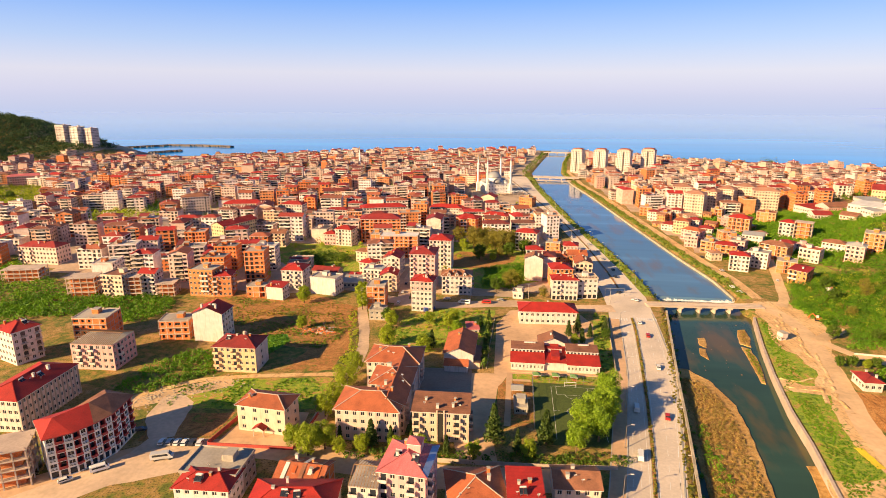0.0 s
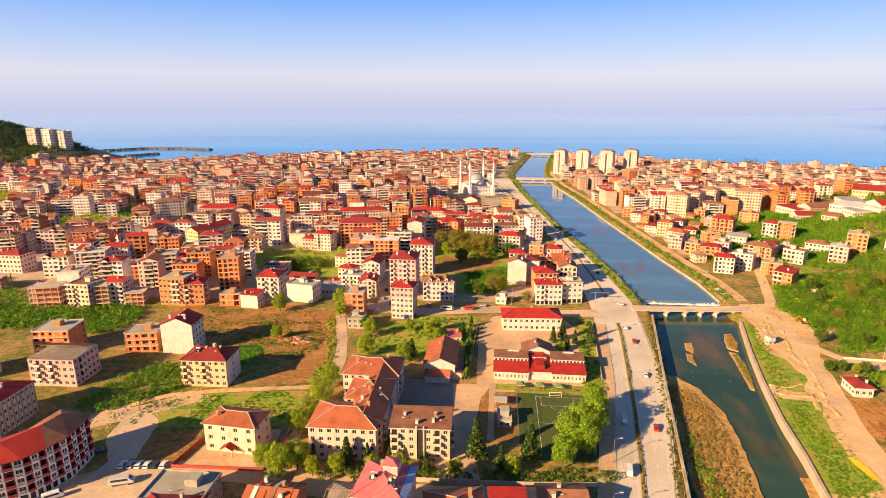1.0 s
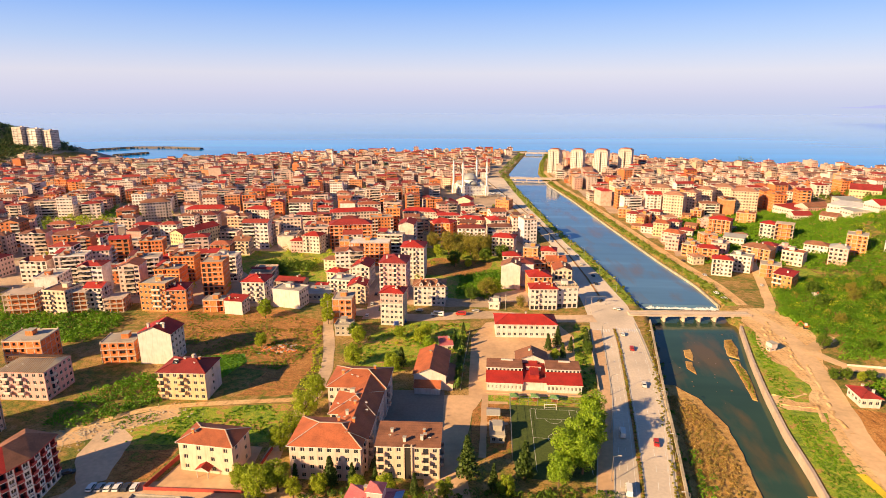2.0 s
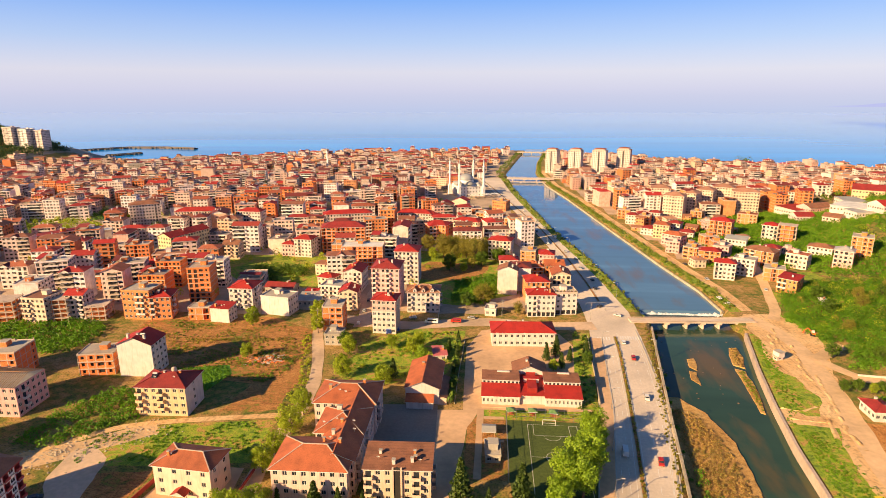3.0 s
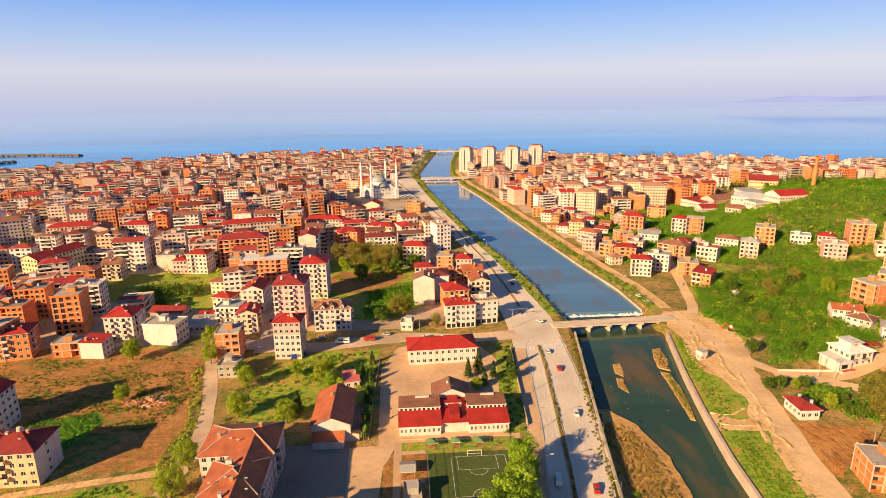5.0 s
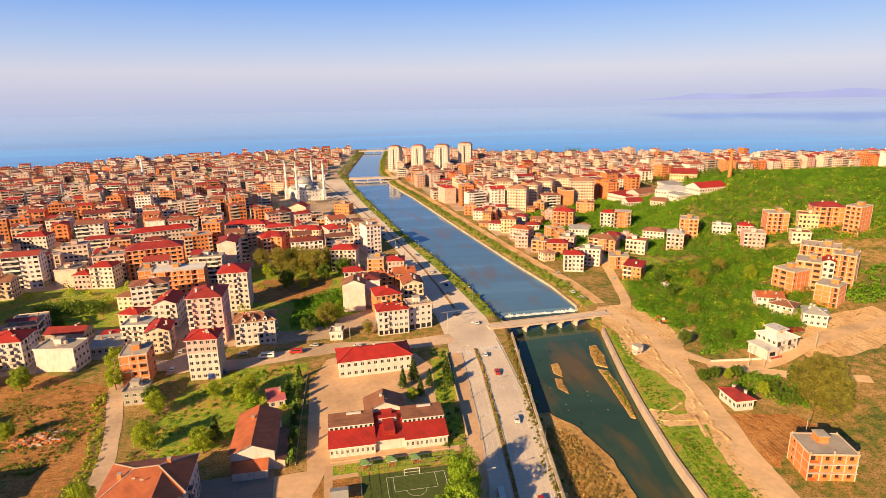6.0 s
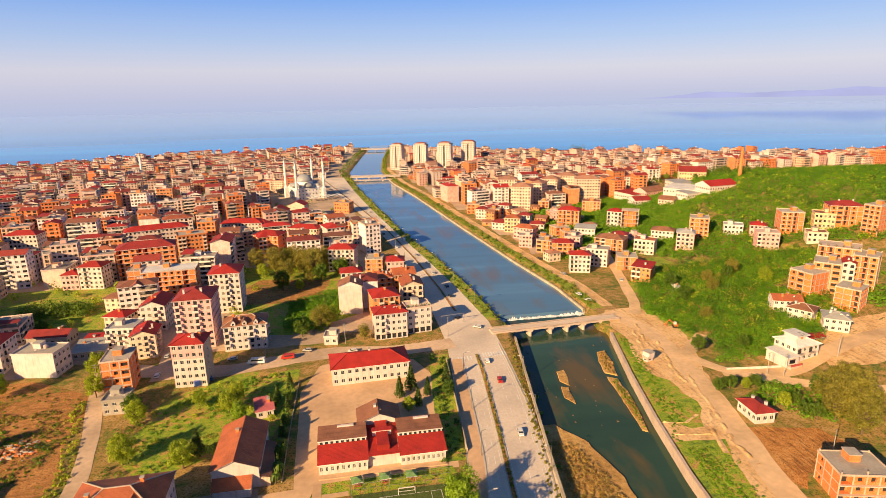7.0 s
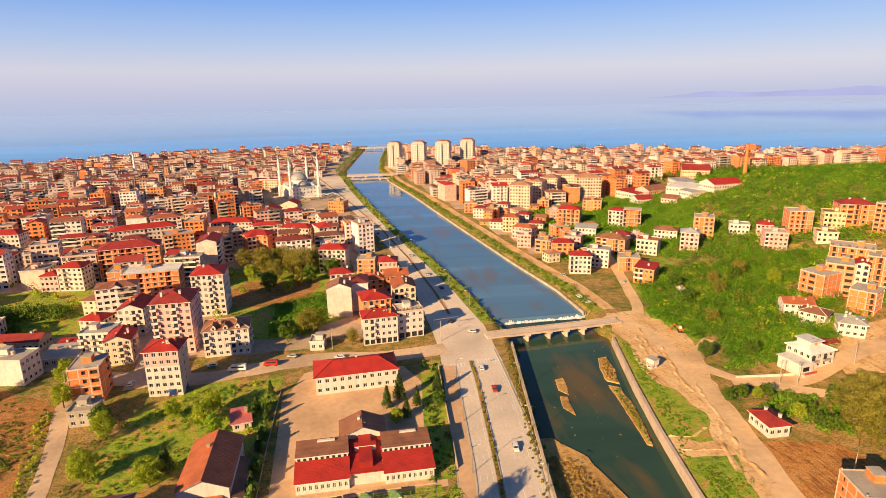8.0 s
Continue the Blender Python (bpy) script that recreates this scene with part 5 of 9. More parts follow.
# ---- the large school with orange roofs ----
gov = building(-54.9, 182.2, 22.8, 16.4, 1, 4, 3.05, "tan", "hip", "orange", "plaster", "large pinkish school building with stepped orange tiled roofs", name="school_building", category="school")
for args in ((-50.9, 201.6, 15.4, 15.6, 1, 4, 3.05, "hip"), (-53.7, 221.0, 22.0, 16.8, 1, 4, 3.05, "hip"), (-48.9, 201.5, 12.2, 44.0, 1, 4, 3.05, "gable")):
    merge(gov, building(*args[:7], "tan", args[7], "orange", "plaster", "wing", chimneys=2))
building(14.3, 300.6, 30.6, 14, 3, 2, 3.6, "white", "hip", "red", "plaster", "white two storey school with a bright red hipped roof", name="school_building", category="school", chimneys=1)

# ---- gymnasium ----
gym = building(-28.2, 247.4, 13.4, 24, 0, 2, 3.5, "white", "gable", "orange", "plaster", "white gymnasium with a long orange gabled roof", name="gymnasium", category="gymnasium", chimneys=1, blank=True)
lean = Build()
lean.box(-6.0, 4.5, -16.0, -12.02, -1, 3.0, "white")
lean.face([(-6.4, -16.5, 3.02), (4.9, -16.5, 3.02), (4.9, -12.02, 4.6), (-6.4, -12.02, 4.6)], "orange_tile")
lean.face([(-6.4, -16.5, 2.9), (-6.4, -12.02, 4.45), (4.9, -12.02, 4.45), (4.9, -16.5, 2.9)], "frame")
lean.box(6.72, 9.6, -12, 6, -1, 2.9, "cream")
lean.face([(6.72, -12.3, 3.9), (10.0, -12.3, 2.95), (10.0, 6.3, 2.95), (6.72, 6.3, 3.9)], "brown")
part("lean_to", lean, gym, "low lean-to porch with a tiled roof")

# ---- low school with red roofs round a court ----
low = tagged(new("school_building"), "low white school with red front roofs and brown rear roofs", "school")
low.matrix_basis = pose(0, 0, 0)
TAKEN.append((15, 248, 26))
for x0, x1 in ((-4.6, 10.2), (20.4, 34.5)):
    b = Build()
    w = x1 - x0
    spots = facade(b, (x0, 237.2, 0), (1, 0, 0), (0, -1, 0), w, 1, 3.7, round(w / 1.6), lambda c, f: "white", "glass", ww=0.8)
    b.face([(x1, 237.2, -1), (x1, 244.6, -1), (x1, 244.6, 5.6), (x1, 237.2, 3.7)], "white")
    b.face([(x0, 244.6, -1), (x0, 237.2, -1), (x0, 237.2, 3.7), (x0, 244.6, 5.6)], "white")
    part("front_wall", b, low)
    for pos, ww, wh, f, c in spots:
        part("window", window_mesh(ww, wh), low, m=Matrix.Translation(pos))
    r = Build()
    r.face([(x0 - 0.4, 236.7, 3.75), (x1 + 0.4, 236.7, 3.75), (x1 + 0.4, 244.55, 5.7), (x0 - 0.4, 244.55, 5.7)], "red")
    r.face([(x0 - 0.4, 236.7, 3.5), (x0 - 0.4, 236.7, 3.75), (x1 + 0.4, 236.7, 3.75), (x1 + 0.4, 236.7, 3.5)][::-1], "frame")
    r.face([(x0 - 0.4, 236.7, 3.55), (x0 - 0.4, 244.55, 5.5), (x1 + 0.4, 244.55, 5.5), (x1 + 0.4, 236.7, 3.55)], "frame")
    part("front_roof", r, low, "bright red sloping roof")
    b = Build()
    spots = facade(b, (x0, 244.6, 4.6), (1, 0, 0), (0, -1, 0), w, 1, 2.4, round(w / 1.6), lambda c, f: "white", "glass", ww=0.9, below=0)
    b.face([(x1, 244.6, -1), (x1, 252, -1), (x1, 252, 7.4), (x1, 244.6, 7.0)], "white")
    b.face([(x0, 252, -1), (x0, 244.6, -1), (x0, 244.6, 7.0), (x0, 252, 7.4)], "white")
    b.face([(x1, 252, -1), (x0, 252, -1), (x0, 252, 7.4), (x1, 252, 7.4)], "white")
    part("rear_wall", b, low)
    r = Build()
    r.face([(x0 - 0.3, 244.2, 7.05), (x1 + 0.3, 244.2, 7.05), (x1 + 0.3, 252.4, 7.5), (x0 - 0.3, 252.4, 7.5)], "brown")
    for q in (((x0 - 0.3, 244.2), (x1 + 0.3, 244.2)),):
        r.box(x0 - 0.3, x1 + 0.3, 244.1, 244.2, 6.8, 7.06, "frame")
    r.box(x0 + w * 0.4, x0 + w * 0.75, 250.6, 251.4, 7.3, 7.9, "white")
    part("rear_roof", r, low, "brown flat sloping roof with a white vent")
b = Build()
b.box(10.2, 20.4, 238.5, 258, -1, 4.2, "white")
b.face([(10.2, 238.0, 4.22), (20.4, 238.0, 4.22), (20.4, 256, 5.2), (10.2, 256, 5.2)], "red")
b.face([(10.2, 238.0, 3.9), (10.2, 238.0, 4.22), (20.4, 238.0, 4.22), (20.4, 238.0, 3.9)][::-1], "red")
b.box(13.4, 17.2, 240, 256, 4.3, 6.2, "red")
b.box(12.2, 18.4, 247.5, 249, 4.3, 6.6, "white")
b.box(12.0, 18.6, 247.2, 249.2, 6.6, 6.8, "red")
part("court_roof", b, low, "red metal roof over the middle court")
hall = building(15.0, 258.5, 13.5, 9, 0, 2, 3.1, "white", "gable", "brown", "plaster", "hall", blank=True, chimneys=1)
merge(low, hall)
porch = Build()
porch.box(-4.6, 34.5, 234.6, 236.0, 0, 0.35, "yard")
part("plinth", porch, low, "low brick red plinth step")

# ---- white villa with terraces on the slope ----
villa = building(192, 276, 12, 11, 8, 2, 3.3, "white", "hip", "white", "plaster", "modern white villa with terraces and red balcony panels", name="villa", category="villa", balconies=(0, 2))
v = Build()
v.box(-12, -6.02, -7, 3.5, -1.5, 3.4, "white")
v.box(-12.6, -5.7, -7.7, 4, 3.4, 3.65, "whitesheet")
v.box(-12, -6.1, -8.8, -7.1, -1.5, 0.2, "paleconcrete")
v.box(-12, -6.1, -8.8, -8.65, 0.2, 1.1, "redpaint")
v.box(-2.5, 3.0, -2.0, 4.2, 6.6, 9.3, "white")
v.box(-3.2, 3.7, -2.8, 5.0, 9.3, 9.6, "whitesheet")
v.box(-11, -8, -7.05, -6.9, 0.6, 2.4, "glass")
part("terrace_wing", v, villa, "white stepped wing with flat roofs")
car_port = tagged(new("carport"), "open shelter with a red metal roof", "carport")
cp = Build()
for px, py in ((-3.5, -2), (3.5, -2), (-3.5, 2), (3.5, 2)):
    cp.box(px - 0.1, px + 0.1, py - 0.1, py + 0.1, -1, 2.6, "metal")
car_port.matrix_basis = pose(206.5, 283, hill(206.5, 283), 0, 0, 6)
part("post", cp, car_port)
cp = Build()
gable_roof(cp, 7.5, 4.5, 2.6, "red", "white", 0.8)
part("roof", cp, car_port, "red metal roof")

# ---- the striped apartment block on a bend of the street ----
def slab(b, o, u, n, s0, s1, z0, z1, d0, d1, mat):
    """A box along a wall: from s0 to s1 along it, z0 to z1 up, d0 to d1 out of it."""
    o, u, n = Vector(o), Vector(u), Vector(n)
    a = [o + u * p + n * q + Vector((0, 0, z)) for z in (z0, z1) for p, q in ((s0, d1), (s1, d1), (s1, d0), (s0, d0))]
    for q in ((3, 2, 1, 0), (4, 5, 6, 7), (0, 1, 5, 4), (1, 2, 6, 5), (2, 3, 7, 6), (3, 0, 4, 7)):
        b.face([a[i] for i in q], mat)


def striped_block():
    front = [(-149.5, 140.0), (-143.6, 144.8), (-140.6, 150.3), (-138.6, 156.4), (-140.0, 168.5)]
    rear = [(-152.0, 170.5), (-153.5, 158.5), (-160.5, 149.5)]
    root = tagged(new("apartment_building"), "white and red striped apartment block bending with the street", "apartment building")
    root.matrix_basis = pose(-148, 154, 0)
    pts = [(x + 148, y - 154) for x, y in front + rear]
    TAKEN.append((-148, 154, 16))
    walls, floors, fh = Build(), 5, 3.0
    for k in range(len(pts)):
        (ax, ay), (bx, by) = pts[k], pts[(k + 1) % len(pts)]
        width = math.hypot(bx - ax, by - ay)
        u, o = ((bx - ax) / width, (by - ay) / width, 0), (ax, ay, 0)
        n = (u[1], -u[0], 0)
        street = k < 4
        cols = max(1, round(width / 2.5))
        red = lambda c, k=k: (c + k) % 2 == 1  # noqa: E731
        paint = (lambda c, f: "redpaint" if red(c) and f else "brightwhite") if street else (lambda c, f: "brightwhite")
        turn = math.degrees(math.atan2(u[1], u[0]))
        # Street side: shop openings with dark glass stand in for a shaded open floor.
        spots = facade(walls, o, u, n, width, floors, fh, cols, paint, "glass", shop=street, cell=(lambda c, f: "bay" if red(c) and f else "wide") if street else None)
        for pos, ww, wh, f, c in spots:
            if not (street and f == 0):
                part("window", window_mesh(ww, wh), root, m=Matrix.Translation(pos) @ pose(0, 0, 0, 0, 0, turn))
        for c in range(cols if street else 0):
            s0, s1 = width * c / cols + 0.1, width * (c + 1) / cols - 0.1
            for f in range(1, floors):
                rail = Build()
                if red(c):
                    slab(rail, o, u, n, s0, s1, f * fh - 0.15, f * fh + 0.03, 0.01, 0.6, "brightwhite")
                    slab(rail, o, u, n, s0, s1, f * fh + 0.03, f * fh + 0.95, 0.5, 0.6, "redpaint")
                else:
                    slab(rail, o, u, n, s0 + 0.3, s1 - 0.3, f * fh + 0.75, f * fh + 0.82, 0.2, 0.25, "tyre")
                    slab(rail, o, u, n, s0 + 0.3, s1 - 0.3, f * fh + 0.3, f * fh + 0.36, 0.01, 0.25, "tyre")
                part("balcony" if red(c) else "window_rail", rail, root)
    part("wall", walls, root)
    H = floors * fh
    eave = [Vector((x * 1.07, y * 1.07, H)) for x, y in pts]
    top = [Vector((-4.2, -6.8, H + 2.9)), Vector((1.0, 3.2, H + 3.1)), Vector((1.8, 11.0, H + 2.7))]
    red_roof, brown_roof = Build(), Build()
    for tri, b, m in (((0, 1, "a"), red_roof, "red"), ((1, "b", "a"), red_roof, "red"), ((1, 2, "b"), red_roof, "red"), ((7, 0, "a"), red_roof, "red"), ((6, 7, "a"), red_roof, "red"), ((6, "a", "b"), red_roof, "red"), ((2, 3, "b"), brown_roof, "brown"), ((3, 4, "c"), brown_roof, "brown"), ((3, "c", "b"), brown_roof, "brown"), ((4, 5, "c"), brown_roof, "brown"), ((5, 6, "b"), brown_roof, "brown"), ((5, "b", "c"), brown_roof, "brown")):
        b.face([top["abc".index(i)] if isinstance(i, str) else eave[i] for i in tri], m)
    part("roof", red_roof, root, "red sheet roof")
    part("roof", brown_roof, root, "worn brown tiled roof")
    band = Build()
    for k in range(len(pts)):
        p, q = eave[k], eave[(k + 1) % len(pts)]
        dn = Vector((0, 0, 0.35))
        band.face([p - dn, q - dn, q, p], "redpaint" if k < 4 else "frame")
    band.face([p - Vector((0, 0, 0.35)) for p in eave[::-1]], "frame")
    part("eaves", band, root, "red painted eaves band")


striped_block()

# ---- houses ----
building(-65.3, 132.2, 24.2, 14, 7, 3, 2.83, "white", "hip", "red", "plaster", "white house under a wide red roof with roof tanks")
building(-93.6, 136.6, 16.6, 10, 2, 3, 2.83, "white", "hip", "red", "plaster", "white house with a bright red hipped roof")
building(-44.6, 137.4, 8.4, 12, -1, 5, 2.80, "white", "rafters", "timber", "plaster", "white block whose roof is only bare rafters")
building(-161.4, 139.6, 11.3, 12, 29, 4, 3.25, "concrete", "flat", "concrete", "frame", "grey concrete apartment shell still without walls")
building(0.1, 140.9, 9.8, 15, 4, 4, 2.75, "white", "shed", "red", "plaster", "white block with a flat red metal roof and skylights")
pinktop = building(-33.5, 141.1, 13.5, 15, -5, 6, 2.92, "pink", "hip", "pinkred", "plaster", "pink apartment tower with a faded pink metal roof", balconies=(0, 3))
b = Build()
top, slope = 6 * 2.92, (0.19 * 13.5 + 0.25) / 7.45
b.face([(7.43, -8.0, top + 0.14), (7.43, 8.0, top + 0.14), (5.6, 6.1, top + 0.14 + 1.83 * slope), (5.6, -6.1, top + 0.14 + 1.83 * slope)], "bluesheet")
b.face([(7.43, -8.0, top + 0.03), (7.43, 8.0, top + 0.03), (7.43, 8.0, top + 0.14), (7.43, -8.0, top + 0.14)], "bluesheet")
part("roof_edge", b, pinktop, "pale blue metal sheet along the roof edge")
b = Build()
b.box(-0.6, 3.4, 0.4, 4.4, top + 0.8, top + 4.4, "pink")
hip_roof(b, 4.0, 4.0, 0, "pinkred", 0.9, 0.3, False)
b.v = [(p[0] + 1.4, p[1] + 2.4, p[2] + top + 4.42) if n >= 24 else p for n, p in enumerate(b.v)]
part("roof_house", b, pinktop, "small pink stair house on the roof")
building(-14.1, 141.2, 15.9, 16, 12, 3, 3.33, "white", "hip", "orange", "plaster", "white block under a large orange red tiled roof")
building(-94.6, 144.3, 17.9, 13, -0, 3, 3.00, "concrete", "flat", "concrete", "plaster", "grey concrete block with a cluttered flat roof")
works = building(-67.7, 146.6, 14.8, 12, -3, 2, 3.20, "brick", "gable", "orange", "brick", "low brick workshop with a patched rusty roof")
for n, e in enumerate((-4.9, -2.2, 0.6, 3.1, 5.4)):
    for g in (-1, 1):
        b = Build()
        lo, hi = (0.15, 0.95) if (n + g) % 2 else (0.45, 0.8)
        rise, reach = 0.19 * 12 + 0.3, 6.6
        q = [(e + u, g * reach * (1 - v), 6.4 + rise * v + 0.22) for u, v in ((-0.6, lo), (0.7, lo), (0.7, hi), (-0.6, hi))]
        q2 = [(p[0], p[1], p[2] - 0.12) for p in q]
        if g > 0:
            q, q2 = q[::-1], q2[::-1]
        b.face(q, ("whitesheet", "rust", "brown")[(n + (g > 0)) % 3])
        for k in range(4):
            b.face([q2[k], q2[(k + 1) % 4], q[(k + 1) % 4], q[k]], "grey")
        part("roof_sheet", b, works, "patched metal roof sheet")
building(15.7, 153.7, 13.6, 11, 4, 2, 3.25, "cream", "gable", "brown", "plaster", "low cream house with a dark brown gabled roof")
building(-188.8, 177.9, 29.8, 16, 91, 4, 3.25, "tan", "hip", "red", "plaster", "long tan hostel with a red hipped roof", pilasters=True)
hall = building(-93.7, 179.9, 18.8, 11, -5, 3, 3.50, "cream", "hip", "orange", "plaster", "cream public building with an orange tiled hipped roof", pitch=4.4)
b = Build()
for e in (-1.9, 1.9):
    b.tube([(e, -8.2, -0.5, 0.14), (e, -8.2, 2.7, 0.14)], "white", 8)
b.box(-2.2, 2.2, -8.5, -5.52, 2.7, 2.9, "frame")
for e in (-1, 1):
    q = [(e * 2.5, -8.8, 2.92), (e * 2.5, -5.52, 2.92), (0, -5.52, 4.3), (0, -8.8, 4.3)]
    b.face(q if e > 0 else q[::-1], "red")
b.face([(-2.2, -8.5, 2.9), (2.2, -8.5, 2.9), (0, -8.5, 4.15)], "white")
part("porch", b, hall, "small entrance porch with a red gabled roof")
building(-29.1, 183.1, 20.1, 12, 2, 4, 2.90, "cream", "shed", "brown", "plaster", "cream apartment pair with a brown low roof and chimneys", chimneys=5, split=True, balconies=(0, 5))
building(144.9, 200.0, 14.0, 11, -14, 3, 3.0, "brick", "flat", "concrete", "brick", "unfinished brick house with a flat concrete roof")
building(-232.1, 220.2, 12.1, 14, 69, 5, 3.20, "white", "hip", "red", "plaster", "white apartment block with dark balconies and a red roof", balconies=(1, 3))
building(-190.4, 221.1, 20.1, 16, 2, 4, 3.10, "pink", "rafters", "timber", "plaster", "pink apartment block under bare roof rafters", balconies=(1, 3))
building(-126.4, 225.9, 19.2, 14, 2, 4, 3.00, "peach", "hip", "darkred", "plaster", "peach apartment block with a dark red roof and rooftop tank", tank=True, side="white", balconies=(0, 3))
building(145.8, 240.3, 7.2, 9.8, -2, 1, 4.20, "white", "hip", "darkred", "plaster", "small white house with a bright red roof")
building(-214.0, 248.2, 16.6, 14, 8, 4, 3.10, "brick", "flat", "concrete", "brick", "unfinished brick apartment block with an open flat roof")
building(-174.2, 254.2, 14.6, 11, 11, 3, 3.33, "brick", "flat", "concrete", "brick", "unfinished orange brick block with a bare concrete frame")
building(-155.2, 255.0, 15.3, 12, 2, 5, 3.00, "white", "gable", "red", "plaster", "tall white block with a blank windowless front wall", blank=True)
building(-25.0, 278.0, 6.0, 8, 10, 1, 3.0, "white", "shed", "pinkred", "plaster", "small shed with a faded pink sheet roof", name="shed", category="shed")
building(225.4, 291.5, 10.0, 10, -37, 2, 3.00, "white", "hip", "grey", "plaster", "white house with a flat grey roof")
building(-78.4, 291.7, 8.6, 8, 1, 2, 2.80, "concrete", "flat", "concrete", "plaster", "small grey house with a flat concrete roof")
building(220.3, 305.3, 10.6, 9, -57, 2, 2.75, "white", "hip", "brown", "plaster", "white house with a brown tiled roof")
building(-267.9, 307.7, 16.2, 12, 15, 4, 3.00, "white", "flat", "concrete", "frame", "white concrete frame with open floors")
building(-245.2, 309.4, 13.3, 13, -3, 5, 2.84, "cream", "flat", "brown", "plaster", "cream apartment block with long balconies", balconies=(0, 1))
building(-55.6, 309.5, 12.2, 11, -3, 6, 3.03, "pinkwhite", "hip", "red", "plaster", "narrow pink and white apartment block with a red roof", balconies=(99,), side="paleconcrete")
building(251.3, 310.3, 10.5, 13, -59, 4, 2.75, "brick", "flat", "concrete", "brick", "unfinished brick block with pale columns")
building(-83.3, 310.6, 10.2, 12, 4, 4, 3.38, "brick", "flat", "concrete", "brick", "orange brick apartment shell with an open top floor")
building(-236.2, 311.2, 10.9, 12, 12, 5, 2.60, "concrete", "flat", "concrete", "frame", "open concrete apartment frame with bare floor slabs")
building(-217.4, 315.2, 10.2, 12, 13, 3, 2.67, "concrete", "flat", "concrete", "frame", "half built concrete frame of three floors")
building(-228.6, 315.8, 10.1, 10, 4, 5, 2.80, "white", "gable", "red", "plaster", "white block with dark square windows and brick sides")
building(-146.9, 316.4, 11.0, 8, -7, 3, 2.67, "white", "shed", "red", "plaster", "white house with a red sloping roof", blank=True)
building(220.9, 317.2, 12.8, 9, -24, 2, 3.00, "white", "gable", "orange", "plaster", "low white house with an orange roof")
building(-160.6, 319.2, 11.7, 8, 4, 2, 3.50, "brick", "flat", "concrete", "brick", "small unfinished brick house among bushes")
building(-193.9, 319.8, 16.0, 14, -2, 5, 3.30, "orange", "flat", "concrete", "plaster", "orange plastered apartment block with white balconies", balconies=(3, 4))
building(-182.6, 320.2, 10.9, 13, 13, 4, 3.25, "orange", "hip", "red", "plaster", "orange apartment block with rounded white balconies", balconies=(0,))
building(267.2, 329.6, 5.7, 10, -43, 5, 3.20, "white", "gable", "red", "plaster", "white house with a red roof between brick blocks")
building(278.1, 329.7, 10.9, 14, -52, 6, 3.00, "brick", "flat", "concrete", "brick", "tall orange brick block with open floors")
building(-120.5, 330.8, 17.1, 11, -10, 3, 3.50, "white", "flat", "concrete", "plaster", "plain white block with a dirty flat roof", blank=True)
building(-330.3, 331.0, 23.0, 13, 15, 3, 2.67, "concrete", "flat", "concrete", "frame", "low open concrete frame")
building(247.2, 332.8, 12.2, 13, -77, 4, 3.25, "brick", "flat", "concrete", "brick", "unfinished brick block with pale frame")
building(259.6, 334.7, 12.2, 14, -45, 5, 3.20, "orange", "flat", "concrete", "brick", "orange brick apartment block with dark windows")
building(-1.1, 336.3, 6.1, 7, -7, 1, 4.00, "white", "flat", "concrete", "plaster", "small white kiosk building at the street")
building(-143.6, 338.9, 13.8, 14, 0, 4, 3.25, "white", "hip", "red", "plaster", "white apartment house with a bright red roof", balconies=(1, 3))
building(26.3, 338.9, 15.2, 10, 4, 4, 3.20, "white", "hip", "red", "plaster", "white corner block with shops below and a red roof", balconies=(1,), shops=True)
building(-82.7, 341.6, 10.4, 12, 4, 4, 2.75, "cream", "gable", "red", "plaster", "cream apartment house with a red roof", balconies=(2,))
building(-39.6, 342.2, 18.5, 13, 4, 4, 3.00, "white", "hip", "brown", "plaster", "ornate white villa block with pointed dormers", dormers=3, balconies=(0, 4))
building(40.0, 343.3, 11.9, 10, 7, 4, 3.20, "white", "flat", "terrace", "plaster", "white corner block with shops and a planted roof terrace", balconies=(4,), shops=True)
building(275.9, 345.1, 19.4, 14, -46, 6, 3.17, "brick", "flat", "terrace", "brick", "large brick apartment block with roof terraces")
building(-106.9, 345.8, 13.3, 12, 4, 1, 4.00, "concrete", "shed", "grey", "plaster", "low shed with a sheet metal roof")
building(-109.4, 350.9, 7.4, 14, -3, 1, 4.00, "white", "shed", "red", "plaster", "open shed with a red sheet roof")
building(-61.7, 351.1, 15.9, 18, -0, 8, 2.94, "pink", "hip", "darkred", "plaster", "tall pink apartment block with a dark red hipped roof", balconies=(0, 3))
building(-94.2, 351.3, 12.4, 12, -6, 4, 2.75, "white", "flat", "grey", "plaster", "white apartment house with a grey sheet roof")
building(-130.8, 363.2, 18.1, 10, -6, 1, 5.00, "concrete", "gable", "darkred", "plaster", "long low shed with a dark red roof")
building(25.8, 364.8, 13.7, 14, 7, 4, 3.12, "orange", "hip", "red", "plaster", "orange apartment block with a red roof")
building(-349.5, 371.0, 30.4, 14, 0, 4, 3.25, "tan", "hip", "darkred", "plaster", "brown apartment block with a dark red roof", balconies=(0, 3))
building(-103.4, 372.8, 11.0, 10, -17, 3, 3.00, "cream", "hip", "red", "plaster", "cream house with a dark red roof")
building(9.2, 375.0, 12.1, 10, -5, 5, 3.12, "white", "gable", "brown", "plaster", "tall whitewashed block with a blank front and brown gable", blank=True)
building(-87.0, 376.4, 11.5, 16, -2, 4, 3.25, "white", "gable", "red", "plaster", "white apartment house with dark window bands", balconies=(2,))
building(41.5, 378.7, 11.2, 14, 1, 4, 3.25, "cream", "gable", "orange", "plaster", "cream row house with an orange tiled roof")
building(-220.3, 386.6, 20.3, 13, 3, 4, 3.00, "cream", "hip", "red", "plaster", "cream apartment house with a red roof")
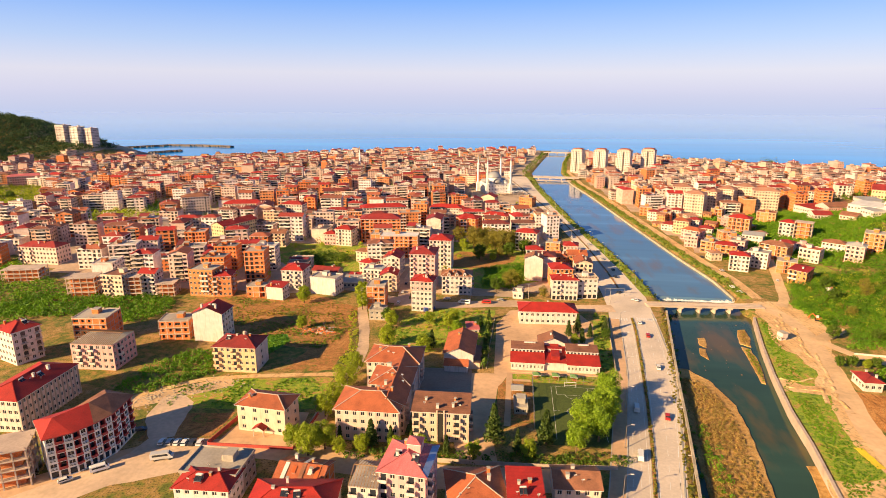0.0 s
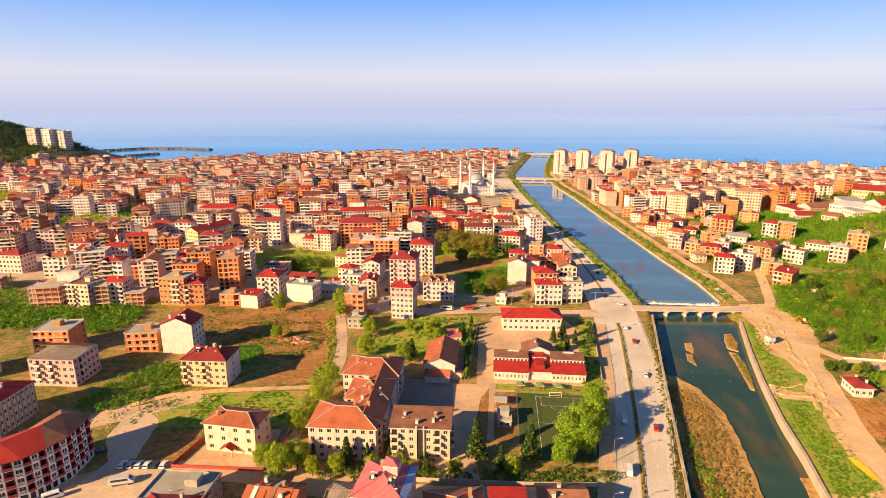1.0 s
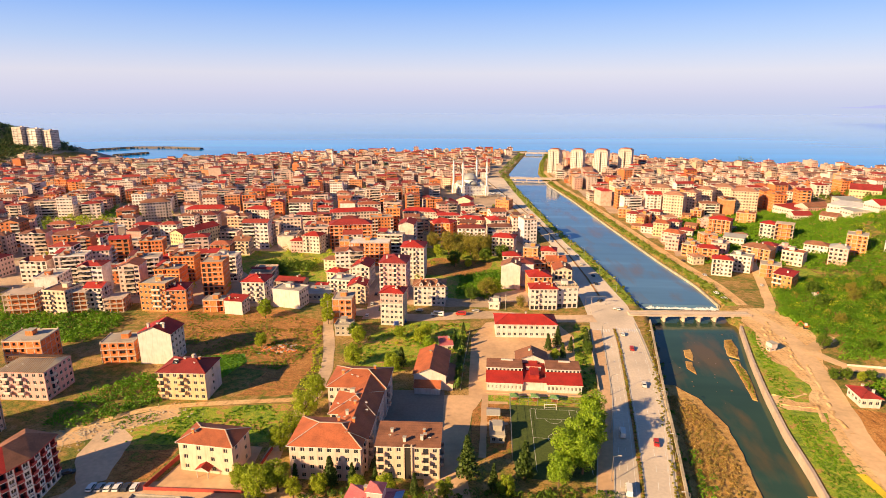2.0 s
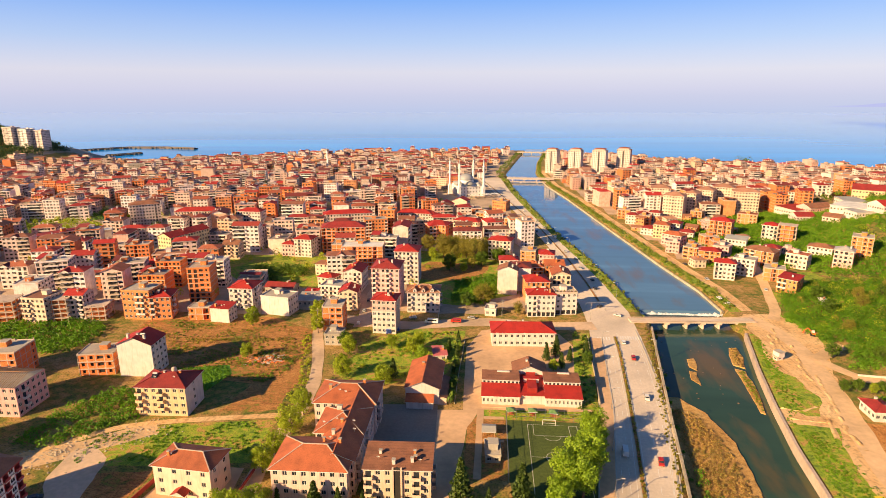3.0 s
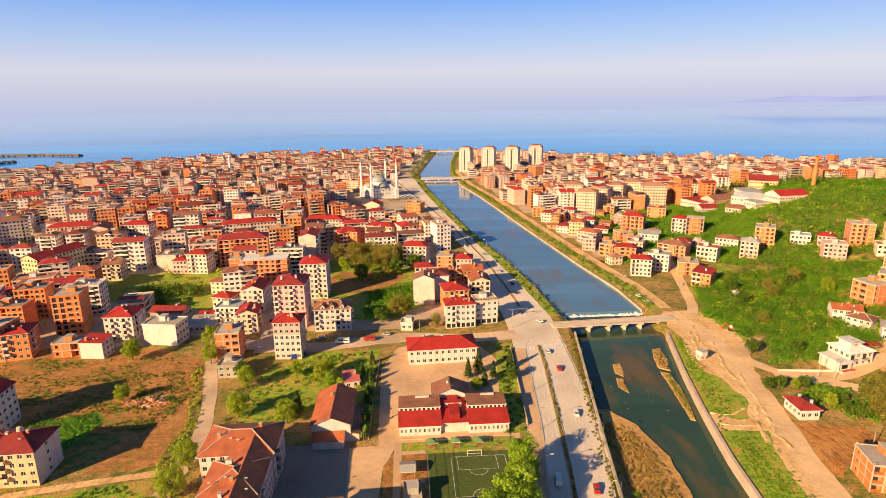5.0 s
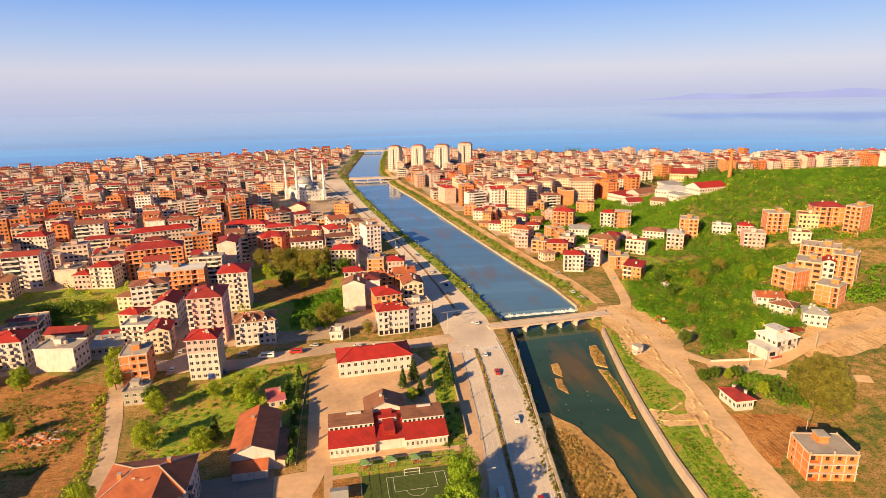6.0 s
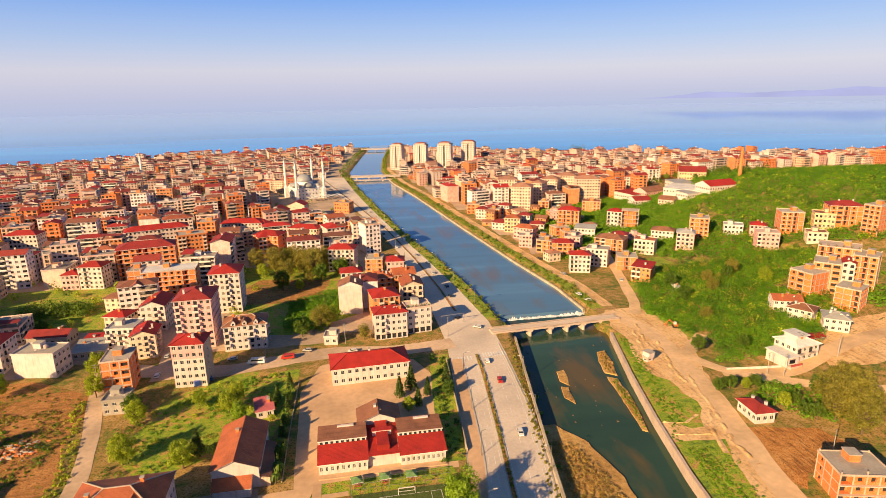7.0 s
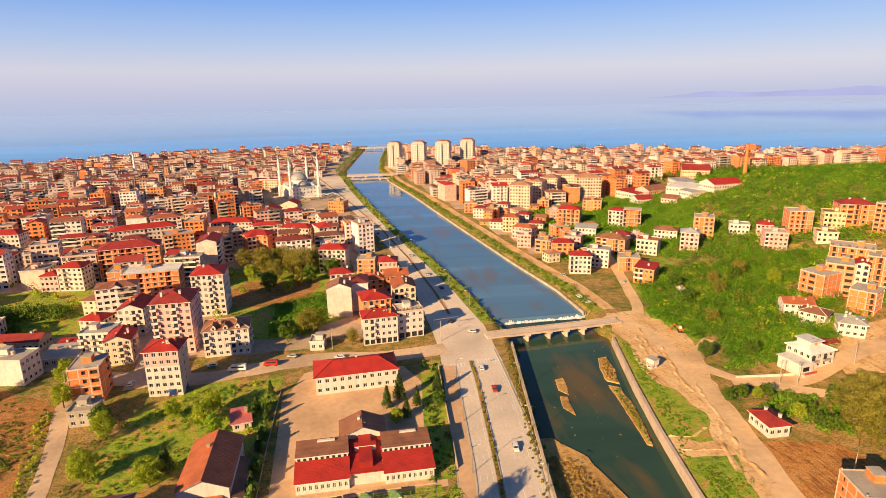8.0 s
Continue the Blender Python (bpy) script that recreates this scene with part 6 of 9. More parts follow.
building(183.8, 387.7, 11.0, 12, -43, 3, 3.00, "orange", "shed", "red", "plaster", "orange house with a bright red roof", balconies=(0, 1))
building(343.4, 388.2, 9.4, 14, -71, 6, 3.00, "brick", "flat", "concrete", "brick", "tall unfinished brick block on the slope")
building(-55.9, 394.1, 15.4, 16, 0, 7, 3.14, "white", "hip", "red", "plaster", "tall white and pink apartment block with a red roof", balconies=(0, 3))
building(309.3, 397.4, 11.3, 10, -30, 2, 3.25, "cream", "flat", "brown", "plaster", "low cream house with brown parapet")
building(26.3, 398.6, 11.0, 13, 8, 4, 2.88, "brick", "hip", "orange", "brick", "brick row house with an orange tiled roof")
building(39.6, 399.5, 12.5, 12, 4, 4, 3.12, "orange", "gable", "orange", "plaster", "orange row house along the river road")
building(10.3, 402.1, 12.0, 10, 0, 5, 2.90, "white", "hip", "red", "plaster", "white block with a red hipped roof")
building(-115.8, 404.8, 9.2, 9, -11, 3, 2.67, "cream", "hip", "brown", "plaster", "cream house with a dark hipped roof")
building(281.3, 407.0, 13.1, 12, -28, 4, 2.75, "pink", "flat", "tan", "plaster", "pale pink round cornered house on the slope", balconies=(0,))
building(340.8, 411.0, 19.6, 14, -27, 4, 3.25, "brick", "hip", "darkred", "brick", "wide unfinished brick block with a dark red roof")
building(185.6, 412.5, 12.2, 11, -23, 3, 2.83, "orange", "flat", "concrete", "brick", "orange brick house with open balconies")
building(328.5, 413.5, 12.2, 12, -33, 3, 3.33, "peach", "flat", "brown", "plaster", "peach house with a brown roof edge", balconies=(1,))
building(155.0, 415.7, 12.6, 10, -18, 4, 2.88, "white", "hip", "red", "plaster", "white house behind scaffolding with a red roof")
building(-91.7, 422.0, 28.4, 14, 4, 6, 2.83, "brick", "flat", "white", "brick", "unfinished orange brick apartment slab with white roof edge")
building(310.3, 422.4, 13.8, 13, -24, 5, 2.80, "brick", "flat", "concrete", "brick", "unfinished brick block with pale slabs")
building(172.0, 425.5, 13.5, 11, -33, 4, 2.88, "white", "flat", "concrete", "plaster", "white house with a flat dark roof", balconies=(2,))
building(-111.1, 426.3, 7.1, 14, 4, 6, 2.83, "brick", "flat", "concrete", "brick", "unfinished orange brick wing with dark openings")
building(295.1, 433.0, 9.8, 10, -35, 2, 3.25, "pink", "hip", "red", "plaster", "low pink house with a red roof")
building(38.5, 433.6, 10.7, 12, -6, 3, 3.50, "pink", "hip", "red", "plaster", "pink row house with a red roof")
building(243.7, 439.0, 11.4, 12, -34, 4, 3.00, "pink", "hip", "grey", "plaster", "pink house with white balconies", balconies=(0, 2))
building(26.1, 439.6, 10.6, 12, -10, 4, 2.75, "orange", "flat", "concrete", "brick", "orange brick row house with a flat roof")
building(214.2, 440.1, 13.5, 11, -41, 3, 3.33, "tan", "flat", "orange", "plaster", "pinkish tan house with white balconies", balconies=(0, 1, 2))
building(-196.2, 440.3, 12.1, 11, 4, 4, 2.88, "cream", "gable", "brown", "plaster", "cream four storey house standing alone")
building(285.1, 445.5, 12.4, 10, -32, 2, 3.25, "white", "flat", "grey", "plaster", "low white house with a terrace")
building(193.2, 449.9, 19.7, 12, -43, 4, 2.75, "orange", "hip", "brown", "brick", "orange brick house with a wide terrace", balconies=(1,))
building(-143.1, 451.3, 14.2, 12, -9, 5, 2.80, "white", "hip", "red", "plaster", "white apartment house with curved balconies", balconies=(1,))
building(-155.7, 451.5, 9.7, 10, -4, 3, 3.17, "pink", "hip", "red", "plaster", "pink house with a red roof")
building(6.2, 453.7, 16.8, 12, -13, 5, 3.00, "white", "hip", "red", "plaster", "white apartment block with many balconies", balconies=(0, 2, 4))
building(264.7, 455.8, 12.6, 13, -32, 5, 3.00, "brick", "flat", "concrete", "brick", "tall unfinished brick block with pale corner columns")
building(159.6, 456.2, 14.6, 10, -21, 3, 3.00, "brick", "hip", "red", "brick", "brick house with a red roof")
building(-244.1, 458.4, 37.9, 14, 70, 5, 3.00, "yellow", "gable", "red", "plaster", "yellow apartment block with a long red roof", balconies=(1, 3, 5))
building(-351.4, 458.6, 33.3, 13, 57, 4, 3.25, "brick", "flat", "darkred", "brick", "long brown brick apartment block")
building(151.1, 464.7, 12.5, 10, -39, 3, 3.00, "orange", "flat", "concrete", "brick", "orange brick house with a flat roof")
building(-117.7, 469.3, 33.5, 16, 11, 7, 2.86, "brick", "hip", "darkred", "brick", "large unfinished orange brick block with a dark red roof")
building(245.6, 471.1, 15.8, 11, -36, 2, 3.25, "white", "hip", "brown", "plaster", "low white house in the orchard")
building(-325.3, 473.2, 18.2, 13, 31, 4, 3.00, "white", "flat", "white", "plaster", "plain white block with blank walls", blank=True)
building(196.6, 501.5, 15.5, 12, -29, 2, 3.50, "white", "shed", "grey", "plaster", "low white hall with a grey roof")
building(-47.3, 502.2, 14.8, 12, 21, 5, 3.00, "orange", "hip", "red", "plaster", "orange apartment house with a red roof")
building(-45.1, 504.0, 19.4, 13, -24, 5, 3.10, "brick", "hip", "red", "brick", "orange brick apartment block with a red roof")
building(149.2, 506.7, 16.3, 11, -43, 3, 3.00, "pink", "hip", "orange", "plaster", "pale pink house with stepped orange roofs")
building(-100.9, 512.7, 19.0, 14, 18, 6, 2.83, "orange", "flat", "concrete", "plaster", "plain orange apartment wall with few windows")
building(242.6, 516.5, 13.3, 11, -31, 4, 3.50, "brick", "flat", "concrete", "frame", "open brick and concrete frame of four floors")
building(234.0, 525.3, 12.0, 11, -38, 4, 3.25, "white", "hip", "red", "plaster", "white house with a red roof")
building(-21.2, 530.7, 24.0, 12, -23, 4, 3.25, "cream", "hip", "red", "plaster", "cream apartment block with a red roof")
building(146.2, 531.4, 12.6, 11, -26, 4, 3.00, "peach", "hip", "orange", "plaster", "peach house near the river track")
building(22.6, 537.4, 16.6, 12, -28, 3, 3.00, "orange", "flat", "concrete", "plaster", "plain orange block with a flat roof")
building(199.3, 540.8, 17.4, 13, -31, 4, 3.50, "brick", "hip", "red", "brick", "brick apartment house with a red roof")
building(-224.6, 545.6, 22.5, 13, -4, 5, 3.20, "white", "hip", "red", "plaster", "white apartment house with dark balcony bands", balconies=(0, 1, 2, 3))
building(-133.7, 547.1, 44.0, 14, 17, 5, 3.00, "white", "hip", "red", "plaster", "long white apartment block with a red roof")
building(-277.5, 548.9, 39.4, 15, 12, 5, 3.00, "cream", "hip", "red", "plaster", "long cream apartment block with a red roof")
building(342.6, 549.6, 31.0, 18, 9, 1, 5.00, "white", "gable", "red", "plaster", "long factory hall with a red roof")
building(-332.6, 551.7, 26.1, 14, 31, 7, 2.86, "white", "hip", "brown", "plaster", "tall white apartment block with even windows")
building(318.1, 551.9, 19.6, 14, 15, 1, 4.50, "white", "shed", "grey", "plaster", "low store with a grey sheet roof")
building(298.4, 553.7, 13.4, 13, -46, 1, 4.00, "tan", "gable", "brown", "plaster", "low workshop with a patched brown roof")
building(-57.1, 557.4, 17.9, 14, -27, 4, 3.00, "white", "hip", "red", "plaster", "white apartment block with a red roof")
building(-71.6, 558.7, 31.9, 14, -6, 5, 2.80, "white", "hip", "red", "plaster", "white apartment block with a red roof and shops")
building(325.5, 569.3, 32.9, 26, -50, 1, 5.00, "white", "shed", "white", "plaster", "factory hall with white sheet roofs")
building(-6.7, 572.8, 15.5, 12, -14, 4, 3.00, "brick", "flat", "concrete", "brick", "orange brick shell with an open roof")
building(284.5, 578.5, 16.3, 14, 2, 1, 4.00, "white", "gable", "darkred", "plaster", "low workshop with a dark red roof")
building(11.3, 583.3, 21.7, 12, -48, 2, 3.00, "brick", "flat", "concrete", "brick", "low orange brick shell")
building(241.8, 590.3, 16.6, 12, -28, 3, 3.17, "orange", "flat", "orange", "brick", "plain orange brick house with a flat roof")
building(339.0, 601.4, 18.9, 22, -2, 1, 5.00, "white", "shed", "grey", "plaster", "factory hall with a grey sheet roof")
building(308.1, 603.4, 27.4, 16, 21, 1, 4.50, "pink", "gable", "brown", "plaster", "low workshop with a brown tiled roof")
building(-48.2, 603.4, 16.8, 12, -15, 5, 2.80, "cream", "gable", "red", "plaster", "plain cream block beside the mosque yard", blank=True)
building(293.1, 607.9, 26.5, 24, 22, 1, 5.00, "white", "shed", "red", "plaster", "factory hall with a bright red sheet roof")
building(180.4, 614.3, 19.1, 16, -28, 8, 3.00, "cream", "hip", "faded", "plaster", "cream eight storey apartment block with a low faded roof")
building(-434.5, 625.3, 15.2, 13, 37, 4, 3.25, "orange", "flat", "orange", "plaster", "orange apartment block with a flat roof")
building(-32.4, 626.9, 15.6, 12, -15, 5, 2.80, "cream", "gable", "red", "plaster", "tall plain cream block with a red roof", blank=True)
building(254.1, 630.2, 24.0, 16, -16, 8, 3.00, "cream", "hip", "faded", "plaster", "cream eight storey apartment block with a low faded roof")
building(203.5, 631.5, 12.0, 16, -39, 8, 3.00, "cream", "hip", "faded", "plaster", "cream eight storey apartment block with a low faded roof")
building(376.3, 639.3, 26.4, 22, -29, 2, 4.50, "peach", "gable", "darkred", "plaster", "tall peach factory hall with a dark red roof")
building(9.6, 648.6, 15.4, 12, -24, 3, 3.33, "orange", "flat", "concrete", "plaster", "orange block by the road")
building(-589.0, 649.2, 11.5, 11, 33, 3, 2.67, "orange", "hip", "orange", "plaster", "orange house with a tiled roof among greenery")
building(224.6, 652.7, 16.0, 16, -34, 8, 3.00, "cream", "hip", "faded", "plaster", "cream eight storey apartment block with a low faded roof")
building(321.2, 655.0, 21.3, 14, -41, 4, 3.00, "white", "hip", "orange", "plaster", "white apartment row house with pale roof")
building(180.6, 664.4, 19.4, 16, -16, 8, 3.00, "cream", "hip", "faded", "plaster", "cream eight storey apartment block with a low faded roof")
building(247.4, 666.3, 19.5, 16, -27, 8, 3.00, "cream", "hip", "faded", "plaster", "cream eight storey apartment block with a low faded roof")
building(316.8, 699.5, 17.7, 14, -17, 4, 3.25, "tan", "hip", "orange", "plaster", "pinkish tan apartment row house with orange roof")
building(-680.8, 721.5, 41.4, 14, 37, 4, 3.25, "pink", "hip", "pinkred", "plaster", "long pink apartment row with a faded pink roof", balconies=(1, 4, 7))
building(315.0, 733.3, 18.5, 14, -30, 4, 3.25, "pink", "hip", "orange", "plaster", "long pale pink apartment row with orange roof")
building(-585.4, 753.9, 11.4, 12, 79, 5, 2.80, "white", "gable", "brown", "plaster", "tall plain white block with blank walls", blank=True)
building(244.6, 792.3, 13.8, 12, -38, 7, 2.86, "peach", "hip", "orange", "plaster", "peach apartment block with orange roof")
building(-71.3, 797.1, 31.0, 14, -16, 5, 2.80, "cream", "flat", "darkred", "plaster", "long cream apartment block with red trim")
building(-682.6, 820.9, 17.3, 13, 56, 4, 3.25, "pink", "hip", "darkred", "plaster", "pink apartment house with a dark red roof")
building(-722.1, 839.5, 20.8, 13, 49, 4, 3.25, "pink", "hip", "darkred", "plaster", "pink apartment house with a dark red roof")
building(-584.7, 953.6, 31.3, 14, 20, 4, 2.75, "concrete", "flat", "grey", "plaster", "long grey building near the harbour")
building(170.6, 971.4, 20.8, 18, -22, 12, 3.00, "white", "flat", "white", "plaster", "white high rise with a vertical window strip", tower=True)
building(133.0, 972.0, 19.7, 18, -22, 12, 3.00, "white", "flat", "white", "plaster", "white high rise with a vertical window strip", tower=True)
building(96.5, 972.4, 18.0, 18, -22, 12, 3.00, "white", "flat", "white", "plaster", "white high rise with a vertical window strip", tower=True)
building(-823.9, 979.5, 24.6, 12, 87, 3, 3.00, "cream", "flat", "brown", "plaster", "cream house below the wooded headland")
building(212.3, 989.9, 20.9, 18, -22, 12, 3.00, "white", "flat", "white", "plaster", "white high rise with a vertical window strip", tower=True)
building(-577.7, 1004.9, 21.2, 13, 28, 4, 3.00, "cream", "hip", "red", "plaster", "cream apartment block near the shore")
building(-560.3, 1049.4, 27.4, 13, 25, 4, 3.25, "white", "flat", "white", "plaster", "white apartment block near the shore")


# ---- small houses along the east embankment ----
east_rnd = random.Random(21)
EAST_KINDS = (("brick", "flat", "concrete", "brick", "small unfinished brick house with a flat roof"), ("white", "hip", "darkred", "plaster", "small white house with a dark red hipped roof"), ("orange", "gable", "brown", "plaster", "small orange house with a brown gabled roof"), ("pink", "flat", "concrete", "plaster", "small pink house with a flat concrete roof"), ("brick", "flat", "tan", "brick", "brick house under a pale flat roof"), ("cream", "hip", "faded", "plaster", "small cream house with a faded tiled roof"))
for row in range(13):
    for col in range(6):
        hx = along(BANK_R, 440 + row * 14.5) + 24 + col * 15 + east_rnd.uniform(-5, 5)
        hy = 440 + row * 14.5 + east_rnd.uniform(-5, 5)
        kind, size, tall, turn, keep = east_rnd.randrange(6), east_rnd.uniform(7.5, 12), east_rnd.choice((1, 2, 3, 3)), east_rnd.uniform(-38, 12), east_rnd.random()
        if keep < (0.9 if col < 3 else 0.45) and all(math.hypot(hx - p, hy - q) > 5.0 + r * 0.7 for p, q, r in TAKEN):
            wall_of, roof_of, tile_of, style_of, said = EAST_KINDS[kind]
            building(hx, hy, size, size * 0.9, turn, tall, 3.0, wall_of, roof_of, tile_of, style_of, said)


# ---- mosque ----
def dome(b, x, y, z, r, mat, sides=20, k=1.0):
    rings = [(x, y, z + r * k * math.sin(a * math.pi / 16), max(0.03, r * math.cos(a * math.pi / 16))) for a in range(9)]
    b.tube(rings, mat, sides)
    b.tube([(x, y, z + r * k, 0.12), (x, y, z + r * k + 1.8, 0.05)], "metal", 6)


mosque = tagged(new("mosque"), "pale stone mosque with grey domes and four minarets", "mosque")
mosque.matrix_basis = pose(-32, 745, 0, 0, 0, 25)
TAKEN.append((-32, 745, 34))
b = Build()
for k, (o, u, n, width) in enumerate((((-14, -14, 0), (1, 0, 0), (0, -1, 0), 28), ((14, -14, 0), (0, 1, 0), (1, 0, 0), 28), ((14, 14, 0), (-1, 0, 0), (0, 1, 0), 28), ((-14, 14, 0), (0, -1, 0), (-1, 0, 0), 28))):
    facade(b, o, u, n, width, 3, 4.0, 7, lambda c, f: "marble", "glass", deep=0.4, ww=1.3)
b.box(-14.4, 14.4, -14.4, 14.4, 12, 12.6, "marble")
part("prayer_hall", b, mosque)
b = Build()
b.box(-10, 10, -10, 10, 12.6, 16, "marble")
b.tube([(0, 0, 16, 9.2), (0, 0, 19, 9.2)], "marble", 24)
part("drum", b, mosque)
b = Build()
dome(b, 0, 0, 19, 9, "lead", 28, 0.85)
part("main_dome", b, mosque, "large grey lead dome", smooth=True)
for dx, dy in ((-11, -11), (11, -11), (11, 11), (-11, 11)):
    b = Build()
    b.tube([(dx, dy, 12.6, 3.2), (dx, dy, 14, 3.2)], "marble", 16)
    dome(b, dx, dy, 14, 3.1, "lead", 16, 0.9)
    part("corner_dome", b, mosque, smooth=True)
for dx, dy in ((0, -11), (11, 0), (0, 11), (-11, 0)):
    b = Build()
    dome(b, dx, dy, 14.2, 5.6, "lead", 18, 0.75)
    part("half_dome", b, mosque, smooth=True)
for dx, dy in ((-16, -16), (16, -16), (16, 16), (-16, 16)):
    b = Build()
    b.box(dx - 1.8, dx + 1.8, dy - 1.8, dy + 1.8, 0, 12, "marble")
    b.tube([(dx, dy, 12, 1.6), (dx, dy, 14, 1.25), (dx, dy, 26, 1.2), (dx, dy, 26.6, 2.0), (dx, dy, 27.6, 2.0), (dx, dy, 27.7, 1.1), (dx, dy, 35, 1.05), (dx, dy, 35.5, 1.8), (dx, dy, 36.4, 1.8), (dx, dy, 36.5, 0.95), (dx, dy, 41, 0.95)], "marble", 14)
    m = part("minaret", b, mosque)
    b = Build()
    b.tube([(dx, dy, 41, 1.2), (dx, dy, 47, 0.08)], "lead", 14)
    part("spire", b, m, "grey conical spire")
b = Build()
for k in range(8):
    b.box(-8 + k * 5, -5.4 + k * 5, -34, -22, 4.2, 4.4, "whitesheet")
    b.box(-7 + k * 5, -6.7 + k * 5, -33, -32.7, 0, 4.2, "metal")
part("canopy", b, mosque, "white canopy roofs before the mosque")

minaret = tagged(new("minaret"), "slender distant minaret with a dark spire", "minaret")
minaret.matrix_basis = pose(-274, 982, 0)
b = Build()
b.tube([(0, 0, 0, 1.8), (0, 0, 24, 1.4), (0, 0, 24.4, 2.1), (0, 0, 25.4, 2.1), (0, 0, 25.5, 1.1), (0, 0, 31, 1.1)], "marble", 12)
part("shaft", b, minaret)
b = Build()
b.tube([(0, 0, 31, 1.3), (0, 0, 38, 0.06)], "lead", 12)
part("spire", b, minaret)

stack = tagged(new("factory_chimney"), "tall old brick factory chimney", "chimney")
stack.matrix_basis = pose(384, 574, hill(384, 574))
b = Build()
b.tube([(0, 0, -1, 1.9), (0, 0, 27, 1.15), (0, 0, 27.6, 1.5), (0, 0, 28.8, 1.5)], "brick", 16)
part("shaft", b, stack)
b = Build()
b.tube([(0, 0, 28.8, 1.35), (0, 0, 29.3, 1.35)], "dark", 16)
part("rim", b, stack, "sooty rim")

# ---- towers on the wooded headland ----
for x, y, f, top in ((-878, 1040, 13, "white"), (-853, 1044, 12, "brightwhite"), (-829, 1050, 11, "white")):
    building(x, y, 21, 18, -10, f, 3.0, top, "flat", "brown", "plaster", "pale apartment tower on the wooded headland", balconies=(1, 4), z=27)


# ---- the rest of the town ----
def plain_house(w, d, floors, fh, roof, seed):
    """Walls with cut-in windows as one mesh, the roof as another, and the smaller parts."""
    rnd = random.Random(seed)
    b, bits, H = Build(), [], floors * fh
    raw = seed % 9 == 4
    wall = "brick" if raw else "towns_walls"
    pitch, ww = rnd.uniform(2.7, 4.0), rnd.uniform(1.1, 1.9)
    plain_side = seed % 3
    kinds = [rnd.choice(("window", "wide", "window", "door", "wide", "bay" if raw else "window")) for _ in range(12)]
    for k, (o, u, n, width) in enumerate((((-w / 2, -d / 2, 0), (1, 0, 0), (0, -1, 0), w), ((w / 2, -d / 2, 0), (0, 1, 0), (1, 0, 0), d), ((w / 2, d / 2, 0), (-1, 0, 0), (0, 1, 0), w), ((-w / 2, d / 2, 0), (0, -1, 0), (-1, 0, 0), d))):
        cols = 0 if k == 2 or (k == 3 and plain_side == 0) or (k == 1 and plain_side == 1) else max(2, round(width / pitch))
        # Raw brick openings carry room shade as a near-black back.
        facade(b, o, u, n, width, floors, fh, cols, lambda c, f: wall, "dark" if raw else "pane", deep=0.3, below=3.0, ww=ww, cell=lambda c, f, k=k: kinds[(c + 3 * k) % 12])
    c0, cw = -w / 2 + rnd.choice((0.0, 0.3, 0.55)) * w, w * rnd.uniform(0.35, 0.6)
    for f in range(1, floors):
        e = Build()
        x1 = min(c0 + cw, w / 2)
        if raw:
            e.box(-w / 2 - 0.15, w / 2 + 0.15, -d / 2 - 0.15, d / 2 + 0.15, f * fh - 0.26, f * fh, "paleconcrete")
            bits.append(("floor_slab", e.mesh("floor_slab")))
        elif seed % 4 != 2:
            e.box(c0, x1, -d / 2 - 1.3, -d / 2 - 0.01, f * fh - 0.16, f * fh + 0.04, "frame")
            e.box(c0, x1, -d / 2 - 1.3, -d / 2 - 1.18, f * fh + 0.04, f * fh + 0.85, ("frame", "paleconcrete", "white")[seed % 3])
            # Full-width pane: balcony doors, its dark colour also painting the shaded recess.
            e.face([(c0, -d / 2 - 0.01, f * fh + 0.04), (x1, -d / 2 - 0.01, f * fh + 0.04), (x1, -d / 2 - 0.01, f * fh + 2.1), (c0, -d / 2 - 0.01, f * fh + 2.1)], "pane")
            bits.append(("balcony", e.mesh("balcony")))
    r = Build()
    if roof == "hip":
        hip_roof(r, w, d, H, "towns_roofs", 0.14 * min(w, d) + 0.3, caps=False, over=0.6)
    elif roof == "gable":
        gable_roof(r, w, d, H, "towns_roofs", wall, 0.17 * min(w, d), along_y=d > w)
    else:
        flat_roof(r, w, d, H, "towns_flats", wall)
        e = Build()
        sx = rnd.uniform(-w * 0.2, w * 0.2)
        e.box(sx - 1.7, sx + 1.7, -1.0, 2.6, H, H + 2.5, wall)
        e.box(sx - 2.0, sx + 2.0, -1.3, 2.9, H + 2.5, H + 2.7, "towns_flats")
        bits.append(("stair_house", e.mesh("stair_house")))
        if seed % 2:
            e = Build()
            q = [(-w / 2 + 0.3, -d / 2 + 0.3, H + 2.3), (sx - 2.1, -d / 2 + 0.3, H + 2.3), (sx - 2.1, d / 2 - 0.3, H + 3.0), (-w / 2 + 0.3, d / 2 - 0.3, H + 3.0)]
            e.face(q, "towns_roofs")
            e.face([(p[0], p[1], p[2] - 0.12) for p in q[::-1]], "timber")
            for p in q:
                e.box(p[0] - 0.08, p[0] + 0.08, p[1] - 0.08, p[1] + 0.08, H, p[2] - 0.13, "timber")
            bits.append(("terrace_roof", e.mesh("terrace_roof")))
    if roof == "hip" and seed % 3 == 1:
        e = Build()
        wx = c0 + cw * 0.5 if c0 + cw < w / 2 else 0.0
        e.box(wx - 2.4, wx + 2.4, -d / 2 - 1.4, -d / 2 + 2.0, H - 0.2, H + 0.35, "frame")
        for g in (-1, 1):
            q = [(wx + g * 2.8, -d / 2 - 1.8, H + 0.36), (wx + g * 2.8, -d * 0.1, H + 0.36), (wx, -d * 0.1, H + 1.9), (wx, -d / 2 - 1.8, H + 1.9)]
            e.face(q if g > 0 else q[::-1], "towns_roofs")
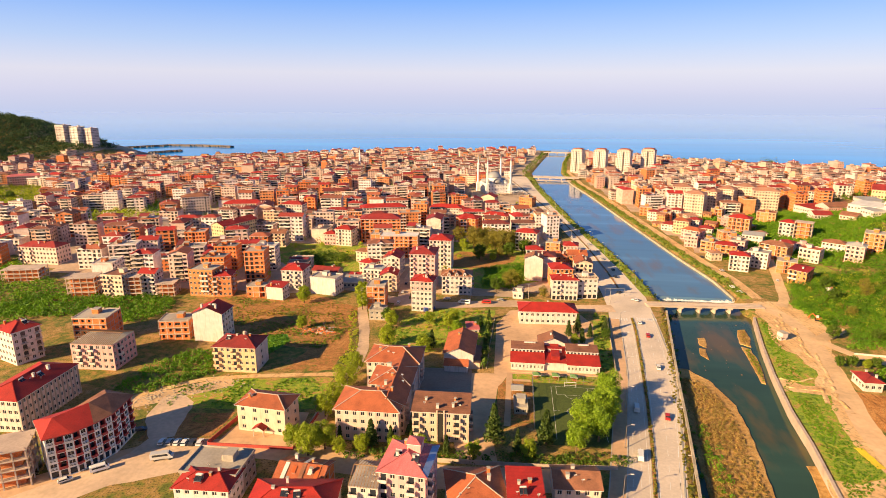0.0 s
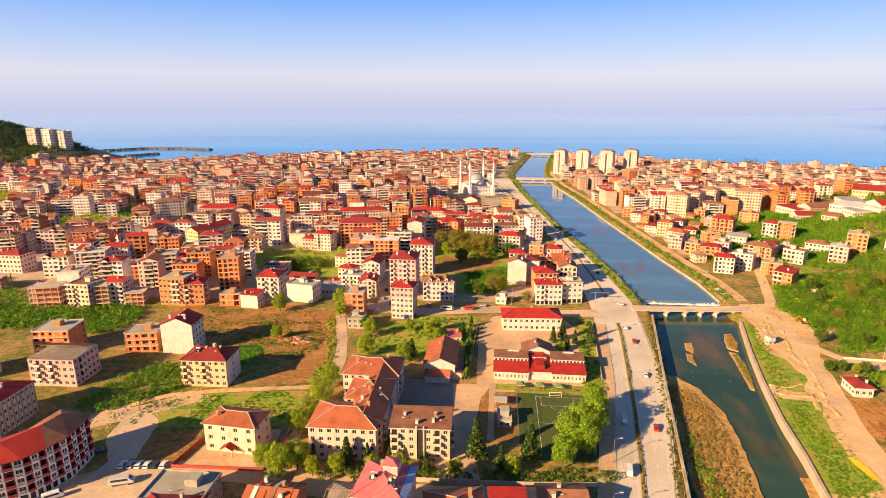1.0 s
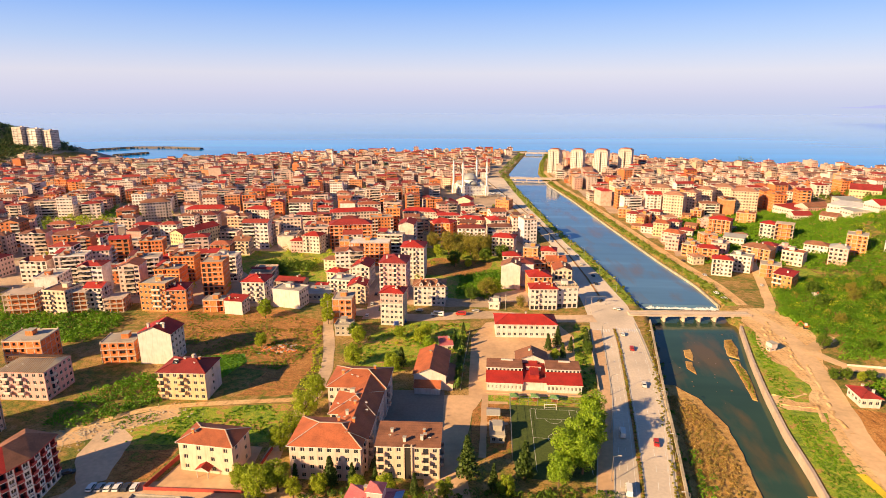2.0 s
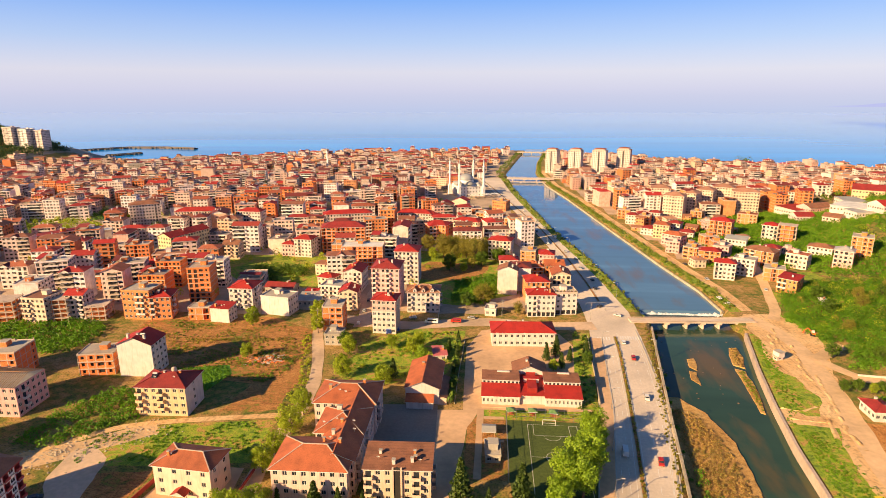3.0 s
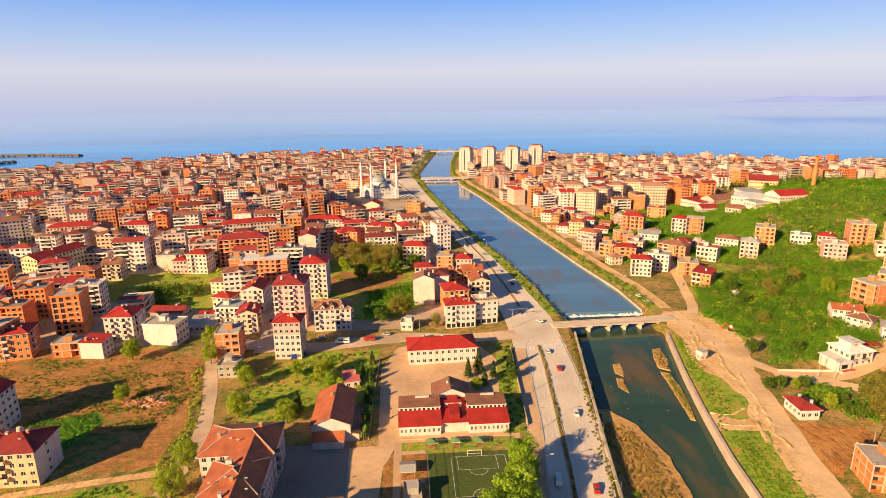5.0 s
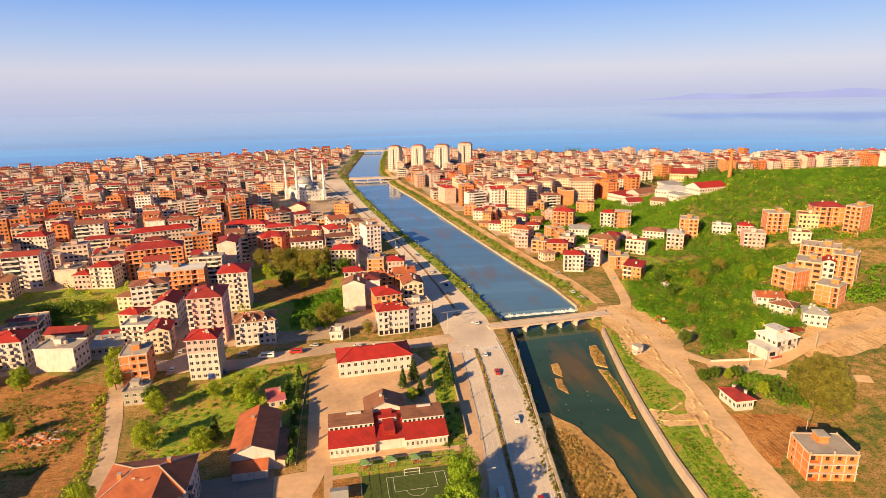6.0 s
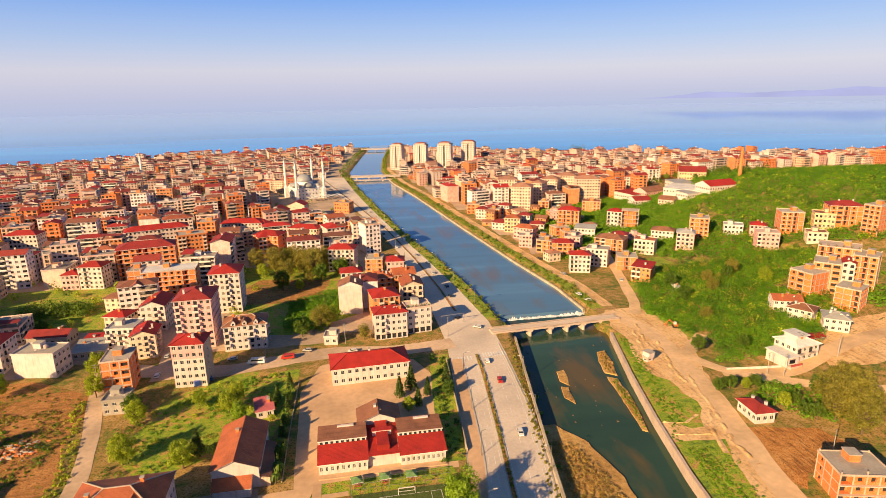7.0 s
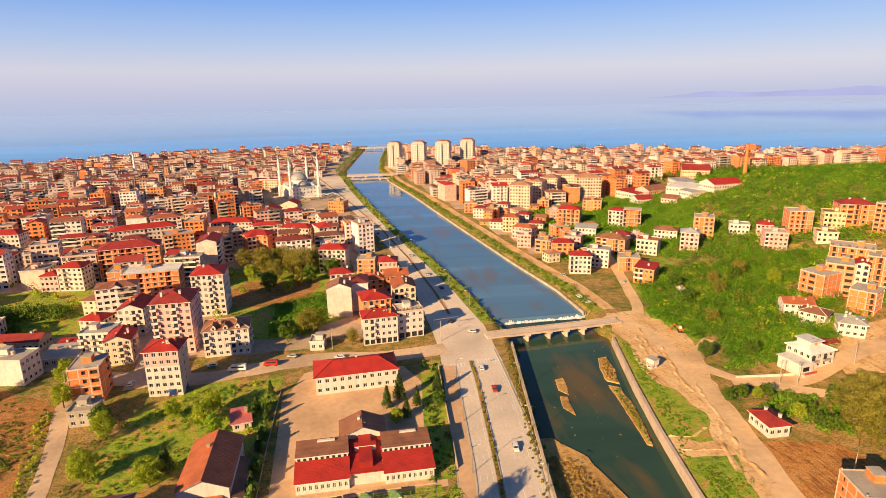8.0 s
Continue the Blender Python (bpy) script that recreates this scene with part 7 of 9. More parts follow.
        e.face([(wx - 2.4, -d / 2 - 1.4, H + 0.35), (wx + 2.4, -d / 2 - 1.4, H + 0.35), (wx, -d / 2 - 1.4, H + 1.7)], wall)
        bits.append(("roof_gable", e.mesh("roof_gable")))
    for _ in range(rnd.choice((1, 2, 3))):
        cx, cy = rnd.uniform(-w * 0.32, w * 0.32), rnd.uniform(-d * 0.25, d * 0.25)
        e = Build()
        e.box(cx - 0.4, cx + 0.4, cy - 0.4, cy + 0.4, H + 0.4, H + 2.9 if roof != "flat" else H + 1.4, "white")
        e.box(cx - 0.5, cx + 0.5, cy - 0.5, cy + 0.5, H + 2.9 if roof != "flat" else H + 1.4, H + 3.05 if roof != "flat" else H + 1.55, "concrete")
        bits.append(("chimney", e.mesh("chimney")))
    return wall and b.mesh("wall"), r.mesh("roof"), bits


KINDS = []
town_rnd = random.Random(11)
for s in range(34):
    w, d = town_rnd.uniform(12, 22), town_rnd.uniform(11, 15)
    KINDS.append((w, d, *plain_house(w, d, (5, 6, 6, 5, 7, 6, 4, 7, 6, 3)[s % 10], town_rnd.uniform(2.8, 3.1), ("hip", "flat", "gable", "hip", "flat")[s % 5], s)))
LABELS = {"hip": "plastered apartment house with a red tiled hipped roof", "gable": "plastered apartment house with a tiled gabled roof", "flat": "plastered apartment house with a flat roof"}
PATTERNS = []
for s, (w, d, wall, roof, bits) in enumerate(KINDS):
    PATTERNS.append((w, d, wall, roof, bits, LABELS[("hip", "flat", "gable", "hip", "flat")[s % 5]]))


WALLS = [(0.597, 0.433, 0.36), (0.68, 0.561, 0.534), (0.536, 0.163, 0.06), (0.597, 0.463, 0.414), (0.546, 0.315, 0.267), (0.567, 0.374, 0.273), (0.639, 0.522, 0.491), (0.68, 0.571, 0.556), (0.567, 0.394, 0.338), (0.556, 0.266, 0.142), (0.453, 0.355, 0.338)]
TILES = [(0.30, 0.028, 0.022), (0.33, 0.085, 0.045), (0.16, 0.038, 0.03), (0.38, 0.025, 0.02), (0.21, 0.085, 0.055), (0.38, 0.31, 0.255), (0.50, 0.42, 0.36), (0.35, 0.12, 0.07), (0.40, 0.20, 0.13), (0.44, 0.27, 0.19), (0.29, 0.13, 0.09)]
WEST_TILES, EAST_TILES = (0, 0, 1, 2, 2, 3, 4, 5, 5, 6, 7, 2, 6, 0), (8, 9, 10, 7, 6, 5, 6, 0, 9, 4, 8, 3, 5)
for n, c in enumerate(WALLS):
    MAT["wall_%d" % n] = plaster("town_plaster", c)
for n, c in enumerate(TILES):
    MAT["tile_%d" % n] = surface("town_tiles", c, 0.8, 1.2, 0.1, 0.25)


def town_house(x, y, turn, k):
    w, d, wall, roof, bits, label = PATTERNS[k % len(PATTERNS)]
    root = new("apartment_house", wall)
    root.matrix_basis = pose(x, y, hill(x, y), 0, 0, turn)
    put(new("roof", roof), root)
    for name, data in bits:
        put(new(name, data), root)
    return tagged(root, label, "apartment building", "houses of the town")


def distant_house(b, x, y, turn, rnd):
    """A house of the far town: walls, window panes, balconies, roof and chimney."""
    w, d, floors, fh = rnd.uniform(9, 19), rnd.uniform(9, 13), rnd.choice((3, 4, 4, 5, 5, 6, 6, 5, 7) if y < 850 else (2, 2, 3, 3, 4, 4, 5) if y < 1080 else (1, 2, 2, 3, 3, 4)), rnd.uniform(2.8, 3.1)
    z, H = hill(x, y), floors * fh
    wall, tile = "wall_%d" % rnd.choice((0, 2, 3, 4, 5, 8, 9, 10, 10, 4, 6) if x > 90 else range(len(WALLS))), "tile_%d" % rnd.choice(EAST_TILES if x > 90 else WEST_TILES)
    m = pose(x, y, z, 0, 0, turn)
    q = Build()
    q.box(-w / 2, w / 2, -d / 2, d / 2, -3, H, wall)
    sides = [(-d / 2 - 0.04, w, 0), (-w / 2 - 0.04, d, -90), (-w / 2 - 0.04, d, 90)]
    bare = rnd.random()
    if bare < 0.3:
        sides.pop(1)
    elif bare < 0.45:
        sides.pop(0)
    ww, pitch = rnd.uniform(0.6, 1.1), rnd.uniform(2.8, 3.9)
    for off, width, a in sides:
        cols = max(2, round(width / pitch))
        r = pose(0, 0, 0, 0, 0, a)
        for c in range(cols):
            u = -width / 2 + width * (c + 0.5) / cols
            for f in range(floors):
                v = f * fh + 0.8
                q.face([r @ Vector(p) for p in ((u - ww, off, v), (u + ww, off, v), (u + ww, off, v + 1.55), (u - ww, off, v + 1.55))], "pane")
    if rnd.random() < 0.6:
        c0 = rnd.uniform(-0.45, 0.0) * w
        c1 = min(w / 2, c0 + w * rnd.uniform(0.35, 0.7))
        for f in range(1, floors):
            q.box(c0, c1, -d / 2 - 1.2, -d / 2 - 0.06, f * fh - 0.15, f * fh + 0.7, "frame" if rnd.random() < 0.5 else wall)
            # Pane strip stands for doors and, by its dark colour, the recess shade.
            q.face([(c0 + 0.3, -d / 2 - 0.06, f * fh + 0.7), (c1 - 0.3, -d / 2 - 0.06, f * fh + 0.7), (c1 - 0.3, -d / 2 - 0.06, f * fh + 2.3), (c0 + 0.3, -d / 2 - 0.06, f * fh + 2.3)], "pane")
    if tile in ("tile_5", "tile_6"):
        q.box(-w / 2 - 0.3, w / 2 + 0.3, -d / 2 - 0.3, d / 2 + 0.3, H, H + 0.5, tile)
        sx = rnd.uniform(-w * 0.25, w * 0.25)
        q.box(sx - 2, sx + 2, -1.5, 2, H + 0.5, H + 2.8, wall)
        if rnd.random() < 0.4:
            q.box(-w * 0.36, w * 0.3, -d * 0.28, d * 0.36, H + 0.5, H + 2.9, wall)
            q.box(-w * 0.4, w * 0.34, -d * 0.34, d * 0.4, H + 2.9, H + 3.1, "tile_2")
    elif rnd.random() < 0.2:
        top = [(-w / 2 - 0.4, -d / 2 - 0.4, H + 0.1), (w / 2 + 0.4, -d / 2 - 0.4, H + 0.1), (w / 2 + 0.4, d / 2 + 0.4, H + 1.7), (-w / 2 - 0.4, d / 2 + 0.4, H + 1.7)]
        q.face(top, tile)
        for k in range(4):
            e, g = top[k], top[(k + 1) % 4]
            q.face([(e[0], e[1], H - 0.1), (g[0], g[1], H - 0.1), g, e], wall)
    else:
        hip_roof(q, w, d, H, tile, 0.14 * min(w, d) + 0.3, caps=False, over=0.8)
        for _ in range(rnd.choice((1, 2))):
            cx, cy = rnd.uniform(-w * 0.3, w * 0.3), rnd.uniform(-d * 0.25, d * 0.25)
            q.box(cx - 0.45, cx + 0.45, cy - 0.45, cy + 0.45, H + 0.5, H + 3.3, "white")
    for f, k in zip(q.f, q.m):
        b.face([m @ Vector(q.v[i]) for i in f], q.names[k])


GREENS = [[(-100, 372), (-160, 376), (-210, 425), (-200, 450), (-120, 448), (-108, 410)], [(-74, 352), (18, 350), (14, 470), (-60, 482), (-74, 440)], [(140, 420), (330, 420), (360, 600), (280, 628), (165, 606), (150, 560)], [(-330, 520), (-290, 515), (-285, 548), (-325, 552)], [(-480, 520), (-400, 480), (-340, 500), (-350, 540), (-430, 560)], [(-130, 500), (-100, 498), (-95, 530), (-128, 535)], [(-516, 500), (-498, 556), (-538, 600), (-637, 712), (-700, 692), (-600, 560)], [(-400, 560), (-354, 552), (-384, 612), (-424, 608)], [(-120, 590), (-84, 588), (-80, 622), (-116, 626)]]


def in_town(x, y):
    if y > shore(x) - (34 if x < 110 else 78):
        return False
    if x < (along(FAR_L, max(346, y)) - (12 if y < 560 else 24) if y < 890 else along(BANK_L, y) - 30):
        if (x < -600 and y > 1045) or (x < -480 and y > 1150):
            return False
        if hill(x, y) > 9 or y < (352 if x > -150 else 338) or x < -1.03 * y - 20 or x < -980:
            return False
        if math.hypot(x + 32, y - 745) < 46 or (abs(x + 40) < 26 and abs(y - 665) < 40):
            return False
        return True
    if x > along(BANK_R, y) + 20:
        if x > (y - 60) * 1.12 or hill(x, y) > 13 or y < 470:
            return False
        if y < 700 and 190 < x and (x - 190) > (y - 560) * 1.2 + 100:
            return False
        return True
    return False


def fill_town():
    rnd, cells = random.Random(3), {}
    for x, y, r in TAKEN:
        cells.setdefault((int(x // 60), int(y // 60)), []).append((x, y, r))
    spots = []
    for west, j, i in [(s, a, c) for s in (True, False) for a in range(52) for c in range(-56, 56)]:
            dense = j > 9
            gx, gy = i * (23.5 if dense else 25) + (j // 3) % 2 * 9, 338 + j * 19.6 + (j // 2) * 6.0
            lean = (-0.16 if west else -0.08) * (gy - 350)
            x, y = gx + lean + rnd.uniform(-3.5, 3.5), gy + rnd.uniform(-3, 3) + 0.06 * gx
            if (x < along(BANK_L, y)) != west:
                continue
            skip, spin, k = rnd.random(), rnd.uniform(-9, 9) + (90 if rnd.random() < 0.25 else 0), rnd.randrange(34)
            if not in_town(x, y) or skip < 0.07 or any(inside(g, x, y) for g in GREENS):
                continue
            a, b = int(x // 60), int(y // 60)
            if any(math.hypot(x - p, y - q) < 4.5 + s * 0.82 for c in (-1, 0, 1) for e in (-1, 0, 1) for p, q, s in cells.get((a + c, b + e), ())):
                continue
            spots.append((x, y, 9 + spin + 14 * noise.noise(Vector((x * 0.004, y * 0.004, 1.0))), k))
    spots.sort(key=lambda s: s[1])
    for x, y, turn, k in spots[:300]:
        town_house(x, y, turn, k)
    far = Build()
    for x, y, turn, k in spots[300:]:
        distant_house(far, x, y, turn, rnd)
    me = bpy.data.meshes.new("distant_town")
    me.from_pydata([tuple(p) for p in far.v], [], far.f)
    for n in far.names:
        me.materials.append(MAT[n])
    me.polygons.foreach_set("material_index", far.m)
    me.update()
    tagged(new("distant_town", me), "far town of plastered houses with red tiled roofs", "town", kind="stuff")


fill_town()


# ---- trees ----
def leaf_cloud(name, centres, radii, count, size, mat, seed, flat=0.75, hollow=0.55):
    """Many small leaf faces in a mesh, gathered into clumps. Centres and radii of the clumps."""
    rng = np.random.RandomState(seed)
    c, r = np.array(centres, float), np.array(radii, float)
    pick = rng.randint(0, len(c), count) if len(c) != count else np.arange(count)
    way = rng.normal(size=(count, 3))
    way /= np.linalg.norm(way, axis=1)[:, None]
    dist = rng.uniform(hollow, 1.0, count) ** 0.6
    p = c[pick] + way * (r[pick] * dist)[:, None] * np.array([1, 1, flat])
    return quads(name, p, way, size * rng.uniform(0.6, 1.3, count), mat, rng)


def quads(name, p, way, size, mat, rng):
    n = len(p)
    nrm = way + rng.normal(scale=0.42, size=(n, 3))
    nrm /= np.linalg.norm(nrm, axis=1)[:, None]
    u = np.cross(nrm, rng.normal(size=(n, 3)))
    u /= np.linalg.norm(u, axis=1)[:, None]
    w = np.cross(nrm, u)
    s = size[:, None] * 0.5
    bend = nrm * s * 0.35
    v = np.stack([p - u * s - bend, p - w * s * 0.75, p + u * s - bend, p + w * s * 0.75], 1).reshape(-1, 3)
    me = bpy.data.meshes.new(name)
    me.vertices.add(4 * n)
    me.vertices.foreach_set("co", v.ravel())
    me.loops.add(4 * n)
    me.loops.foreach_set("vertex_index", np.arange(4 * n))
    me.polygons.add(n)
    me.polygons.foreach_set("loop_start", np.arange(n) * 4)
    me.polygons.foreach_set("loop_total", np.full(n, 4))
    me.materials.append(MAT[mat])
    me.update(calc_edges=True)
    return me


def limb(b, a, c, r0, r1, sides=6):
    a, c = Vector(a), Vector(c)
    d = (c - a).normalized()
    u = d.cross(Vector((0.3, 0.8, 0.1))).normalized()
    w = d.cross(u)
    la, lc = [], []
    for k in range(sides):
        t = 2 * math.pi * k / sides
        la.append(a + (u * math.cos(t) + w * math.sin(t)) * r0)
        lc.append(c + (u * math.cos(t) + w * math.sin(t)) * r1)
    for k in range(sides):
        b.face((la[k], la[(k + 1) % sides], lc[(k + 1) % sides], lc[k]), "bark")


TREES = {}


def tree_meshes(kind, v):
    """Trunk and crown one metre high each, to be scaled by the tree's height."""
    key = (kind, v)
    if key in TREES:
        return TREES[key]
    rnd, b = random.Random(hash_of(kind) + v), Build()
    if kind == "conifer":
        b.tube([(0, 0, 0, 0.03), (0, 0, 0.95, 0.004)], "bark", 7)
        cs, rs = [], []
        for k in range(60):
            h = 0.1 + 0.88 * (k / 60)
            a, rr = k * 2.4, 0.21 * (1 - h) + 0.02
            cs.append((math.cos(a) * rr * 0.6, math.sin(a) * rr * 0.6, h))
            rs.append(rr * 0.75)
        crown = leaf_cloud("crown", cs, rs, 1300, 0.07, "conifer", 10 + v, 0.45, 0.3)
    elif kind == "palm":
        b.tube([(0, 0, 0, 0.05), (0.02, 0, 0.6, 0.035)], "bark", 8)
        f = Build()
        for k in range(16):
            a, up = k * 2 * math.pi / 16 + rnd.uniform(-0.1, 0.1), rnd.uniform(0.1, 0.35)
            prev, wprev = Vector((0.02, 0, 0.6)), 0.02
            for j in range(1, 5):
                q = Vector((0.02 + math.cos(a) * 0.11 * j, math.sin(a) * 0.11 * j, 0.6 + up * math.sin(j * 0.8) - 0.035 * j * j * 0.4))
                wd = (0.05, 0.06, 0.045, 0.01)[j - 1]
                n = Vector((-math.sin(a), math.cos(a), 0))
                f.face([prev - n * wprev, prev + n * wprev, q + n * wd, q - n * wd], "leaf")
                prev, wprev = q, wd
        crown = f.mesh("crown")
    else:
        tall = kind == "spring"
        limb(b, (0, 0, -0.03), (0.01, 0.01, 0.35), 0.03, 0.02)
        cs, rs = [], []
        for k in range(16 if tall else 18):
            a = k * 2.39996 + rnd.uniform(-0.3, 0.3)
            h = 0.26 + 0.62 * (k + 0.5) / 18 + rnd.uniform(-0.04, 0.04)
            spread = (0.22 if tall else 0.30) * math.sin(math.pi * min(1, max(0.1, (h - 0.08) / 0.95))) * rnd.uniform(0.75, 1.15)
            e = (math.cos(a) * spread, math.sin(a) * spread, h)
            limb(b, (0.01, 0.01, rnd.uniform(0.25, 0.36)), e, 0.014, 0.004, 5)
            cs.append(e)
            rs.append(rnd.uniform(0.12, 0.18))
        cs.append((0, 0, 0.6))
        rs.append(0.24)
        mat = {"spring": "springleaf", "lime": "lime", "olive": "olive"}.get(kind, "leaf")
        crown = leaf_cloud("crown", cs, rs, {"olive": 5200, "spring": 5200, "lime": 4600}.get(kind, 3200), {"olive": 0.03, "spring": 0.036, "lime": 0.04}.get(kind, 0.05), mat, 40 + v + hash_of(kind), 0.95, 0.35)
    TREES[key] = (b.mesh("trunk"), crown)
    return TREES[key]


def hash_of(s):
    return sum(ord(c) * (n + 1) for n, c in enumerate(s)) % 97


SAY = {"conifer": "dark green pointed conifer", "palm": "short palm with arching fronds", "spring": "tall broad tree in bright spring leaf", "lime": "broad tree with fresh light green leaves", "olive": "half bare tree with thin olive brown leaves", "leaf": "dense dark green broadleaf tree"}
tree_count = [0]


def tree(kind, x, y, h):
    tree_count[0] += 1
    trunk, crown = tree_meshes(kind, tree_count[0] % 3)
    root = new("palm_tree" if kind == "palm" else "conifer_tree" if kind == "conifer" else "tree")
    wide = h * random.Random(tree_count[0]).uniform(0.9, 1.15)
    root.matrix_basis = pose(x, y, hill(x, y), 0, 0, tree_count[0] * 77) @ Matrix.Diagonal((wide, wide, h, 1))
    put(new("trunk", trunk), root)
    put(new("crown", crown), root)
    return tagged(root, SAY[kind], "tree")


tree("conifer", -64.7, 173.8, 6)
tree("conifer", -52.6, 171.1, 11)
tree("conifer", -45.9, 172.7, 8)
tree("conifer", -38.6, 172.9, 7)
tree("conifer", -10.0, 178.5, 16)
tree("conifer", 8.2, 180.0, 14)
tree("conifer", -25.8, 169.2, 8)
tree("conifer", -1.7, 174.3, 9)
tree("lime", -72.8, 163.2, 12)
tree("lime", -68.2, 167.4, 11)
tree("lime", -79.6, 167.6, 9)
tree("lime", -34.4, 168.1, 8)
tree("lime", -55.1, 167.4, 7)
tree("lime", -62.4, 164.8, 7)
tree("lime", -43.5, 168.9, 6)
tree("lime", -16.4, 168.5, 7)
tree("lime", 2.1, 171.5, 7)
tree("lime", -65.4, 254.9, 11)
tree("lime", -46.2, 249.1, 10)
tree("conifer", -43.2, 255.3, 10)
tree("lime", -72.7, 223.8, 11)
tree("lime", -73.3, 210.3, 11)
tree("lime", -74.2, 198.2, 9)
tree("lime", -74.9, 188.1, 10)
tree("palm", -16.9, 261.0, 5)
tree("palm", -16.5, 250.2, 5)
tree("palm", -16.7, 240.2, 5)
tree("palm", -16.8, 268.8, 5)
tree("conifer", -21.1, 285.6, 7)
tree("leaf", -22.1, 281.1, 6)
tree("lime", -36.0, 287.6, 9)
tree("spring", -32.8, 273.0, 9)
tree("lime", -49.4, 287.0, 7)
tree("conifer", 24.4, 278.7, 9)
tree("conifer", 29.3, 283.4, 11)
tree("lime", 26.5, 268.1, 6)
tree("conifer", 30.4, 271.0, 8)
tree("conifer", 43.6, 285.9, 9)
tree("leaf", 42.7, 275.9, 7)
tree("conifer", 35.0, 278.1, 8)
tree("lime", -127.8, 309.1, 11)
tree("lime", -94.6, 318.4, 12)
tree("lime", -90.3, 302.5, 10)
tree("lime", -114.5, 270.5, 8)
tree("lime", -68.0, 278.2, 10)
tree("leaf", -72.1, 286.8, 8)
tree("lime", -37.8, 280.4, 9)
tree("leaf", -141.3, 376.5, 7)
tree("olive", -28.5, 435.5, 15)
tree("olive", -19.6, 451.1, 16)
tree("leaf", -14.1, 454.1, 15)
tree("olive", -7.0, 452.0, 15)
tree("lime", -2.3, 355.4, 12)
tree("olive", -6.1, 352.0, 13)
tree("olive", 13.8, 335.8, 8)
tree("leaf", -15.1, 345.3, 9)
tree("olive", 2.9, 457.8, 14)
tree("olive", -36.4, 449.9, 15)
tree("leaf", -29.9, 417.0, 13)
tree("lime", -348.1, 539.3, 15)
tree("lime", -349.1, 534.2, 11)
tree("leaf", -379.9, 566.4, 10)
tree("olive", -618.2, 764.2, 13)
tree("lime", -617.0, 774.6, 13)
tree("leaf", -626.4, 763.0, 12)
tree("leaf", -583.6, 670.5, 13)
tree("leaf", -585.7, 686.5, 12)
tree("leaf", -629.6, 733.3, 12)
tree("leaf", -467.6, 756.3, 14)
tree("lime", -518.9, 526.1, 12)
tree("lime", -505.2, 527.9, 12)
tree("lime", -512.0, 548.2, 11)
tree("leaf", -537.2, 555.9, 11)
tree("leaf", -600.8, 609.3, 11)
tree("olive", 176.8, 242.5, 14)
tree("olive", 169.6, 231.3, 15)
tree("olive", 175.3, 232.5, 16)
tree("olive", 176.6, 229.3, 17)
tree("olive", 185.2, 239.5, 15)
tree("olive", 184.5, 244.6, 14)
tree("leaf", 177.4, 247.2, 9)
tree("olive", 171.5, 222.8, 14)
tree("lime", 159.9, 243.6, 6)
tree("leaf", 159.2, 257.8, 6)
tree("leaf", 144.0, 258.4, 6)
tree("leaf", 149.3, 259.0, 6)
tree("lime", 155.2, 257.8, 5)
tree("leaf", 162.4, 237.1, 6)
tree("leaf", 164.7, 233.7, 7)
tree("leaf", 166.2, 245.4, 5)
tree("olive", 210.0, 364.1, 9)
tree("leaf", 225.6, 367.7, 9)
tree("leaf", 184.5, 346.1, 9)
tree("leaf", 189.1, 366.8, 10)
tree("olive", 182.1, 322.2, 7)
tree("olive", 204.5, 351.0, 9)
tree("olive", 232.1, 372.6, 11)
tree("lime", 238.9, 354.3, 10)
tree("leaf", 157.5, 291.5, 8)
tree("leaf", 176.0, 288.0, 8)
tree("leaf", 221.8, 656.3, 8)
tree("spring", 34.0, 211.5, 16)
tree("spring", 34.5, 206, 12)
tree("spring", 28.5, 193, 18)
tree("spring", 31.0, 198.5, 15)
tree("spring", 22.5, 185, 17)
tree("spring", 27.0, 184, 15)
tree("spring", 18.5, 176, 13)
tree("olive", -37, 453, 19)
tree("olive", -13, 443, 19)
tree("olive", -25, 460, 17)
tree("olive", -4, 455, 16)
tree("olive", -50, 462, 16)
tree("leaf", -30, 466, 14)
tree("leaf", -8, 432, 11)
tree("lime", -45, 448, 9)
tree("olive", -15, 425, 8)
tree("leaf", -58, 446, 10)
tree("leaf", 4, 440, 12)
tree("lime", -20, 415, 7)


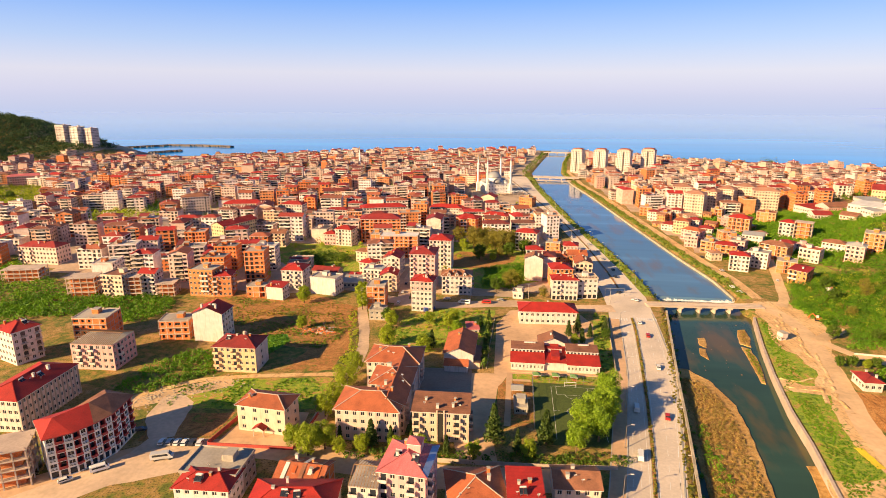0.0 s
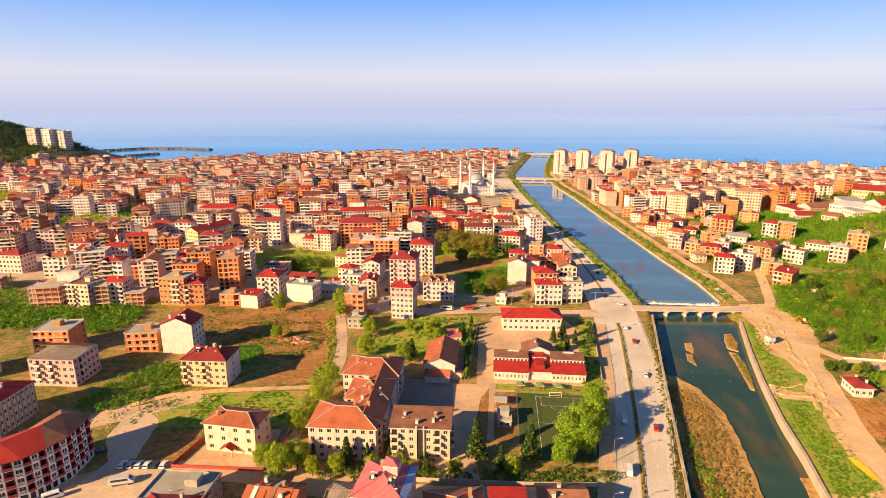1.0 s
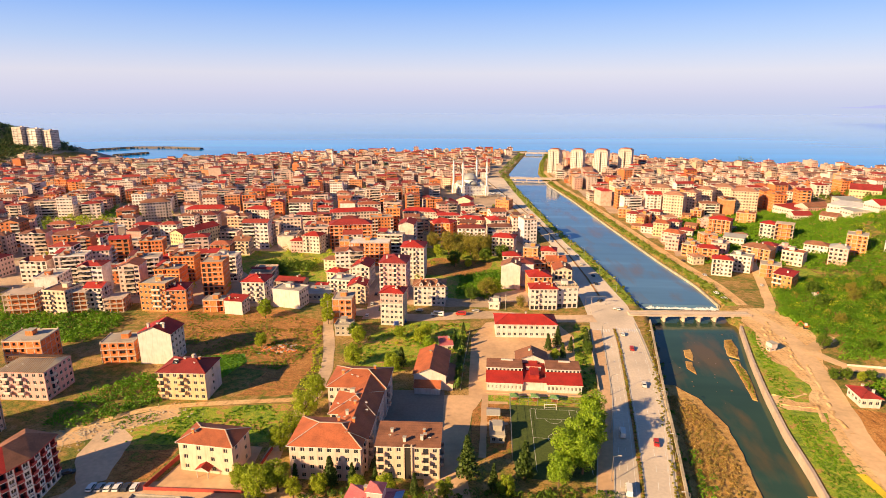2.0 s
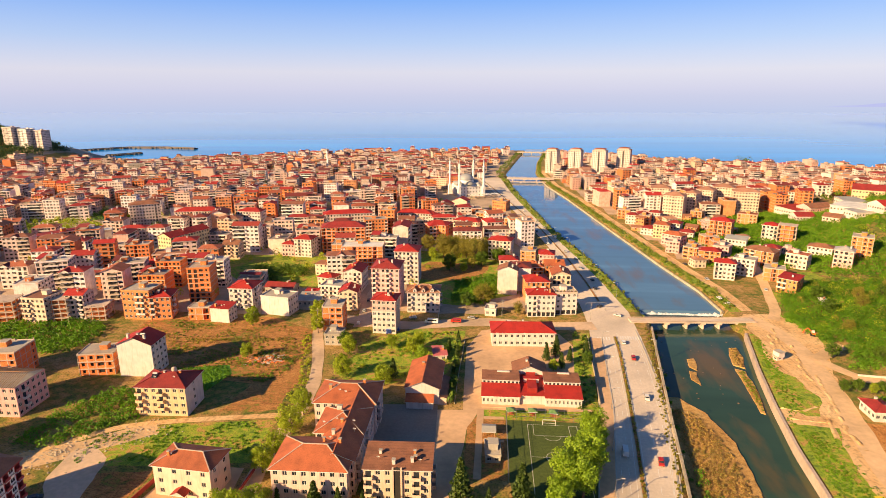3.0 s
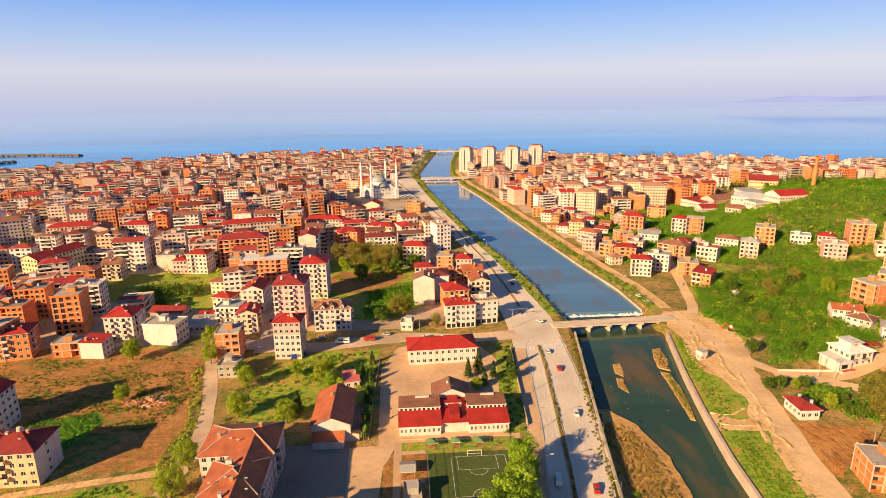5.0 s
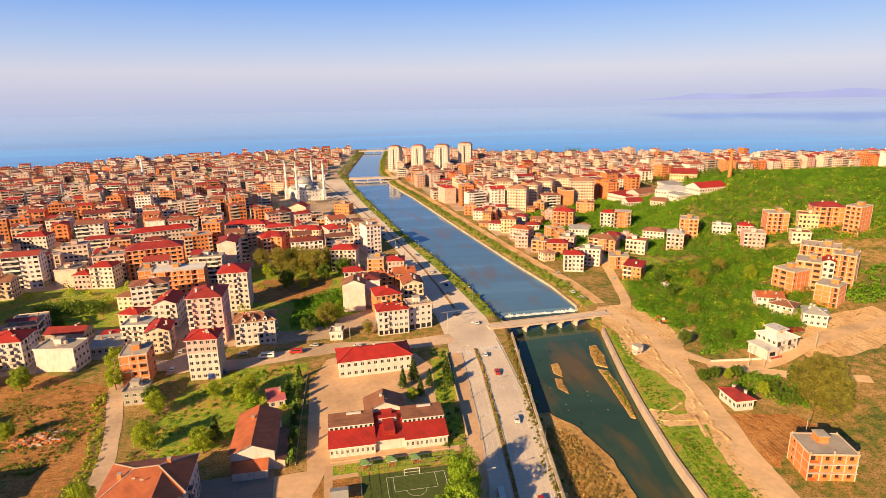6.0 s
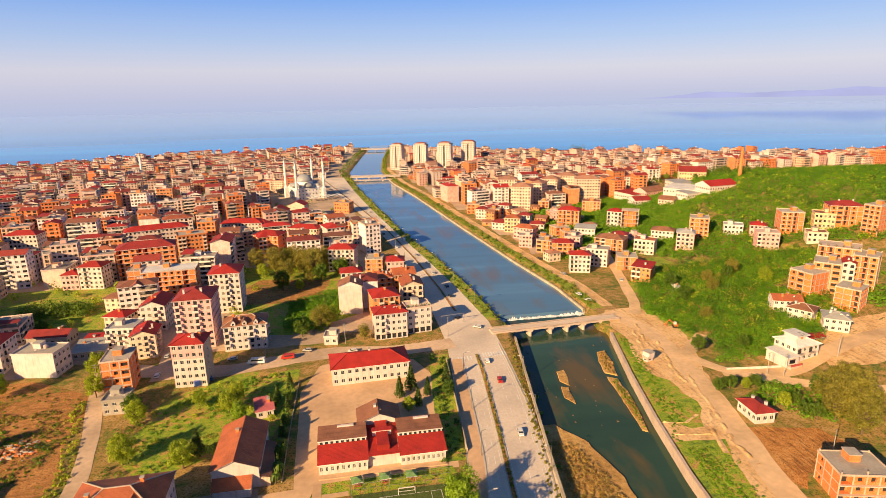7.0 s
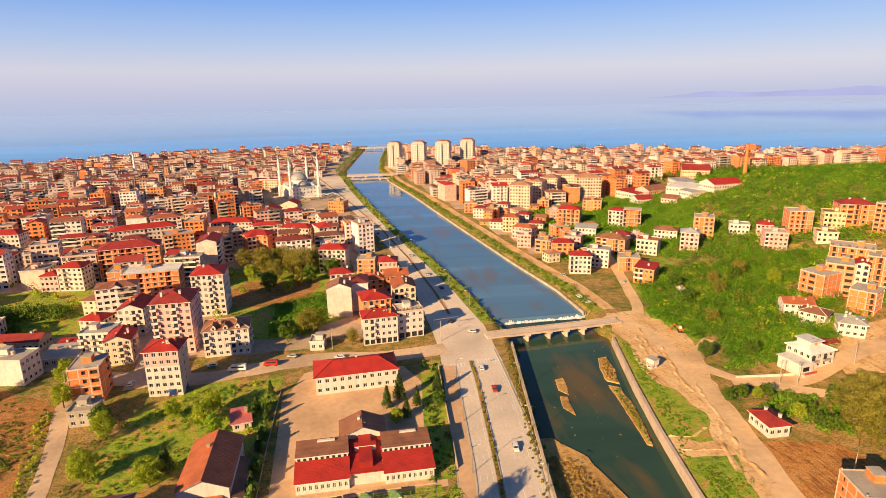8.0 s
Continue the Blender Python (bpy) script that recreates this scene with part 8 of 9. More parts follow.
# ---- shrubs, groves and woods ----
def shrubs(name, outline, spacing, r, mat, label, leaves=40, leaf=0.75, seed=0, keep=1.0, tall=0.9):
    """A thicket that nobody could count: bushes over an outline, each a dome of leaf faces."""
    rnd, cs, rs = random.Random(seed), [], []
    x0, x1, y0, y1 = min(p[0] for p in outline), max(p[0] for p in outline), min(p[1] for p in outline), max(p[1] for p in outline)
    near = [t for t in TAKEN if x0 - 30 < t[0] < x1 + 30 and y0 - 30 < t[1] < y1 + 30]
    y = y0
    while y < y1:
        x = x0 + rnd.uniform(0, spacing)
        while x < x1:
            px, py = x + rnd.uniform(-0.45, 0.45) * spacing, y + rnd.uniform(-0.45, 0.45) * spacing
            patchy = noise.noise(Vector((px * 0.035, py * 0.035, seed))) * 0.5 + 0.5
            chance = keep * (0.55 + 0.9 * patchy) if leaves >= 30 else keep * 3.2 * max(0.0, noise.noise(Vector((px * 0.11, py * 0.11, seed + 3.5))) + 0.12)
            if inside(outline, px, py) and rnd.random() < chance and all(math.hypot(px - t[0], py - t[1]) > t[2] * 0.82 for t in near) and not on_track(px, py):
                s = r * (rnd.uniform(0.65, 1.35) if leaves >= 30 else rnd.uniform(0.35, 1.5))
                cs.append((px, py, hill(px, py) + s * 0.4 * tall))
                rs.append(s)
            x += spacing
        y += spacing * 0.87
    if not cs:
        return None
    rng = np.random.RandomState(seed + 5)
    c, rr = np.repeat(np.array(cs), leaves, 0), np.repeat(np.array(rs), leaves)
    way = rng.normal(size=(len(c), 3))
    way[:, 2] = np.abs(way[:, 2]) * 1.0 - 0.15
    way /= np.linalg.norm(way, axis=1)[:, None]
    p = c + way * (rr * rng.uniform(0.45, 1.0, len(c)) ** 0.5)[:, None] * np.array([1, 1, tall])
    me = quads(name, p, way, leaf * rng.uniform(0.6, 1.35, len(c)), mat, rng)
    return tagged(new(name, me), label, name.split("_")[-1], kind="stuff")


TRACKS = [([(150, 288), (153, 278), (161, 268), (172, 262), (184, 251), (205, 240)], 4), ([(155, 272), (166, 268), (180, 264), (202, 272), (236, 281), (270, 284)], 5), ([(149, 289), (158, 296), (170, 307)], 4), ([(126, 120), (122, 165), (127, 208), (135, 239), (142, 263), (150, 290), (157, 312), (153, 335)], 6.5), ([(152, 338), (160, 352), (166, 372), (175, 401), (186, 440), (194, 470)], 4.5)]


def on_track(x, y):
    for pts, w in TRACKS:
        for (ax, ay), (bx, by) in zip(pts, pts[1:]):
            t = ((x - ax) * (bx - ax) + (y - ay) * (by - ay)) / ((bx - ax) ** 2 + (by - ay) ** 2)
            t = min(1, max(0, t))
            if math.hypot(x - ax - (bx - ax) * t, y - ay - (by - ay) * t) < w:
                return True
    return False


shrubs("hazel_grove", [(160, 350), (158, 312), (172, 308), (168, 294), (160, 280), (200, 278), (246, 302), (250, 330), (235, 345), (300, 380), (260, 415), (240, 400), (205, 400), (180, 392), (172, 372)], 3.1, 2.8, "shrub", "dense green hazel grove on the slope", 120, 0.52, 1, 1.1)
shrubs("hazel_edge", [(158, 300), (165, 300), (170, 312), (166, 345), (160, 352), (157, 320)], 2.5, 2.0, "shrub", "hazel bushes at the edge of the track", 44, 0.75, 55, 1.1)
shrubs("hazel_slope", [(215, 425), (260, 400), (300, 405), (340, 370), (470, 380), (560, 520), (520, 640), (420, 700), (380, 640), (320, 555), (300, 480), (250, 480), (225, 460)], 3.9, 3.0, "shrub", "green hazel orchards covering the hillside", 46, 0.85, 2, 1.0)
shrubs("hazel_orchard", [(196, 455), (235, 445), (238, 500), (205, 520), (180, 490)], 3.4, 2.4, "shrub", "green orchard between houses", 36, 0.9, 3)
shrubs("hazel_plot", [(150, 545), (170, 535), (215, 570), (250, 600), (225, 612), (175, 590)], 3.4, 2.4, "shrub", "dark green orchard below the apartment blocks", 36, 1.0, 4)
shrubs("hillside_shrubs", [(255, 340), (330, 340), (420, 380), (420, 300), (330, 270), (260, 305)], 4.2, 2.8, "shrub", "green shrubs between the slope houses", 34, 1.1, 6, 0.75)
shrubs("garden_shrubs", [(148, 250), (168, 262), (182, 252), (196, 240), (180, 225), (162, 235), (158, 244)], 2.3, 1.7, "shrub", "mixed garden shrubs and hedges", 36, 0.6, 7, 0.8)
shrubs("west_grove", [(-300, 300), (-259, 301), (-241, 305), (-211, 307), (-203, 297), (-199, 277), (-205, 266), (-225, 268), (-244, 272), (-300, 262)], 3.0, 2.3, "shrub", "dense hazel grove behind the pink apartments", 44, 0.8, 8)
shrubs("field_bushes", [(-170, 196), (-168, 216), (-158, 237), (-146, 238), (-135, 216), (-144, 205), (-152, 196)], 2.7, 2.0, "shrub", "green bushes beside the field path", 44, 0.7, 9)
shrubs("plot_trees", [(-165, 407), (-145, 411), (-130, 409), (-126, 396), (-160, 392)], 3.2, 3.2, "leaf", "clump of dark trees on the open plot", 90, 0.8, 10, 1.2, 1.5)
shrubs("orchard_thicket", [(-24, 392), (2, 408), (4, 370), (-7, 348), (-24, 354)], 3.0, 2.5, "shrub", "bright green thicket behind the whitewashed block", 60, 0.75, 11)
shrubs("west_orchard", [(-420, 300), (-300, 240), (-262, 250), (-270, 300), (-330, 345), (-430, 400)], 4.5, 2.6, "shrub", "orchards west of the town", 36, 1.0, 12, 0.8)
shrubs("waste_shrubs", [(-58, 246), (-22, 264), (-18, 308), (-40, 308), (-60, 292), (-66, 258)], 3.0, 0.8, "shrub", "low weeds and bushes on waste ground", 24, 0.45, 13, 0.75, 0.6)
shrubs("waste_bushes", [(-58, 248), (-22, 264), (-18, 308), (-40, 308), (-60, 292)], 8.0, 1.7, "lime", "lush green bushes on waste ground", 60, 0.55, 52, 0.5, 0.9)
shrubs("waste_thicket", [(-72, 246), (-64, 248), (-62, 288), (-70, 292), (-76, 270)], 4.2, 1.4, "leaf", "dark thicket beside the lane", 40, 0.55, 43, 0.7)
shrubs("crop_rows", [(-143.5, 257), (-121, 262.5), (-115.5, 254), (-120, 234.5), (-122, 234.8), (-128.5, 240.5)], 1.25, 0.6, "crop_leaf", "dense bright green crop plants", 34, 0.35, 56, 1.4, 0.7)
shrubs("meadow_weeds", [(-140, 188), (-84, 194), (-84, 218), (-118, 213), (-142, 204)], 1.7, 0.6, "shrub", "rough weeds in the meadow", 16, 0.5, 14, 0.9, 0.6)
shrubs("field_weed_tufts", [(-150, 254), (-98, 248), (-88, 258), (-94, 303), (-120, 318), (-186, 316), (-184, 282)], 2.2, 0.7, "weed", "scattered weed tufts in the ploughed field", 16, 0.5, 15, 0.6, 0.6)
shrubs("field_green_weeds", [(-128, 250), (-98, 248), (-90, 258), (-92, 268), (-112, 284), (-128, 272)], 2.4, 0.9, "shrub", "green weeds in the ploughed field", 22, 0.5, 53, 0.7, 0.6)
shrubs("dry_weeds", [(-150, 254), (-98, 248), (-88, 258), (-94, 303), (-120, 318), (-186, 316), (-184, 282)], 2.4, 0.9, "olive", "dry brown weeds in the ploughed field", 18, 0.42, 81, 0.7, 0.7)
shrubs("field_hedge", [(-112, 272), (-92, 268), (-91, 271), (-111, 276)], 1.6, 0.9, "leaf", "low hedge line across the field", 30, 0.45, 82, 1.2)
shrubs("field_hedge_north", [(-150, 286), (-100, 292), (-100, 295), (-150, 289)], 1.8, 0.8, "olive", "dry hedge line across the field", 30, 0.45, 83, 1.1)
shrubs("lane_verge", [(-84, 226), (-80, 226), (-79, 250), (-85, 272), (-93, 300), (-97, 298), (-89, 270), (-84, 250)], 2.0, 0.8, "lime", "green verge along the lane", 30, 0.45, 84, 0.9)
shrubs("waste_grass", [(-46, 284), (-28, 272), (-20, 290), (-14, 309), (-34, 308), (-42, 298)], 1.5, 0.7, "shrub", "tall bright grass on waste ground", 24, 0.4, 87, 1.1, 0.6)
shrubs("waste_olive", [(-58, 246), (-22, 264), (-18, 308), (-40, 308), (-60, 292), (-66, 258)], 3.4, 0.9, "olive", "dry scrub on waste ground", 22, 0.45, 85, 0.8, 0.7)
shrubs("bank_grass", [(99, 160), (113, 236), (118, 262), (124, 285), (132, 316), (134, 312), (127, 276), (124, 250), (120, 242), (110, 238), (110, 228), (116, 226), (112, 170)], 1.35, 0.55, "shrub", "thick green grass on the east river bank", 32, 0.32, 88, 0.75, 0.5)
shrubs("sand_weeds", [(112, 160), (121, 170), (124, 200), (128, 222), (118, 228), (112, 200)], 1.6, 0.5, "shrub", "weeds on the churned sand", 16, 0.35, 86, 0.6, 0.7)
shrubs("bank_weeds", [(99, 160), (113, 236), (121, 278), (132, 316), (134, 312), (125, 268), (118, 232), (112, 170)], 1.3, 0.42, "weed", "weeds on the east river bank", 16, 0.35, 16, 0.9, 0.6)
shrubs("bar_reeds", [(60, 170), (66, 200), (71, 246), (79, 240), (83, 220), (81, 190), (76, 160), (66, 130), (55, 135)], 1.5, 0.75, "reed", "dry straw coloured reeds on the gravel bar", 30, 0.36, 17, 1.0, 0.7)
shrubs("bar_bushes", [(62, 165), (65, 195), (68, 205), (71, 198), (68, 170), (64, 150), (58, 140)], 2.2, 1.2, "shrub", "green bushes on the gravel bar", 36, 0.5, 54, 0.7)
shrubs("island_reeds", [(117.3, 305), (120, 305), (118.5, 296), (114.5, 284), (112.6, 287), (114.6, 297)], 1.2, 0.5, "reed", "reeds and weeds on a gravel island", 30, 0.32, 60, 1.0, 0.7)
shrubs("island_weeds", [(111.2, 281), (113.6, 279), (112, 266), (109.2, 252), (107, 245), (106.3, 246), (108.8, 262)], 1.2, 0.5, "weed", "green weeds on a gravel island", 30, 0.32, 61, 1.0, 0.7)
for ob in bpy.data.objects:
    if ob.name.startswith(("island_reeds", "island_weeds", "bar_reeds", "bar_bushes")):
        ob.location.z = -2.75
shrubs("headland_wood", [(-1300, 760), (-1000, 770), (-890, 850), (-850, 930), (-815, 1000), (-800, 1085), (-880, 1112), (-1000, 1165), (-1300, 1235)], 9.5, 7.0, "wood", "dark wooded headland above the harbour", 30, 2.8, 18, 1.1, 1.0)
shrubs("town_trees_west", [(-900, 1000), (-420, 420), (-60, 430), (-10, 700), (-60, 1300), (-400, 1240), (-700, 1100)], 21, 3.2, "leaf", "scattered dark trees between the town houses", 38, 1.0, 19, 0.7, 1.4)
shrubs("street_trees_west", [(-420, 350), (-60, 350), (40, 520), (-10, 700), (-300, 700), (-560, 560)], 17, 2.8, "lime", "light green trees between the town houses", 90, 0.8, 45, 0.6, 1.4)
shrubs("town_trees_east", [(150, 620), (330, 720), (600, 760), (900, 900), (640, 1060), (320, 1200), (130, 1230), (110, 800)], 20, 3.0, "leaf", "scattered trees between houses east of the river", 40, 1.0, 20, 0.8, 1.4)
shrubs("east_plot_bushes", [(150, 440), (200, 430), (262, 470), (330, 545), (300, 612), (262, 628), (170, 596)], 3.3, 2.4, "shrub", "hazel bushes round the east houses", 44, 0.85, 46, 1.3)
shrubs("works_trees", [(290, 660), (420, 590), (470, 640), (470, 720), (400, 700)], 15, 4.5, "leaf", "trees round the factory halls", 160, 1.1, 47, 0.8, 1.5)
shrubs("slope_trees", [(180, 300), (250, 310), (300, 390), (250, 420), (200, 395), (175, 370)], 13, 3.0, "olive", "pale half bare trees in the hazel slope", 150, 0.6, 48, 0.55, 1.3)
shrubs("slope_dark_trees", [(170, 315), (205, 290), (246, 305), (310, 390), (250, 420), (190, 400)], 11, 2.6, "leaf", "darker trees in the hazel slope", 90, 0.65, 57, 0.6, 1.3)
shrubs("hill_dark_trees", [(240, 440), (340, 375), (470, 385), (550, 520), (500, 640), (420, 690), (330, 560)], 19, 3.4, "leaf", "darker trees on the hillside", 60, 1.1, 58, 0.6, 1.2)
shrubs("hazel_light", [(165, 340), (165, 310), (200, 285), (246, 305), (300, 380), (250, 412), (190, 395)], 7.5, 2.6, "lime", "light green bushes in the hazel slope", 70, 0.7, 49, 0.7, 1.05)
shrubs("hill_light", [(240, 440), (340, 375), (470, 385), (550, 520), (500, 640), (420, 690), (330, 560)], 13, 3.4, "lime", "light green clumps on the hillside", 44, 1.1, 50, 0.6, 1.0)
shrubs("west_green", [(-470, 520), (-400, 480), (-340, 500), (-350, 540), (-430, 560)], 8, 3.6, "lime", "bright green trees at the town edge", 110, 0.9, 51, 0.9, 1.2)


def bank_bushes(name, line, a, b, lo, hi, step, r, mat, label, seed, z=0.0):
    rnd, cs, rs = random.Random(seed), [], []
    y = a
    while y < b:
        s = r * rnd.uniform(0.5, 1.3)
        cs.append((along(line, y) + rnd.uniform(lo, hi), y, z + s * 0.5))
        rs.append(s)
        y += step * rnd.uniform(0.4, 1.8)
    me = leaf_cloud(name, cs, rs, len(cs) * 46, 0.62, mat, seed, 0.9, 0.3)
    return tagged(new(name, me), label, "bushes", kind="stuff")


shrubs("edge_orchard", [(-516, 500), (-498, 556), (-538, 600), (-637, 712), (-700, 692), (-600, 560)], 6, 3.2, "lime", "light green orchard at the edge of the town", 70, 0.95, 71, 0.8, 1.1)
shrubs("town_garden", [(-400, 560), (-354, 552), (-384, 612), (-424, 608)], 6, 3.0, "shrub", "green garden between apartment blocks", 60, 0.9, 72, 0.8, 1.2)
bank_bushes("embankment_bushes", BANK_R, 355, 1200, 0.5, 6.5, 2.0, 1.5, "bankleaf", "bushes on the east embankment", 31)
bank_bushes("embankment_bushes_low", BANK_R, 355, 900, -1.0, 3.0, 2.6, 0.9, "weed", "low weeds along the embankment edge", 32, -0.5)
bank_bushes("river_strip_bushes", BANK_L, 348, 900, -6.5, 0.5, 2.6, 1.2, "bankleaf", "bushes along the west river strip", 33)
bank_bushes("river_strip_edge", BANK_L, 330, 900, -1.0, 2.0, 3.0, 1.0, "bankleaf", "overhanging bushes at the water edge", 34, -0.8)
bank_bushes("mouth_trees", BANK_L, 895, 1290, -14, -3, 2.2, 2.6, "leaf", "dark trees along the river mouth", 39, 1.0)
bank_bushes("mouth_bushes", BANK_R, 1200, 1300, 0.5, 9, 1.6, 2.0, "leaf", "dark bushes on the river mouth bank", 44)
bank_bushes("wall_foot_bushes", BANK_L, 150, 322, 0.8, 2.6, 7.0, 1.1, "shrub", "bushes growing at the foot of the river wall", 35, -3.0)
bank_bushes("verge_weeds", BANK_L, 100, 322, -3.6, -0.8, 0.9, 0.42, "olive", "dry weeds between road and river wall", 36)
bank_bushes("verge_hedge", NEAR_L, 236, 312, -8.0, -1.0, 1.6, 1.2, "leaf", "hedge along the school boundary", 37)
bank_bushes("median_plants", MEDIAN, 120, 308, -0.4, 0.4, 1.3, 0.42, "olive", "small plants on the median", 38, 0.2)
shrubs("east_shore_trees", [(420, 1090), (440, 1085), (470, 1130), (450, 1140)], 9, 5, "leaf", "dark trees near the shore", 90, 1.2, 40, 1.2, 1.6)


# ---- football pitch ----
pitch = setting("pitch", patch("pitch", [(5, 190), (5, 226), (33.5, 226), (33.5, 190), (31, 180), (6, 180)], 0.07, "turf", 6, 0.0), "dark green artificial football pitch", "pitch")
lines = Build()


def pitch_line(ax, ay, bx, by, w=0.12):
    d = math.hypot(bx - ax, by - ay)
    nx, ny = -(by - ay) / d * w / 2, (bx - ax) / d * w / 2
    lines.face([(ax - nx, ay - ny, 0.085), (bx - nx, by - ny, 0.085), (bx + nx, by + ny, 0.085), (ax + nx, ay + ny, 0.085)], "paint")


for q in ((12.5, 223.5, 30.5, 223.5), (12.5, 223.5, 12.5, 184), (30.5, 223.5, 30.5, 184), (14.5, 223.5, 14.5, 216.5), (27.5, 223.5, 27.5, 216.5), (14.5, 216.5, 27.5, 216.5), (12.5, 203.5, 30.5, 203.5)):
    pitch_line(*q)
for cx, cy, r, a0, a1 in ((21, 216.5, 3.0, 180, 360), (21, 203.5, 3.2, 0, 360)):
    for k in range(int((a1 - a0) / 15)):
        p, q = radians(a0 + k * 15), radians(a0 + k * 15 + 15)
        pitch_line(cx + r * math.cos(p), cy + r * math.sin(p), cx + r * math.cos(q), cy + r * math.sin(q))
tagged(new("pitch_marking", lines.mesh("pitch_marking")), "white painted football pitch lines", "pitch marking", kind="structure")
goal = tagged(new("football_goal"), "white football goal frame with a net", "goal")
goal.matrix_basis = pose(20.5, 223.7, 0.08)
b = Build()
for x in (-2.4, 2.4):
    b.tube([(x, 0, 0, 0.09), (x, 0, 2.1, 0.09)], "frame", 8)
    b.beam((x, 0, 2.1), (x, 1.2, 0.05), 0.05, "frame")
b.beam((-2.4, 0, 2.1), (2.4, 0, 2.1), 0.09, "frame")
b.beam((-2.4, 1.2, 0.05), (2.4, 1.2, 0.05), 0.05, "frame")
part("goal_frame", b, goal)
fence = tagged(new("pitch_fence"), "tall thin wire fence posts round the pitch", "fence")
for k in range(9):
    for x, y in (((5 + k * 3.55), 226.4), (4.6, 190 + k * 4.5)):
        b = Build()
        b.tube([(x, y, 0, 0.06), (x, y, 5, 0.05)], "metal", 6)
        part("post", b, fence)
for z in (1.6, 3.3, 5.0):
    b = Build()
    b.beam((4.6, 190, z), (4.6, 226.4, z), 0.03, "metal")
    b.beam((4.6, 226.4, z), (33.4, 226.4, z), 0.03, "metal")
    part("rail", b, fence)

# ---- school garden: pavilions, paths, benches ----
gazebo = tagged(new("gazebo"), "small garden pavilion with a green hipped roof", "pavilion", "garden pavilions")
b = Build()
for x in (-1.2, 1.2):
    for y in (-1.2, 1.2):
        b.box(x - 0.08, x + 0.08, y - 0.08, y + 0.08, 0, 2.2, "timber")
part("post", b, gazebo)
b = Build()
hip_roof(b, 2.8, 2.8, 2.2, "greenroof", 0.9, 0.3, False)
part("roof", b, gazebo)
b = Build()
b.box(-1.0, 1.0, -0.35, 0.35, 0.65, 0.73, "boat")
for s in (-0.75, 0.75):
    b.box(-1.0, 1.0, s - 0.16, s + 0.16, 0.38, 0.45, "boat")
b.box(-0.1, 0.1, -0.1, 0.1, 0, 0.65, "boat")
part("picnic_table", b, gazebo, "red picnic table with benches")
gazebo.matrix_basis = pose(6.5, 230, 0.05, 0, 0, 8)
for x, y, a in ((14.8, 230.2, 2), (22.6, 229.8, -5)):
    copy_thing(gazebo, pose(x, y, 0.05, 0, 0, a))
shelter = tagged(new("shelter"), "dark roofed garden shelter beside the path", "shelter")
shelter.matrix_basis = pose(-1.8, 216, 0.05)
b = Build()
for x in (-2, 2):
    for y in (-2.2, 2.2):
        b.box(x - 0.1, x + 0.1, y - 0.1, y + 0.1, 0, 2.6, "timber")
part("post", b, shelter)
b = Build()
gable_roof(b, 4.4, 4.8, 2.6, "grey", "timber", 0.8, 0.4)
part("roof", b, shelter)
hut = building(-0.5, 203.5, 5, 9, 2, 1, 2.8, "concrete", "flat", "concrete", "plaster", "small grey flat roofed store beside the pitch", name="store", category="shed")
for nm, pts, w in (("path_garden", [(-5.5, 190), (-5.2, 226), (-5, 233)], 2.4), ("path_pitch", [(-3.7, 227), (4, 227.2)], 1.8), ("path_court", [(-4.0, 212), (3.6, 212)], 1.6)):
    setting(nm, ribbon(pts, w, 0.08, "yard", "path"), "pale paved garden path", "path")
setting("field_garden_west", patch("field", [(-10.2, 190), (-6.6, 190), (-6.3, 228), (-9.8, 220)], 0.06, "soil", 5, 0.3), "worn garden bed beside the yard", "garden")
setting("field_garden_south", patch("field", [(-4, 190), (4.4, 190), (4.4, 226), (-4, 226)], 0.055, "soil", 5, 0.3), "worn garden ground beside the pitch", "garden")
shrubs("garden_plants", [(-6, 227.5), (34, 228), (34, 233.5), (-6, 233)], 2.2, 0.55, "weed", "clipped garden plants", 22, 0.4, 41, 0.7)
shrubs("school_hedge", [(-62, 163), (36, 170), (36, 176), (-10, 172), (-62, 170)], 2.2, 1.3, "leaf", "hedge and bushes before the school", 40, 0.6, 42, 0.8)

# ---- walls round plots ----
def plot_wall(name, pts, h, mat, label):
    b = Build()
    for (ax, ay), (bx, by) in zip(pts, pts[1:]):
        d = math.hypot(bx - ax, by - ay)
        nx, ny = -(by - ay) / d * 0.12, (bx - ax) / d * 0.12
        z0, z1 = hill(ax, ay), hill(bx, by)
        c = [(ax - nx, ay - ny, z0), (bx - nx, by - ny, z1), (bx + nx, by + ny, z1), (ax + nx, ay + ny, z0)]
        t = [(p[0], p[1], p[2] + h) for p in c]
        c = [(p[0], p[1], p[2] - 0.5) for p in c]
        b.face(t, mat)
        for k in range(4):
            b.face([c[k], c[(k + 1) % 4], t[(k + 1) % 4], t[k]], mat)
    return setting(name, b, label, "wall")


plot_wall("wall_public", [(-110, 164.5), (-106, 190)], 1.6, "redpaint", "red brick plot wall of the forecourt")
plot_wall("wall_public_front", [(-110, 164.5), (-79, 165.5), (-78, 189)], 1.2, "redpaint", "red brick front wall of the forecourt")
plot_wall("wall_drive", [(158, 273), (166, 272), (180, 269)], 1.2, "white", "low white wall of the villa drive")
plot_wall("wall_school", [(42, 240), (47.5, 306)], 1.3, "stone", "school boundary wall")
plot_wall("wall_school_south", [(-44, 164.5), (6, 166), (31, 168)], 1.6, "paleconcrete", "pale wall along the street")
plot_wall("wall_yard_west", [(-15.5, 236), (-15.2, 262), (-14, 300)], 0.5, "stone", "low stone edge of the school yard")
